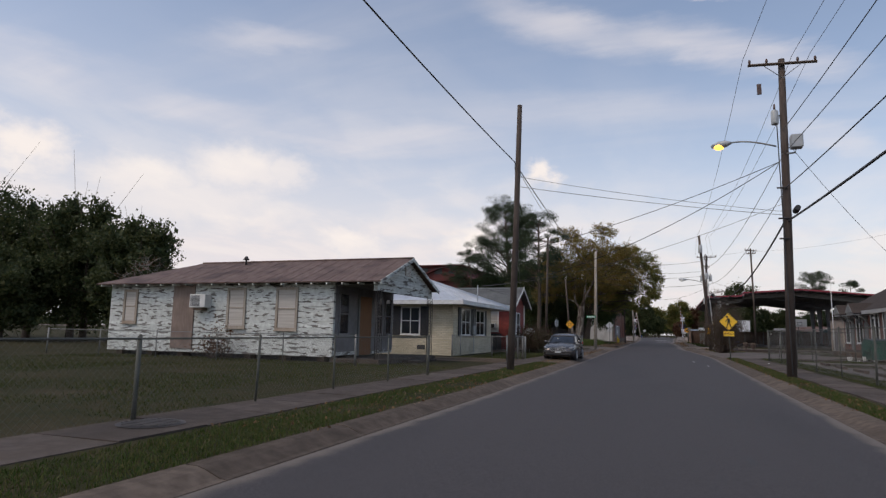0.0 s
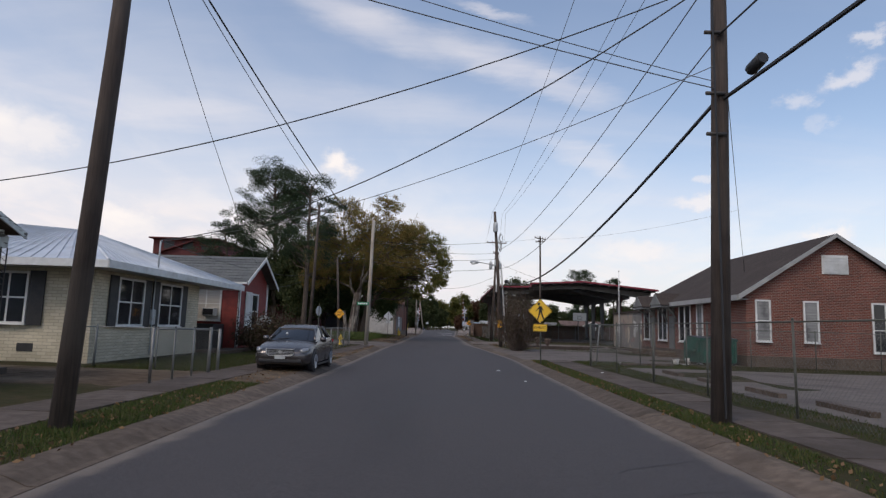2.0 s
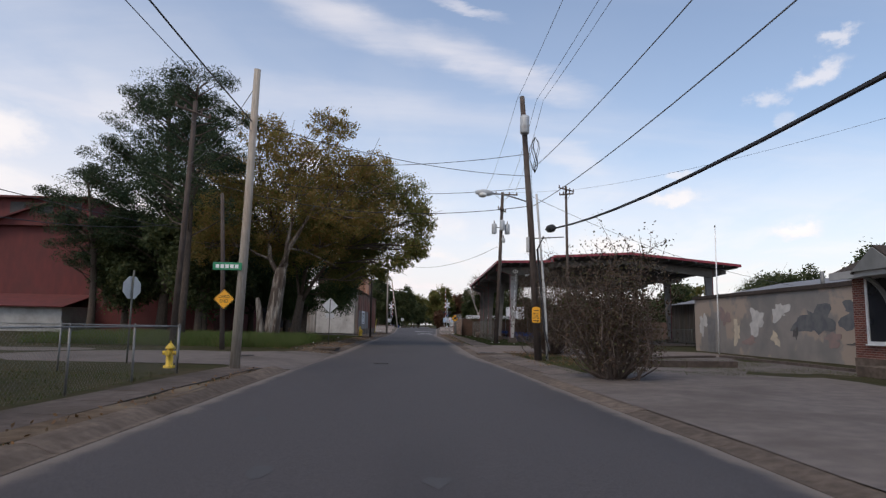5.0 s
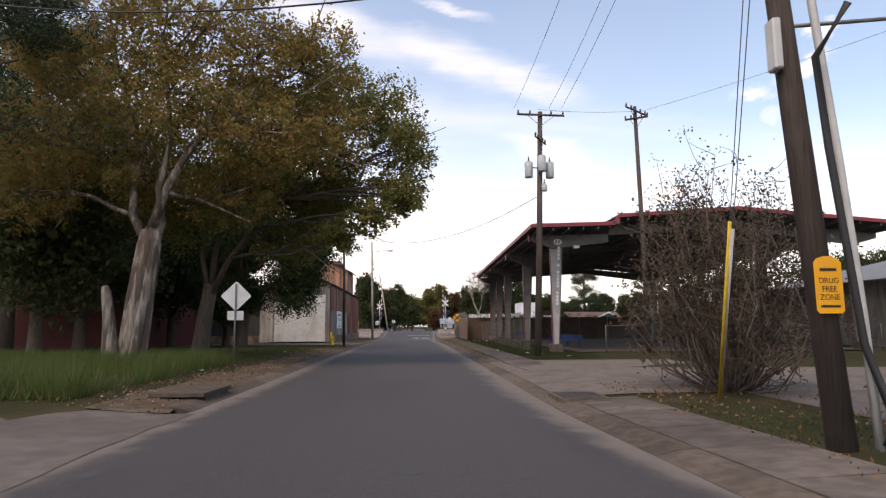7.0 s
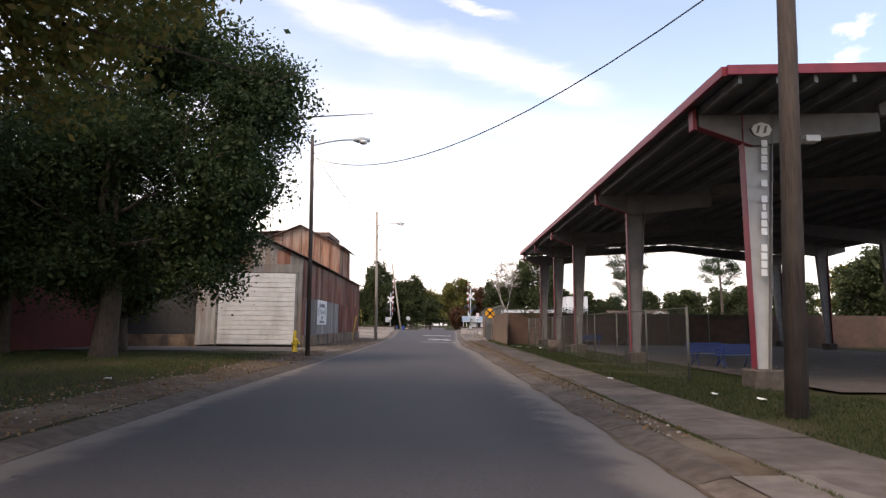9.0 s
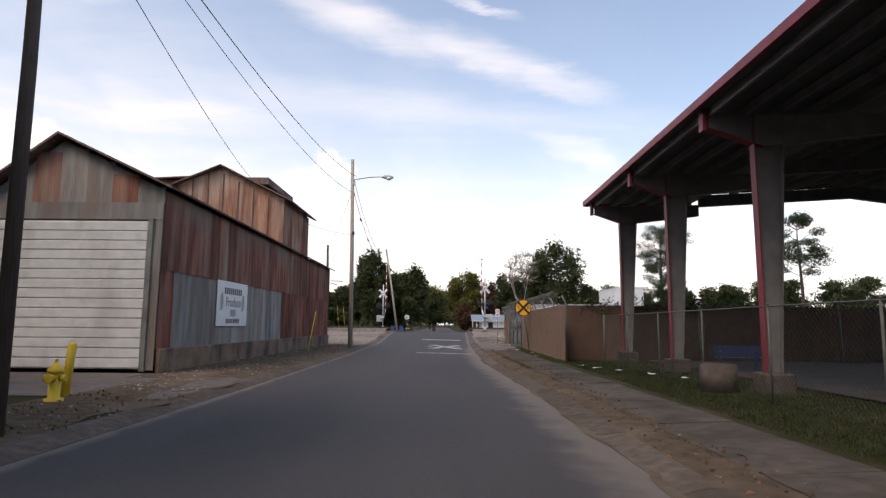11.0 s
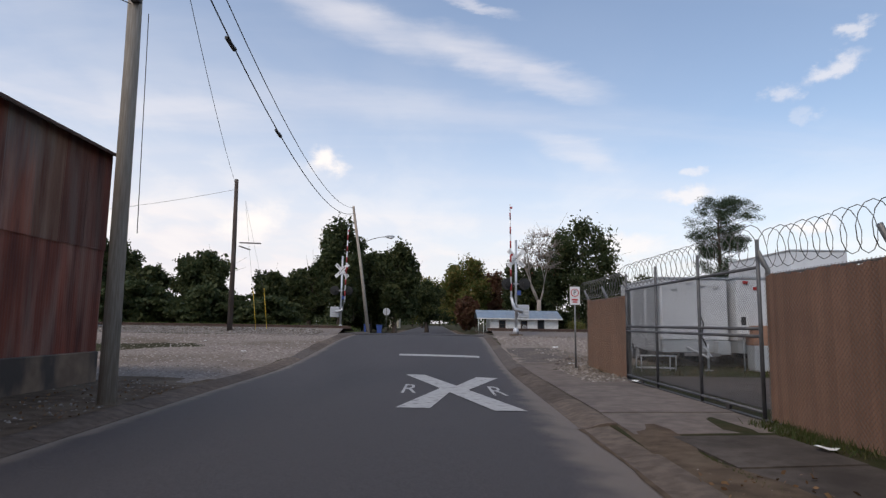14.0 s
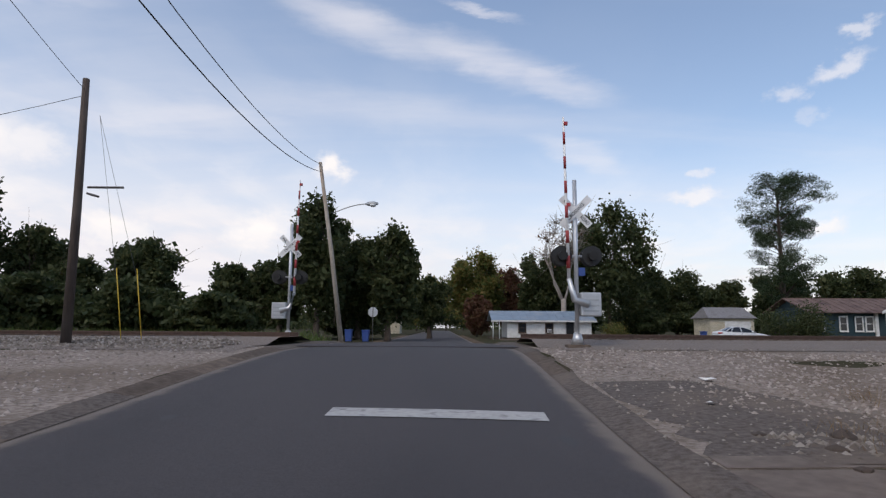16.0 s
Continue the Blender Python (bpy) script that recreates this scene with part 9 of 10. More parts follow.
# trees behind the fenced yard
for k, (x, y, hh, w) in enumerate(((-36.4, 33, 10.8, 3.1), (-43.6, 34, 13.8, 3.0), (-50, 35, 14.2, 3.8), (-56, 33, 16, 5), (-40.2, 37, 11.4, 3.6), (-47, 38, 12.4, 4.4), (-63, 40, 15, 6), (-46, 30, 8, 3.6))):
    tree("oak_tree", x, y, hh, 0.3, ball_blobs(w, w, 0.3, hh, 10, 50 + k), "leaf_oak", 17000, 0.13, "dark green tree behind the yard", seed=60 + k, fork=0.2, group="trees behind the yard", hollow=0.1)
tree("bare_tree", -29.2, 27.5, 6.0, 0.11, ball_blobs(2.2, 2.2, 1.6, 6.4, 7, 71), "leaf_red", 120, 0.06, "small leafless tree with pale grey branches", "pale_twig", 0.16, 72, (0, 0), 90)
# behind the brick hall and pavilion
for k, (x, y, hh, w, lf) in enumerate(((44, 96, 11, 3.2, "leaf_oak"), (40, 74, 9, 3, "leaf_oak"), (45, 140, 10, 4, "leaf_olive"), (56, 134, 12, 5, "leaf_oak"), (38, 128, 9, 3.5, "leaf_oak"), (64, 150, 13, 5, "leaf_oak"), (50, 118, 11, 4.5, "leaf_oak"))):
    tree("oak_tree", x, y, hh, 0.25, ball_blobs(w, w, 1.0, hh, 9, 80 + k), lf, 10000, 0.16, "green tree behind the yard fence", seed=90 + k, fork=0.25, group="trees behind the court", hollow=0.1)
pine(42.5, 167.0, 13.5, 0.25, [(0.4, 2.0), (0.7, 2.6), (0.85, 2.2), (1.0, 0.8)], "thin pine behind the trailers", 101, 48, 220, low=0.5, size=0.15, tuft=0.9)
# beyond the railway
FAR = [(-11.6, 196, 14.6, 3.8, "leaf_oak"), (-5.2, 198, 11.6, 3.1, "leaf_oak"), (-15.6, 198, 9.0, 2.8, "leaf_oak"), (-1.6, 212, 8.0, 2.4, "leaf_oak"), (-8.5, 201, 11, 3.4, "leaf_oak"), (-20.5, 200, 8.2, 3.0, "leaf_oak"), (-28.6, 197, 10.4, 3.7, "leaf_oak"), (-35.5, 198, 8.4, 3.4, "leaf_oak"), (-40.2, 199, 12, 3.2, "leaf_oak"), (-46.6, 195, 19.6, 5.6, "leaf_oak"), (-55, 197, 19, 6, "leaf_oak"), (-66, 195, 17, 6, "leaf_oak"), (-80, 192, 17, 7, "leaf_oak"), (-98, 198, 17, 8, "leaf_oak"),
       (-46, 184, 5.5, 4.2, "leaf_oak"), (-37, 183, 5.0, 4.2, "leaf_oak"), (-29.5, 182, 5.2, 4.0, "leaf_oak"), (-22, 182, 4.6, 3.6, "leaf_oak"), (-15.5, 181, 3.6, 3.0, "leaf_oak"), (-55, 183, 5.0, 5, "leaf_oak"), (-66, 183, 5.0, 6, "leaf_oak"),
       (5.0, 242, 15.6, 5.4, "leaf_olive"), (11.6, 250, 13, 4, "leaf_red"), (15.6, 238, 14.6, 4.0, "leaf_oak"), (19.6, 244, 13, 5, "leaf_oak"), (23.9, 228, 21.6, 7.0, "leaf_oak"), (31.5, 236, 12, 4.4, "leaf_oak"), (38, 240, 11.4, 4.6, "leaf_oak"), (46, 242, 10, 5, "leaf_oak"), (54, 238, 12, 5, "leaf_oak"), (64, 236, 12, 6, "leaf_oak"), (76, 234, 13, 7, "leaf_oak"), (90, 230, 14, 8, "leaf_oak"), (-4.5, 290, 15, 7, "leaf_olive"), (-13, 250, 12, 5, "leaf_oak"), (4.6, 224, 6.4, 2.2, "leaf_red"), (30, 232, 4.6, 5, "leaf_oak"), (40, 236, 4.6, 6, "leaf_oak"), (52, 234, 4.6, 6, "leaf_oak"), (64, 230, 4.8, 7, "leaf_oak"), (78, 228, 5, 8, "leaf_oak"), (94, 226, 5, 9, "leaf_oak"), (-24, 206, 4.4, 6, "leaf_oak"), (-36, 206, 4.6, 7, "leaf_oak"), (-80, 186, 5, 8, "leaf_oak"), (-10, 205, 3.6, 4, "leaf_oak"), (20, 236, 4.4, 5, "leaf_oak"), (106, 225, 15, 8, "leaf_oak"), (-9, 330, 13, 6, "leaf_oak"), (9, 330, 13, 6, "leaf_oak"), (0, 415, 14, 7, "leaf_oak"), (-9, 420, 14, 6, "leaf_oak"), (8, 422, 14, 6, "leaf_oak")]
for k, (x, y, hh, w, lf) in enumerate(FAR):
    tree("oak_tree" if hh > 7 else "thicket", x, y, hh, 0.3 if hh > 7 else 0.12, ball_blobs(w, w * 0.9, 0.8 if hh > 7 else 0.0, hh, 11, 120 + k, 0.44), lf, 13000 if hh > 9 else 9000, 0.19 if w < 5 else 0.23, "dark leafy tree beyond the railway" if hh > 7 else "low green thicket under the trees beyond the railway", seed=150 + k, fork=0.2, group="trees beyond the railway", hollow=0.1, core=0.3)
tree("bare_tree", 16.2, 222, 17.5, 0.42, ball_blobs(4.6, 4.0, 8, 18, 9, 181), "leaf_red", 300, 0.12, "half-bare pale tree beyond the railway", "pale_twig", 0.3, 182, (0, 0), 260)
pine(44.6, 220.0, 21.5, 0.42, [(0.25, 5.0), (0.4, 4.6), (0.55, 2.4), (0.66, 3.8), (0.8, 4.6), (0.92, 4.2), (1.0, 1.6)], "tall lone pine with a rounded top beyond the railway", 191, 150, 330, (0.3, 0), 0.25, 0.14, 1.25, 0.12)

# far woods along the horizon
def far_woods():
    rng = np.random.default_rng(7)
    pts = []
    for k in range(520):
        a = rng.uniform(-1.35, 1.35)
        d = rng.uniform(330, 620)
        x, y = d * math.sin(a), 60 + d * math.cos(a)
        if abs(x + 3) < 14:
            continue
        h = rng.uniform(7, 15)
        n = 340
        q = rng.normal(size=(n, 3)) * np.array([5.0, 5.0, h * 0.30]) + np.array([x, y, h * 0.42])
        pts.append(q)
    p = np.concatenate(pts)
    ob = leaf_mesh("far_woods", p[p[:, 2] > 0], 0.9, M["leaf_oak"], None, 0.0, 9)
    tagged(ob, "distant dark woodland along the horizon", "woods", kind="stuff")


far_woods()


# crepe myrtle beside the driveway
def shrub(name, x, y, hgt, w, leaf, count, size, stems, label, seed, sparse=0.5, twigs=60):
    rng = np.random.default_rng(seed)
    t = thing(name, (x, y, land(x, y)), label, "shrub")
    tips = []
    bm = bmesh.new()
    for k in range(stems):
        a, r = rng.uniform(0, 6.28), rng.uniform(0.3, 1.0) * w
        e = Vector((r * math.cos(a), r * math.sin(a), hgt * rng.uniform(0.45, 1.0) * (1.1 - 0.45 * r / w)))
        s = Vector((0.28 * math.cos(a), 0.28 * math.sin(a), -0.05))
        own = list(limb(bm, s, e, 0.026, 0.006, 0.10 * hgt, rng, 4, 5))[2:]
        for j in range(max(1, twigs // stems)):
            s = own[rng.integers(0, len(own))]
            d = Vector(rng.normal(size=3)) * 0.28
            d.z = abs(d.z) * 1.3
            limb(bm, s, s + d, 0.010, 0.005, 0.04, rng, 3, 3)
            own.append(s + d)
        tips += own
    part("branchwork", bm, M["twig"], t)["kind"] = "stuff"
    tp = np.array([tuple(v) for v in tips])
    c = tp[rng.integers(0, len(tp), count)] + rng.normal(size=(count, 3)) * sparse
    c = c[c[:, 2] > 0.25]
    leaf_mesh("foliage", c, size, M[leaf], t, 0, seed)


shrub("crepe_myrtle", 7.45, 69.8, 5.6, 1.85, "leaf_bush", 17000, 0.036, 135, "bushy crepe myrtle with sparse reddish leaves", 201, 0.13, 900)
shrub("crepe_myrtle", 6.1, 55.0, 3.7, 1.4, "leaf_bush", 14000, 0.036, 110, "rounded twiggy crepe myrtle beside the kerb", 206, 0.14, 700)
shrub("hedge", -7.0, 41.6, 1.9, 1.2, "leaf_bush", 9000, 0.05, 34, "dark brown leafy shrub beside the fence", 202, 0.22)
shrub("hedge", -8.4, 43.2, 1.4, 1.1, "leaf_bush", 5000, 0.05, 26, "brown leafy shrub beside the red house", 203, 0.2)
shrub("hedge", 26.5, 42.2, 2.2, 1.6, "leaf_oak", 3000, 0.08, 20, "dark shrub against the brick hall", 204, 0.25)
shrub("hedge", -17.0, 20.2, 0.7, 0.8, "leaf_red", 900, 0.05, 14, "low dry weeds against the old house", 205, 0.15)

# vines on the return fence
rng = np.random.default_rng(17)
vp = []
for k in range(44):
    x, z = rng.uniform(5.6, 24), rng.uniform(2.25, 2.7)
    vp.append(rng.normal(size=(60, 3)) * np.array([0.45, 0.10, 0.20]) + np.array([x, 121.35, z]))
tagged(leaf_mesh("vines", np.concatenate(vp), 0.06, M["leaf_oak"]), "ivy and vines along the top of the brown fence", "vines", kind="stuff")


# ---- grass ----
def grass(name, spots, hgt, material, label, seed, width=0.012):
    """Upright blades at the given spots."""
    rng = np.random.default_rng(seed)
    n = len(spots)
    z = np.array([land(x, y) for x, y in spots]) - 0.01
    p = np.column_stack([np.asarray(spots), z])
    a = rng.uniform(0, 2 * np.pi, n)
    side = np.column_stack([np.cos(a), np.sin(a), np.zeros(n)]) * width
    h = hgt * rng.uniform(0.4, 1.25, n)
    tip = p + np.column_stack([rng.normal(size=n) * h * 0.4, rng.normal(size=n) * h * 0.4, h])
    v = np.stack([p - side, p + side, tip], 1).reshape(-1, 3)
    me = bpy.data.meshes.new(name)
    me.vertices.add(3 * n), me.loops.add(3 * n), me.polygons.add(n)
    me.vertices.foreach_set("co", v.astype(np.float32).ravel())
    me.loops.foreach_set("vertex_index", np.arange(3 * n, dtype=np.int32))
    me.polygons.foreach_set("loop_start", np.arange(0, 3 * n, 3, dtype=np.int32))
    me.polygons.foreach_set("loop_total", np.full(n, 3, dtype=np.int32))
    me.update(), me.validate()
    me.materials.append(material)
    tagged(new(name, me), label, "grass", kind="stuff")


def scatter(n, x0, x1, y0, y1, seed, thin=0.45, scale=0.5):
    rng = np.random.default_rng(seed)
    out = []
    while len(out) < n:
        y = rng.uniform(y0, y1)
        a, b = (x0(y) if callable(x0) else x0), (x1(y) if callable(x1) else x1)
        x = rng.uniform(min(a, b), max(a, b))
        if noise.noise(Vector((x * scale, y * scale, seed))) * 0.5 + 0.5 > thin * rng.uniform(0.6, 1.3):
            out.append((x, y))
    return out


grass("verge_grass", scatter(30000, -4.1, lambda y: left_edge(y) - 0.55, 0, 27, 1, 0.42), 0.07, M["lush_grass"], "patchy short grass on the verge", 1, 0.008)
grass("verge_grass", scatter(26000, lambda y: right_edge(y) + 0.55, lambda y: 6.0 if y < 43 else 5.9, 4, 42.5, 2, 0.42), 0.07, M["lush_grass"], "patchy short grass on the verge", 2, 0.008)
grass("lawn_grass", scatter(40000, -24, -5.9, 5, 20.5, 3, 0.42), 0.07, M["grass_blade"], "uneven mown lawn in the fenced yard", 3, 0.010)
grass("lawn_grass", scatter(14000, -9, -5.4, 29.5, 38.5, 4, 0.4), 0.07, M["grass_blade"], "short lawn before the brick house", 4, 0.010)
grass("lawn_grass", scatter(24000, -22, -5.4, 38.5, 54, 5, 0.42), 0.07, M["grass_blade"], "short lawn in the empty corner lot", 5, 0.010)
grass("tall_grass", scatter(60000, -19, lambda y: left_edge(y) - 2.4, 68.6, 80, 6, 0.46), 0.58, M["tall_grass"], "long unmown grass under the sycamore", 6, 0.009)
grass("lot_grass", scatter(38000, -20, lambda y: left_edge(y) - 1.7, 79, 103, 7, 0.34), 0.10, M["lush_grass"], "short green grass under the oaks", 7, 0.010)
grass("strip_grass", scatter(16000, 5.3, 15.5, 56.5, 66.5, 8, 0.42), 0.07, M["grass_blade"], "short dry grass round the planters", 8, 0.009)
# blades coloured darker here to stand for shade along the pavilion
grass("court_grass", scatter(66000, lambda y: 5.4, 9.2, 82.4, 121, 9, 0.34), 0.08, M["shade_darkened_grass"], "weedy grass beside the pavilion", 9, 0.009)
grass("court_grass", scatter(9000, lambda y: right_edge(y) + 0.9, lambda y: along([(79, 4.15), (110, 3.85), (132, 3.45)], y), 80, 131, 10, 0.5), 0.06, M["grass_blade"], "weeds between kerb and pavement", 10, 0.009)
grass("fence_weeds", scatter(9000, 7.4, 12.5, 38.4, 42.4, 11, 0.40), 0.09, M["grass_blade"], "weeds along the car park fence", 11, 0.010)
grass("fence_weeds", scatter(8000, 7.5, 8.7, 6, 38, 12, 0.42), 0.08, M["grass_blade"], "weeds along the car park fence", 12, 0.010)
grass("railway_weeds", scatter(9000, -40, -6.5, 166.5, 178, 13, 0.40), 0.5, M["tall_grass"], "rough weeds beyond the railway", 13, 0.03)
grass("slat_weeds", scatter(5000, 4.95, 5.5, 119, 133, 14, 0.40), 0.12, M["grass_blade"], "weeds at the foot of the tan fence", 14, 0.010)

# fallen leaves
rng = np.random.default_rng(23)
lv = []
for n, x0, x1, y0, y1 in ((1500, -4.2, -2.6, 5, 58), (2600, -6.5, -3.9, 68, 108), (1500, 2.9, 4.2, 84, 130), (900, 4.9, 6.0, 8, 42), (900, 5.0, 9.0, 60, 72), (700, -7.0, -4.8, 112, 138)):
    for k in range(n):
        x, y = rng.uniform(x0, x1), rng.uniform(y0, y1)
        if left_edge(y) - 0.4 < x < right_edge(y) + 0.4:
            continue
        lv.append((x, y, land(x, y) + 0.03))
tagged(leaf_mesh("fallen_leaves", np.array(lv), 0.035, M["dry_leaf"], None, 0.0, 24), "scattered brown fallen leaves", "leaves", kind="stuff")

# ---- trailer yard ----
def trailer(x0, x1, y0, y1, z1, label, lamps, grey_side=True):
    t = thing("trailer", ((x0 + x1) / 2, y0, land(x0, y0)), label, "trailer", "parked trailers")
    w = (x1 - x0) / 2
    ln = y1 - y0
    body = part("body", boxed(-w, w, 0, ln, 0.95, z1, 0.04), M["trailer_white"], t, "white painted box body")
    part("skirt", boxed(-w + 0.02, w - 0.02, 0.02, ln - 0.02, 0.55, 0.95), M["steel_grey"], t, "grey metal lower skirt")
    if grey_side:
        for k in range(3):
            part("side_panel", boxed(-w - 0.012, -w, 0.15 + k * ln / 3, ln / 3 * (k + 1) - 0.1, 0.6, z1 - 0.15), M["aluminium"], t, "dull grey side panel")
    part("roof_edge", boxed(-w - 0.03, w + 0.03, -0.03, ln + 0.03, z1, z1 + 0.07, 0.01), M["aluminium"], t)
    for k, (u, z, c) in enumerate(lamps):
        lamp = part("marker_lamp", boxed(u - 0.09, u + 0.09, -0.045, 0.0, z - 0.055, z + 0.055, 0.01), M["tail_red"] if c else M["aluminium"], body)
        part("lens", boxed(u - 0.06, u + 0.06, -0.055, -0.045, z - 0.03, z + 0.03), M["tail_red"] if c else M["lens"], lamp)
    for u in (-0.28, 0.28):
        part("jockey_strut", tubed([(u, 0.0, 0.72), (u * 0.2, -1.15, 0.42)], 0.035, 6), M["steel_grey"], t)
    part("drawbar", boxed(-0.6, 0.6, -0.55, -0.45, 0.45, 0.55), M["grey_steel"], t)
    part("hitch", tubed([(0, -1.1, 0.42), (0, -1.35, 0.40)], [0.05, 0.07], 7), M["iron"], t)
    part("jack", tubed([(0, -0.95, 0.02), (0, -0.95, 0.85)], 0.035, 6), M["steel_grey"], t)
    part("jack_foot", boxed(-0.1, 0.1, -1.05, -0.85, 0.0, 0.03), M["steel_grey"], t)
    part("hose", tubed([(0.15, -0.02, 1.9), (0.25, -0.10, 1.5), (0.15, -0.12, 1.1), (0.3, -0.2, 0.75)], 0.025, 6), M["cable"], t)
    part("battery_box", boxed(w - 0.55, w - 0.1, -0.35, -0.02, 0.5, 0.95, 0.02), M["steel_grey"], t)
    for yy in (ln * 0.55, ln * 0.72):
        for s in (-1, 1):
            wh = part("wheel", tubed([(s * (w - 0.25), yy, 0.38), (s * (w + 0.01), yy, 0.38)], 0.38, 18), M["rubber"], t)
            part("rim", tubed([(s * (w - 0.02), yy, 0.38), (s * (w + 0.025), yy, 0.38)], 0.2, 12), M["alloy"], wh)


trailer(7.95, 10.25, 144.6, 149.3, 3.05, "white box trailer with marker lamps and steel drawbar", [(-0.7, 2.75, 0), (-0.2, 2.95, 0), (0.3, 2.85, 0), (0.75, 2.78, 0)])
trailer(10.45, 12.8, 144.4, 150.4, 3.08, "white box trailer with red and clear marker lamps", [(-0.85, 2.95, 1), (-0.5, 2.75, 1), (0.1, 2.7, 0), (0.6, 2.85, 0), (0.9, 2.6, 1)], False)
trailer(13.1, 15.5, 144.6, 152.0, 3.1, "long white box trailer at the end of the row", [(-0.8, 2.9, 0), (0, 2.8, 1), (0.8, 2.9, 0)], False)
trailer(16.2, 18.8, 151.0, 157.0, 4.6, "taller grey-white trailer behind the row", [(-0.8, 3.7, 0), (0.8, 3.7, 0)], False)
sn = thing("notice", (10.42, 143.9, land(10.4, 144)), "white notice board leaning on the trailer", "sign")
part("board", boxed(-0.18, 0.18, -0.02, 0.0, 1.2, 1.95, 0.005), M["sign_white"], sn)
part("symbol", boxed(-0.08, 0.08, -0.024, -0.02, 1.5, 1.78), M["sign_black"], sn)
part("post", tubed([(0, 0.03, -0.05), (0, 0.03, 1.9)], 0.025, 6), M["steel_grey"], sn)
bx = thing("crate", (10.95, 144.0, land(11, 144)), "tan plywood crate stacked on grey boxes", "crate")
part("crate_box", boxed(-0.3, 0.3, -0.25, 0.25, 0.85, 1.5, 0.01), M["tan_slat"], bx)
part("lower_box", boxed(-0.28, 0.28, -0.25, 0.25, 0.0, 0.85, 0.02), M["steel_grey"], bx)
cart = thing("hand_trolley", (7.3, 143.4, land(7.3, 143.4)), "low steel trolley frame inside the gate", "trolley")
for z in (0.12, 0.5):
    part("frame_rail", tubed([(-0.55, 0.25, z), (0.55, 0.25, z), (0.55, -0.25, z), (-0.55, -0.25, z), (-0.55, 0.25, z)], 0.02, 6), M["steel_grey"], cart)
for u, v in ((-0.55, 0.25), (0.55, 0.25), (0.55, -0.25), (-0.55, -0.25)):
    part("leg", tubed([(u, v, 0.0), (u, v, 0.52)], 0.018, 6), M["steel_grey"], cart)
ribbon("yard_slab", 133, 141.5, 6.2, 22, 0.014, M["concrete"], "stained concrete yard behind the sliding gate", "yard", across=8, ragged=0.1, seed=21)


# ---- houses beyond the railway ----
def far_house():
    x0, x1, y0, y1, z0 = 7.2, 16.6, 208.0, 215.0, 0.3
    h = thing("white_house", (0, 0, 0), "low white house with a blue-grey metal roof", "house")
    part("wall", boxed(x0, x1, y0, y1, z0 - 0.2, 2.45), M["white_paint"], h)
    part("base_course", boxed(x0 - 0.02, x1 + 0.02, y0 - 0.02, y1, z0 - 0.2, z0 + 0.15), M["kerb"], h)
    ym, xr = (y0 + y1) / 2, 5.4
    for e, s in ((y0 - 0.5, 1), (y1 + 0.5, -1)):
        slab_roof(h, [(xr, e, 2.35), (x1 + 0.5, e, 2.35), (x1 + 0.5, ym, 3.45), (xr, ym, 3.45)], 0.08, M["blue_roof"])
    seams(h, (xr, y0 - 0.5, 2.36), (x1 + 0.5, y0 - 0.5, 2.36), (xr, ym, 3.46), (x1 + 0.5, ym, 3.46), 0.8, M["blue_roof"])
    for g in (x0 + 0.01, x1 - 0.09):
        part("gable", poly(bmesh.new(), [(g, y0, 2.4), (g, y1, 2.4), (g, ym, 3.36)], 0.08), M["white_paint"], h)
    part("fascia", boxed(xr, x1 + 0.5, y0 - 0.54, y0 - 0.5, 2.2, 2.37), M["white_paint"], h)
    for u in (8.5, 11.5):
        window(h, "y", y0 - 0.01, u, u + 0.75, 1.05, 2.0, -1, M["old_wood"], M["dark_glass"], (0.5,), rim=0.08)
    window(h, "y", y0 - 0.01, 13.8, 14.6, 0.35, 2.2, -1, M["grey_boards"], M["dark_glass"], (), name="doorway", rim=0.08, sill=False)
    ac = part("air_conditioner", boxed(11.65, 12.15, y0 - 0.45, y0, 1.0, 1.4, 0.02), M["pvc"], h)
    part("grille", boxed(11.68, 12.12, y0 - 0.46, y0 - 0.45, 1.05, 1.35), M["grey_boards"], ac)
    part("porch_floor", boxed(5.5, x0, y0, y1, z0 - 0.2, z0 + 0.12), M["kerb"], h)
    for u in (5.6, 6.3):
        part("post", tubed([(u, y0 - 0.3, z0 - 0.1), (u, y0 - 0.3, 2.4)], 0.06, 6), M["white_paint"], h)


M["blue_roof"] = mat("blue_grey_metal_roof", (0.24, 0.30, 0.36), (0.19, 0.24, 0.29), scale=1.5, rough=0.5, metal=0.2, patch=(0.30, 0.30, 0.30), patch_scale=0.6, patch_amount=0.5)
far_house()
ribbon("far_yard", 200, 207.5, 6, 46, 0.015, M["dirt"], "worn earth yard in front of the white house", "soil", ragged=0.4, across=8, seed=31)


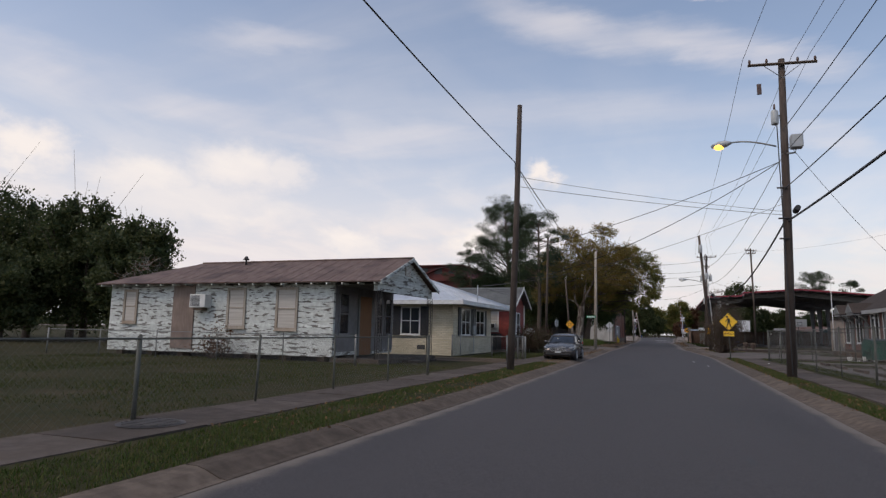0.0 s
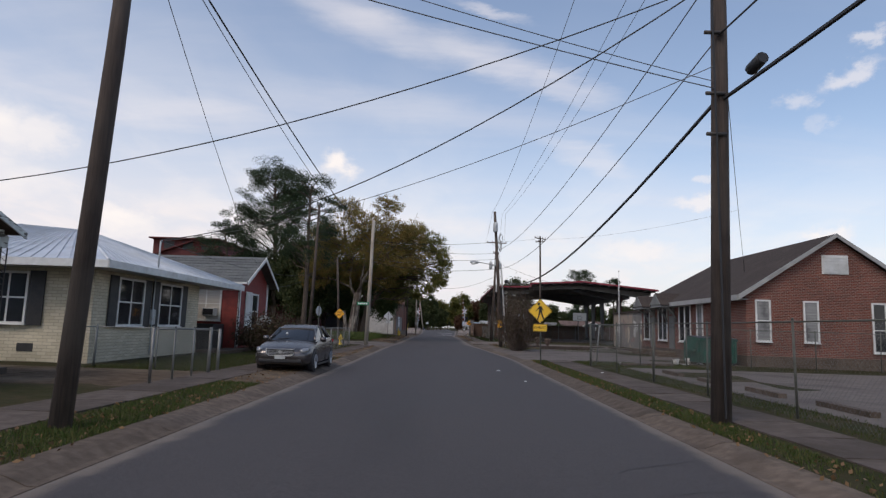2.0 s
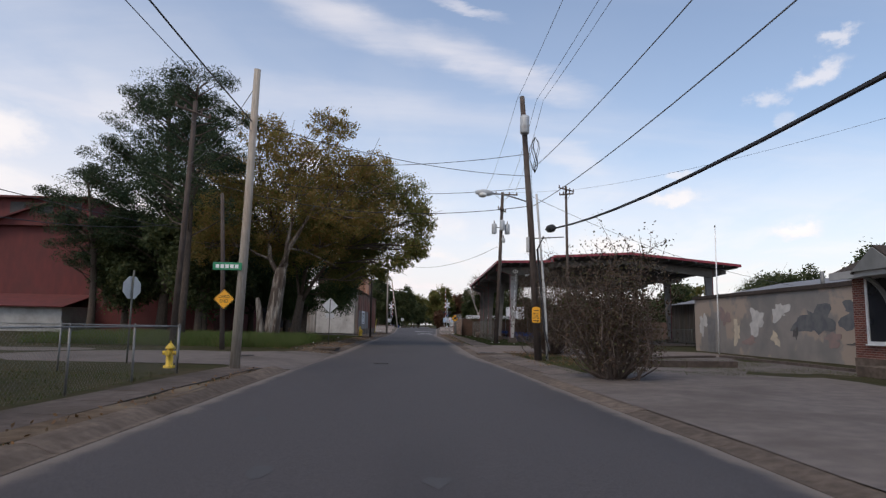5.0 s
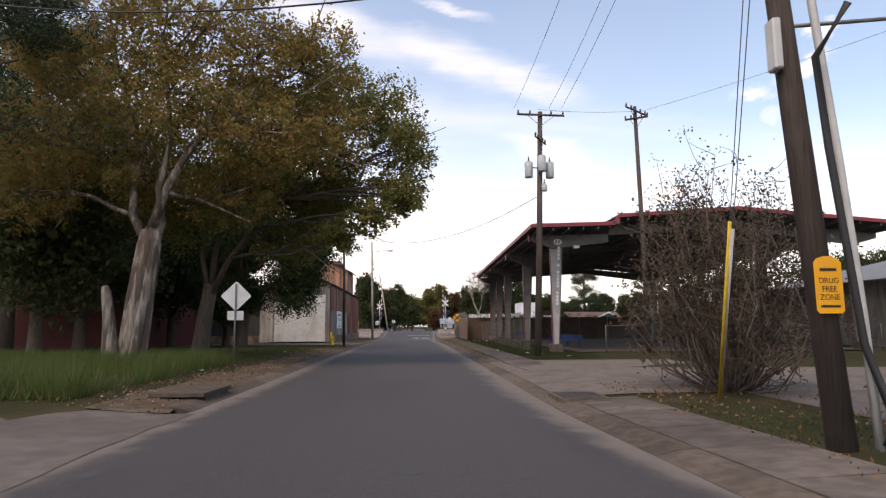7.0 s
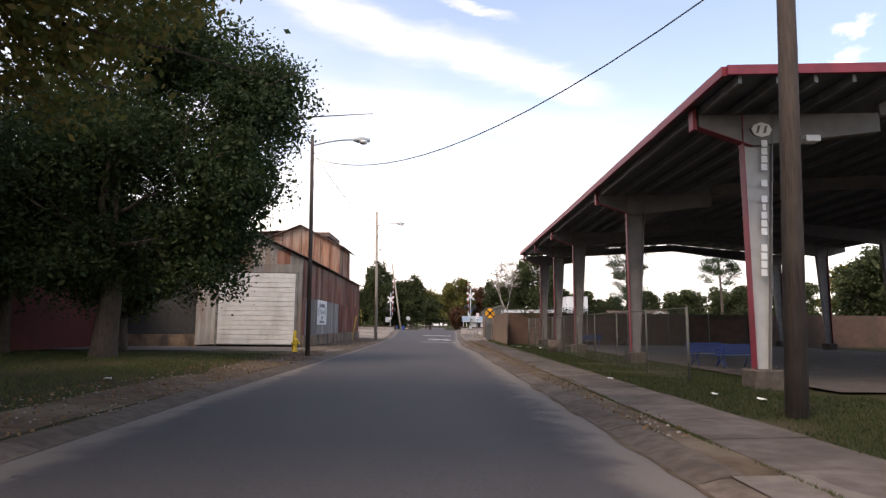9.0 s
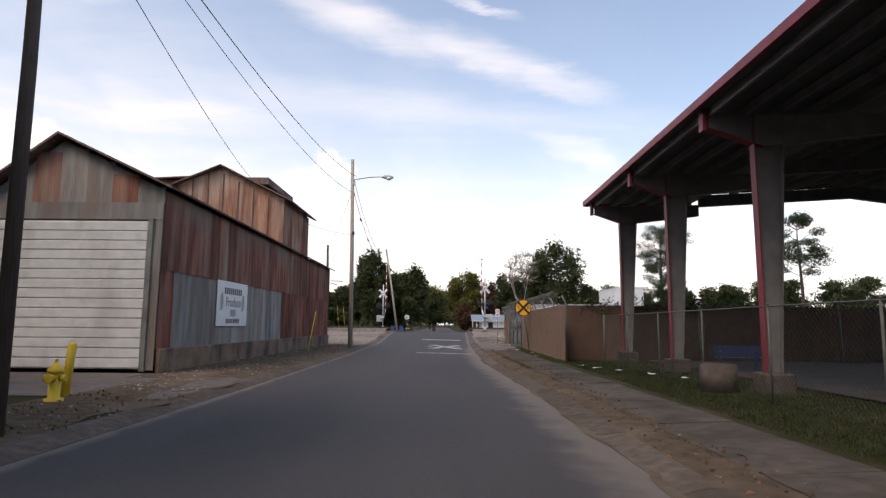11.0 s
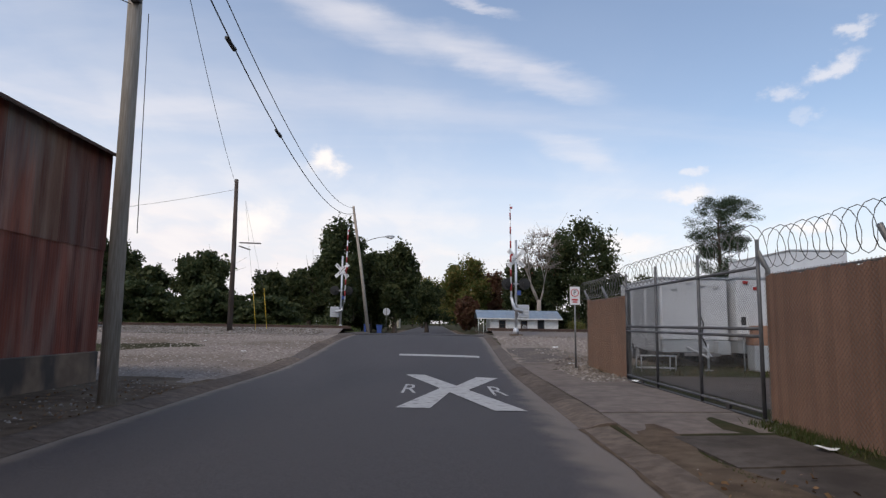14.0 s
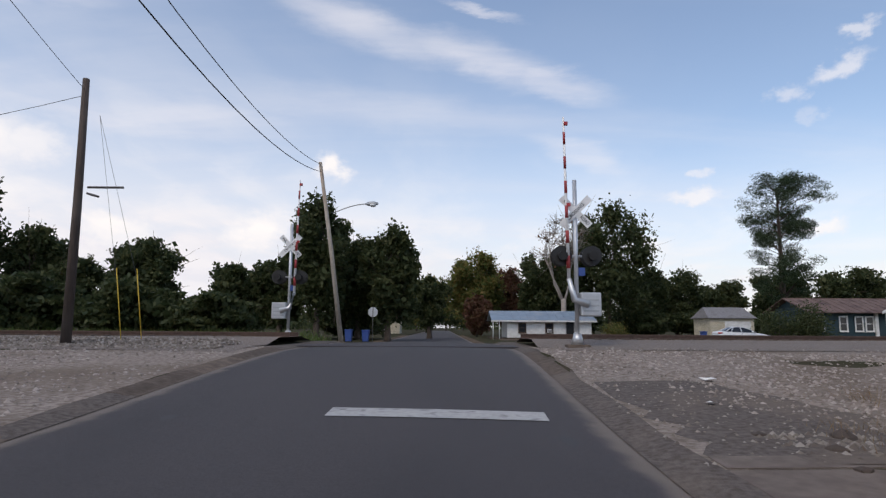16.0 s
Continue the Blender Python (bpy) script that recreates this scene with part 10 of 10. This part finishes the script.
def teal_house():
    x0, x1, y0, y1 = 35.6, 47, 198.5, 206
    h = thing("teal_house", (0, 0, 0), "dark teal boarded house with rust-brown metal roof", "house")
    part("wall", boxed(x0, x1, y0, y1, 0.2, 3.3), M["teal_paint"], h)
    for k in range(14):
        part("board", boxed(x0, 41.4, y0 - 0.02, y0, 0.55 + k * 0.19, 0.55 + k * 0.19 + 0.17), M["teal_paint"], h)
    ym = (y0 + y1) / 2
    for e in (y0 - 0.6, y1 + 0.6):
        slab_roof(h, [(x0 - 0.7, e, 3.2), (x1 + 0.5, e, 3.2), (x1 + 0.5, ym, 4.7), (x0 - 0.7, ym, 4.7)], 0.08, M["rust_roof"])
    seams(h, (x0 - 0.7, y0 - 0.6, 3.21), (x1 + 0.5, y0 - 0.6, 3.21), (x0 - 0.7, ym, 4.71), (x1 + 0.5, ym, 4.71), 0.7, M["rust_roof"])
    part("gable", poly(bmesh.new(), [(x0 + 0.01, y0, 3.25), (x0 + 0.01, y1, 3.25), (x0 + 0.01, ym, 4.6)], 0.08), M["teal_paint"], h)
    for u in (36.0, 38.2, 39.7, 40.7):
        window(h, "y", y0 - 0.02, u, u + 0.6, 1.5, 2.75, -1, M["white_paint"], M["dark_glass"], (0.5,), rim=0.12)
    part("corner_post", boxed(41.5, 41.8, y0 - 0.15, y0, 0.3, 3.25), M["white_paint"], h)
    pg = part("porch_gable", poly(bmesh.new(), [(41.4, y0 - 1.6, 3.2), (46.6, y0 - 1.6, 3.2), (44, y0 - 1.6, 4.4)], 0.1), M["teal_paint"], h)
    part("bargeboard", poly(bmesh.new(), [(41.1, y0 - 1.72, 3.05), (41.1, y0 - 1.72, 3.3), (44, y0 - 1.72, 4.62), (44, y0 - 1.72, 4.37)], 0.06), M["white_paint"], pg)
    part("bargeboard", poly(bmesh.new(), [(46.9, y0 - 1.72, 3.05), (46.9, y0 - 1.72, 3.3), (44, y0 - 1.72, 4.62), (44, y0 - 1.72, 4.37)], 0.06), M["white_paint"], pg)
    for u in (41.6, 46.4):
        part("porch_post", boxed(u - 0.08, u + 0.08, y0 - 1.68, y0 - 1.52, 0.2, 3.2), M["white_paint"], h)
    part("door", boxed(43.0, 43.9, y0 - 0.04, y0, 0.6, 2.7), M["white_paint"], h, "white panelled front door")


teal_house()


def small_building(name, x0, x1, y0, y1, z1, wall, roof, label, category, hip=0.5):
    h = thing(name, (0, 0, 0), label, category)
    zb = land((x0 + x1) / 2, y0)
    part("wall", boxed(x0, x1, y0, y1, zb - 0.3, z1), wall, h)
    xm0, xm1, ym = x0 + hip, x1 - hip, (y0 + y1) / 2
    top = z1 + 0.28 * (y1 - y0)
    a, b, c, d = (x0 - 0.3, y0 - 0.3, z1), (x1 + 0.3, y0 - 0.3, z1), (x1 + 0.3, y1 + 0.3, z1), (x0 - 0.3, y1 + 0.3, z1)
    e, f = (xm0, ym, top), (xm1, ym, top)
    for p in ([a, b, f, e], [c, d, e, f], [d, a, e], [b, c, f]):
        part("roof", poly(bmesh.new(), p, 0.07), roof, h)
    return h


sh = small_building("shed", 32.8, 38.2, 215, 220, 2.9, M["tan_brick"], M["grey_boards"], "small tan shed with a low grey roof", "shed", 0.2)
part("door", boxed(34.6, 37.8, 214.95, 215, 0.4, 2.5), M["white_paint"], sh, "pale double door")
fh = small_building("far_house", -49, -41.8, 189, 195, 3.0, M["white_paint"], M["shingle"], "small pale house with a grey hipped roof", "house", 2.6)
window(fh, "y", 188.98, -44.6, -43.8, 1.2, 2.3, -1, M["white_paint"], M["dark_glass"], (0.5,), rim=0.1)
window(fh, "y", 188.98, -47.6, -46.6, 1.2, 2.3, -1, M["white_paint"], M["dark_glass"], (0.5,), rim=0.1)
part("door", boxed(-46.0, -45.2, 188.95, 189, 0.3, 2.3), M["old_wood"], fh)
f2 = small_building("far_house", -15, -9, 262, 268, 2.9, M["tan_brick"], M["rust_roof"], "distant pale house past the crossing", "house", 2.0)
window(f2, "y", 261.98, -12.5, -11.5, 1.2, 2.4, -1, M["white_paint"], M["dark_glass"], (0.5,), rim=0.1)


def bin_on_wheels(x, y, key, label, group=""):
    b = thing("wheeled_bin", (x, y, land(x, y)), label, "bin", group)
    bm = boxed(-0.28, 0.28, -0.3, 0.3, 0.08, 0.95, 0.02)
    for v in bm.verts:
        if v.co.z < 0.5:
            v.co.x *= 0.82
            v.co.y *= 0.82
    part("body", bm, M[key], b)
    part("lid", boxed(-0.31, 0.31, -0.35, 0.33, 0.95, 1.02, 0.02), M[key], b)
    for s in (-0.24, 0.24):
        part("wheel", tubed([(s - 0.03, 0.22, 0.1), (s + 0.03, 0.22, 0.1)], 0.1, 10), M["rubber"], b)


bin_on_wheels(28.2, 206.0, "sign_blue", "blue wheeled bin beside the far yard", "wheeled bins")
for k, (x, y) in enumerate(((-7.4, 188.5), (-6.2, 189.8))):
    bin_on_wheels(x, y, "sign_blue", "blue wheeled bin beside the far road", "wheeled bins")
so = thing("stop_sign", (-5.0, 184.5, land(-5, 184.5)), "octagonal stop sign seen from behind", "road sign")
part("post", tubed([(0, 0, -0.1), (0, 0, 2.7)], 0.03, 6), M["post_green"], so)
bm = bmesh.new()
poly(bm, [(0.38 * math.cos(radians(22.5 + 45 * k)), 0.0, 2.35 + 0.38 * math.sin(radians(22.5 + 45 * k))) for k in range(8)], 0.01)
part("plate", bm, M["sign_back"], so)

shrub("hedge", 31.5, 196.5, 3.0, 1.8, "leaf_oak", 4200, 0.10, 26, "dense green bush beside the teal house", 301, 0.4, 60)
shrub("hedge", 34.0, 196.0, 3.6, 1.6, "leaf_oak", 4200, 0.10, 26, "dense green bush beside the teal house", 302, 0.4, 60)
shrub("hedge", 19.0, 207.2, 1.9, 1.3, "leaf_olive", 2600, 0.09, 20, "rounded grey-green bush behind the white car", 303, 0.3, 40)


# ---- small things along the street ----
def dumpster(x, y):
    d = thing("dumpster", (x, y, land(x, y) + 0.02), "dark green steel dumpster with a sloped lid", "dumpster", turn=6)
    bm = bmesh.new()
    prof = [(-0.75, 0.12), (0.75, 0.12), (0.75, 1.05), (0.35, 1.38), (-0.75, 1.3)]
    a = [bm.verts.new((-0.98, p, z)) for p, z in prof]
    b = [bm.verts.new((0.98, p, z)) for p, z in prof]
    bm.faces.new(a[::-1]), bm.faces.new(b)
    for k in range(5):
        bm.faces.new((a[k], a[(k + 1) % 5], b[(k + 1) % 5], b[k]))
    bmesh.ops.recalc_face_normals(bm, faces=bm.faces[:])
    part("body", bm, M["dumpster"], d)
    for u in (-0.9, -0.3, 0.3, 0.9):
        part("rib", boxed(u - 0.04, u + 0.04, -0.80, -0.75, 0.15, 1.25), M["dumpster"], d)
    part("rim", boxed(-1.02, 1.02, -0.82, -0.74, 1.18, 1.28, 0.01), M["dumpster"], d)
    for u in (-0.5, 0.5):
        part("lid", poly(bmesh.new(), [(u - 0.48, -0.80, 1.31), (u + 0.48, -0.80, 1.31), (u + 0.48, 0.36, 1.41), (u - 0.48, 0.36, 1.41)], 0.03), M["black_plastic"], d, "black plastic lid")
    for s in (-1, 1):
        part("lift_pocket", boxed(*sorted((s * 0.98, s * 1.12)), -0.5, 0.4, 0.6, 0.75), M["dumpster"], d)
    for u in (-0.85, 0.85):
        for v in (-0.6, 0.6):
            part("foot", boxed(u - 0.08, u + 0.08, v - 0.08, v + 0.08, 0.0, 0.13), M["iron"], d)


dumpster(14.4, 43.4)


def urn(x, y):
    u = thing("urn", (x, y, land(x, y) + 0.12), "weathered clay urn on the concrete edging", "planter", "urns")
    part("foot", boxed(-0.2, 0.2, -0.2, 0.2, 0.0, 0.07, 0.01), M["clay"], u)
    part("bowl", tubed([(0, 0, 0.07), (0, 0, 0.12), (0, 0, 0.22), (0, 0, 0.36), (0, 0, 0.52), (0, 0, 0.60)], [0.16, 0.09, 0.11, 0.20, 0.24, 0.30], 16), M["clay"], u)
    part("rim", tubed([(0, 0, 0.60), (0, 0, 0.66)], [0.31, 0.29], 16), M["clay"], u)
    part("soil", tubed([(0, 0, 0.65), (0, 0, 0.72)], [0.25, 0.12], 10), M["dirt"], u)
    for k in range(6):
        a = k * 1.05
        part("relief", boxed(0.215 * math.cos(a) - 0.03, 0.215 * math.cos(a) + 0.03, 0.215 * math.sin(a) - 0.03, 0.215 * math.sin(a) + 0.03, 0.34, 0.48, 0.008), M["clay"], u)


def edging(pts, wide, high, label, material="concrete"):
    h = thing("edging", (0, 0, 0), label, "edging", "concrete edgings")
    for (xa, ya), (xb, yb) in zip(pts, pts[1:]):
        n = max(1, int(math.hypot(xb - xa, yb - ya) / 1.6))
        for k in range(n):
            a, b = Vector((xa, ya, 0)).lerp(Vector((xb, yb, 0)), (k + 0.01) / n), Vector((xa, ya, 0)).lerp(Vector((xb, yb, 0)), (k + 0.99) / n)
            d = (b - a).normalized()
            s = Vector((-d.y, d.x, 0)) * wide / 2
            z = land((a.x + b.x) / 2, (a.y + b.y) / 2) + high + random.uniform(-0.015, 0.01)
            part("block", poly(bmesh.new(), [p + Vector((0, 0, z)) for p in (a - s, b - s, b + s, a + s)], high + 0.06), M[material], h)


edging([(7.6, 64.1), (15.5, 69.2)], 0.5, 0.11, "low worn concrete edging of the parking lot")
edging([(8.4, 60.3), (12.5, 60.9)], 0.45, 0.25, "low concrete block step in the dry grass")
edging([(16.2, 43.5), (16.2, 69.5)], 0.35, 0.12, "raised concrete edge before the brick hall")
urn(8.9, 65.2)
urn(9.0, 60.4)
for k, y in enumerate((24, 27.2, 30.4, 33.6)):
    edging([(9.3, y), (9.4, y + 1.9)], 0.2, 0.13, "worn concrete wheel stop in the car park", "kerb")
edging([(8.9, 39.6), (11.4, 40.3)], 0.3, 0.12, "broken concrete kerb piece in the weeds", "kerb")


def hydrant(x, y):
    h = thing("fire_hydrant", (x, y, land(x, y)), "yellow cast-iron fire hydrant beside the pavement", "hydrant", "hydrants")
    c = M["hydrant_yellow"]
    part("barrel", tubed([(0, 0, -0.05), (0, 0, 0.06), (0, 0, 0.07), (0, 0, 0.52)], [0.16, 0.16, 0.10, 0.10], 14), c, h)
    part("bonnet", tubed([(0, 0, 0.52), (0, 0, 0.56), (0, 0, 0.64), (0, 0, 0.70)], [0.14, 0.14, 0.09, 0.03], 14), c, h)
    part("stem_nut", tubed([(0, 0, 0.70), (0, 0, 0.76)], 0.03, 5), c, h)
    for dx, dy in ((-1, 0), (1, 0), (0, -1)):
        part("outlet", tubed([(dx * 0.08, dy * 0.08, 0.42), (dx * 0.2, dy * 0.2, 0.42)], 0.06 if dy == 0 else 0.08, 10), c, h)


hydrant(-6.4, 56.0)
hydrant(-6.3, 106.2)
bl = thing("bollard", (-6.6, 107.0, land(-6.6, 107)), "leaning yellow steel bollard before the roller door", "bollard")
part("pipe", tubed([(0, 0, -0.1), (0.08, 0, 1.0), (0.085, 0, 1.04)], [0.08, 0.08, 0.03], 10), M["hydrant_yellow"], bl)
cp = thing("concrete_planter", (7.0, 109.2, land(7.0, 109.2)), "short concrete cylinder beside the fence", "planter")
part("cylinder", tubed([(0, 0, -0.05), (0, 0, 0.60), (0, 0, 0.63), (0, 0, 0.48)], [0.41, 0.40, 0.37, 0.33], 22), M["concrete"], cp)

dsh = thing("satellite_dish", (-7.6, 41.6, land(-7.6, 41.6) + 0.15), "grey satellite dish on a short post", "satellite dish")
part("mast", tubed([(0, 0, -0.3), (0, 0, 1.1)], 0.03, 6), M["steel_grey"], dsh)
bm = bmesh.new()
rings = []
for k in range(5):
    r = 0.38 * k / 4 + 0.004
    rings.append([bm.verts.new((r * math.cos(a), 0.25 * r * r / 0.38, 1.25 + r * 0.9 * math.sin(a))) for a in np.linspace(0, 2 * math.pi, 20, endpoint=False)])
for ra, rb in zip(rings, rings[1:]):
    for k in range(20):
        bm.faces.new((ra[k], ra[(k + 1) % 20], rb[(k + 1) % 20], rb[k]))
bmesh.ops.solidify(bm, geom=bm.faces[:], thickness=0.012)
part("reflector", bm, M["steel_grey"], dsh)
part("feed_arm", tubed([(0, 0.02, 0.95), (0, -0.35, 1.2)], 0.012, 5), M["steel_grey"], dsh)


def litter(spots, seed):
    rng = np.random.default_rng(seed)
    for x, y, s in spots:
        p = thing("litter", (x, y, (road_height(x, y) if left_edge(y) < x < right_edge(y) else land(x, y)) + 0.015), "crumpled white scrap of paper on the ground", "litter", "scraps of litter", turn=rng.uniform(0, 360))
        bm = bmesh.new()
        v = [[bm.verts.new((s * (i - 1) * rng.uniform(0.7, 1.2), s * 0.7 * (j - 1) * rng.uniform(0.7, 1.2), 0.02 + s * rng.uniform(0, 0.45))) for i in range(3)] for j in range(3)]
        for j in range(2):
            for i in range(2):
                bm.faces.new((v[j][i], v[j][i + 1], v[j + 1][i + 1], v[j + 1][i]))
        part("scrap", bm, M["litter"], p)


litter([(3.1, 34.4, 0.07), (3.6, 30.5, 0.05), (6.3, 88.5, 0.10), (6.8, 87.6, 0.12), (7.6, 84.8, 0.10), (5.2, 92, 0.08), (5.9, 116.0, 0.14), (6.3, 114.8, 0.16), (5.6, 117.2, 0.12), (6.9, 113.5, 0.12), (7.4, 112.2, 0.10), (5.2, 127.0, 0.16), (4.9, 130.9, 0.13), (5.05, 123.9, 0.12), (-6.4, 89.5, 0.12), (-5.3, 82.0, 0.08), (-6.0, 76.0, 0.07), (4.6, 149, 0.10), (5.6, 151.5, 0.14), (4.95, 145.2, 0.12), (5.3, 139.4, 0.14), (9.2, 40.8, 0.12), (12.4, 41.5, 0.16), (13.6, 42.6, 0.16), (10.6, 41.2, 0.08), (6.7, 34.0, 0.06), (-7.4, 148, 0.1), (-10.5, 152, 0.12), (6.5, 58.6, 0.06), (7.3, 61.5, 0.06), (8.6, 42.4, 0.07)], 41)
M["paver"] = mat("white_plastic_tub", (0.62, 0.61, 0.58), (0.52, 0.51, 0.48), scale=4, rough=0.6)
for x, y in ((12.2, 42.0), (13.4, 43.6)):
    tb = thing("tub", (x, y, land(x, y) + 0.02), "small white plastic tub on the weeds", "tub", "plastic tubs")
    part("tub_body", tubed([(0, 0, 0), (0, 0, 0.24)], [0.11, 0.15], 12), M["paver"], tb)
    part("tub_rim", tubed([(0, 0, 0.24), (0, 0, 0.27)], [0.165, 0.165], 12), M["paver"], tb)


# loose stones and rubble
def stones(name, spots, size, material, label, seed, height=land):
    """Small angular stones, each an uneven octahedron."""
    rng = np.random.default_rng(seed)
    base = np.array([(1, 0, 0), (0, 1, 0), (-1, 0, 0), (0, -1, 0), (0, 0, 0.7), (0, 0, -0.5)])
    tri = np.array([(0, 1, 4), (1, 2, 4), (2, 3, 4), (3, 0, 4), (1, 0, 5), (2, 1, 5), (3, 2, 5), (0, 3, 5)])
    verts, faces = [], []
    for k, (x, y) in enumerate(spots):
        s = size * rng.uniform(0.45, 1.5)
        a = rng.uniform(0, 6.28)
        ca, sa = math.cos(a), math.sin(a)
        z = height(x, y) + 0.2 * s
        for p in base * rng.uniform(0.6, 1.25, (6, 1)):
            verts.append((x + s * (p[0] * ca - p[1] * sa), y + s * (p[0] * sa + p[1] * ca), z + s * p[2]))
        faces += [tuple(int(v) + 6 * k for v in f) for f in tri]
    tagged(raw(name, verts, faces, material), label, "stones", kind="stuff")


M["stone"] = leaf_mat("pale_crushed_stone", (0.36, 0.315, 0.28), (0.24, 0.20, 0.172), (0.13, 0.106, 0.088), 0.0)
M["rubble"] = leaf_mat("grey_rubble", (0.30, 0.27, 0.24), (0.17, 0.145, 0.12), (0.10, 0.08, 0.065), 0.0)
stones("gravel_stones", scatter(9000, -26, lambda y: left_edge(y) - 0.7, 139, 160.5, 51, 0.40, 0.35), 0.045, M["stone"], "loose pale crushed stones on the lot", 51)
stones("gravel_stones", scatter(9000, lambda y: right_edge(y) + 0.6, 22, 147, 160.5, 52, 0.40, 0.35), 0.045, M["stone"], "loose pale crushed stones on the yard", 52)
stones("ballast_stones", scatter(7000, -34, -6.6, 157.6, 162.0, 53, 0.30, 0.6), 0.06, M["rubble"], "coarse brown ballast stones beside the rails", 53, lambda x, y: land(x, y) + 0.03 + 0.16 * smoothstep(157.5, 161.5, y) * smoothstep(0.8, 3, left_edge(y) - x))
stones("ballast_stones", scatter(6000, 5.6, 40, 158.8, 162.0, 54, 0.30, 0.6), 0.06, M["rubble"], "coarse brown ballast stones beside the rails", 54)
stones("verge_stones", scatter(1600, -7.4, lambda y: left_edge(y) - 0.6, 108, 138, 55, 0.42, 0.5), 0.035, M["rubble"], "small stones and debris on the dirt verge", 55)
stones("verge_stones", scatter(900, 4.2, 5.6, 139.5, 147, 56, 0.40, 0.8), 0.05, M["rubble"], "broken concrete bits around the sign post", 56)
stones("verge_stones", scatter(900, lambda y: right_edge(y) + 0.55, lambda y: right_edge(y) + 1.1, 84, 132, 57, 0.45, 0.5), 0.03, M["rubble"], "small stones and silt along the gutter", 57)
stones("verge_stones", scatter(700, lambda y: left_edge(y) - 2.2, lambda y: left_edge(y) - 0.5, 68, 106, 58, 0.45, 0.5), 0.03, M["rubble"], "small stones on the dirt shoulder", 58)
for k, (x, y, s) in enumerate(((4.75, 146.2, 0.16), (5.05, 145.6, 0.13), (4.5, 145.4, 0.10), (5.2, 146.8, 0.18), (4.3, 147.0, 0.12))):
    rb = thing("rubble", (x, y, land(x, y)), "broken lump of pale concrete rubble", "rubble", "lumps of rubble", turn=40 * k)
    bm = bmesh.new()
    bmesh.ops.create_icosphere(bm, subdivisions=1, radius=s)
    for v in bm.verts:
        v.co *= random.uniform(0.75, 1.2)
        v.co.z *= 0.6
    part("lump", bm, M["concrete"], rb)
grass("verge_weeds", scatter(1800, 5.0, 12.0, 141.5, 147.5, 61, 0.48, 0.6), 0.22, M["dry_weed"], "dry brown weeds beside the tan fence", 61, 0.006)
grass("verge_weeds", scatter(1500, 7, 16, 146.5, 150, 62, 0.5, 0.5), 0.30, M["dry_weed"], "dry reddish weeds at the edge of the gravel", 62, 0.006)
grass("yard_grass", scatter(9000, 6.2, 20, 141.8, 146, 63, 0.36, 0.5), 0.10, M["grass_blade"], "short green grass under the trailers", 63, 0.009)
ribbon("broken_apron", 145.6, 151.6, lambda y: right_edge(y) + 0.6, lambda y: 5.0 + 1.2 * math.sin((y - 145) * 0.45), 0.018, M["dark_gravel"], "crumbled asphalt and dark gravel beside the road", "asphalt", step=0.5, ragged=0.7, across=8, seed=41)
stones("apron_stones", scatter(1800, lambda y: right_edge(y) + 0.4, 8.5, 145.5, 153, 66, 0.38, 0.7), 0.03, M["rubble"], "loose dark stones on the crumbled apron", 66)
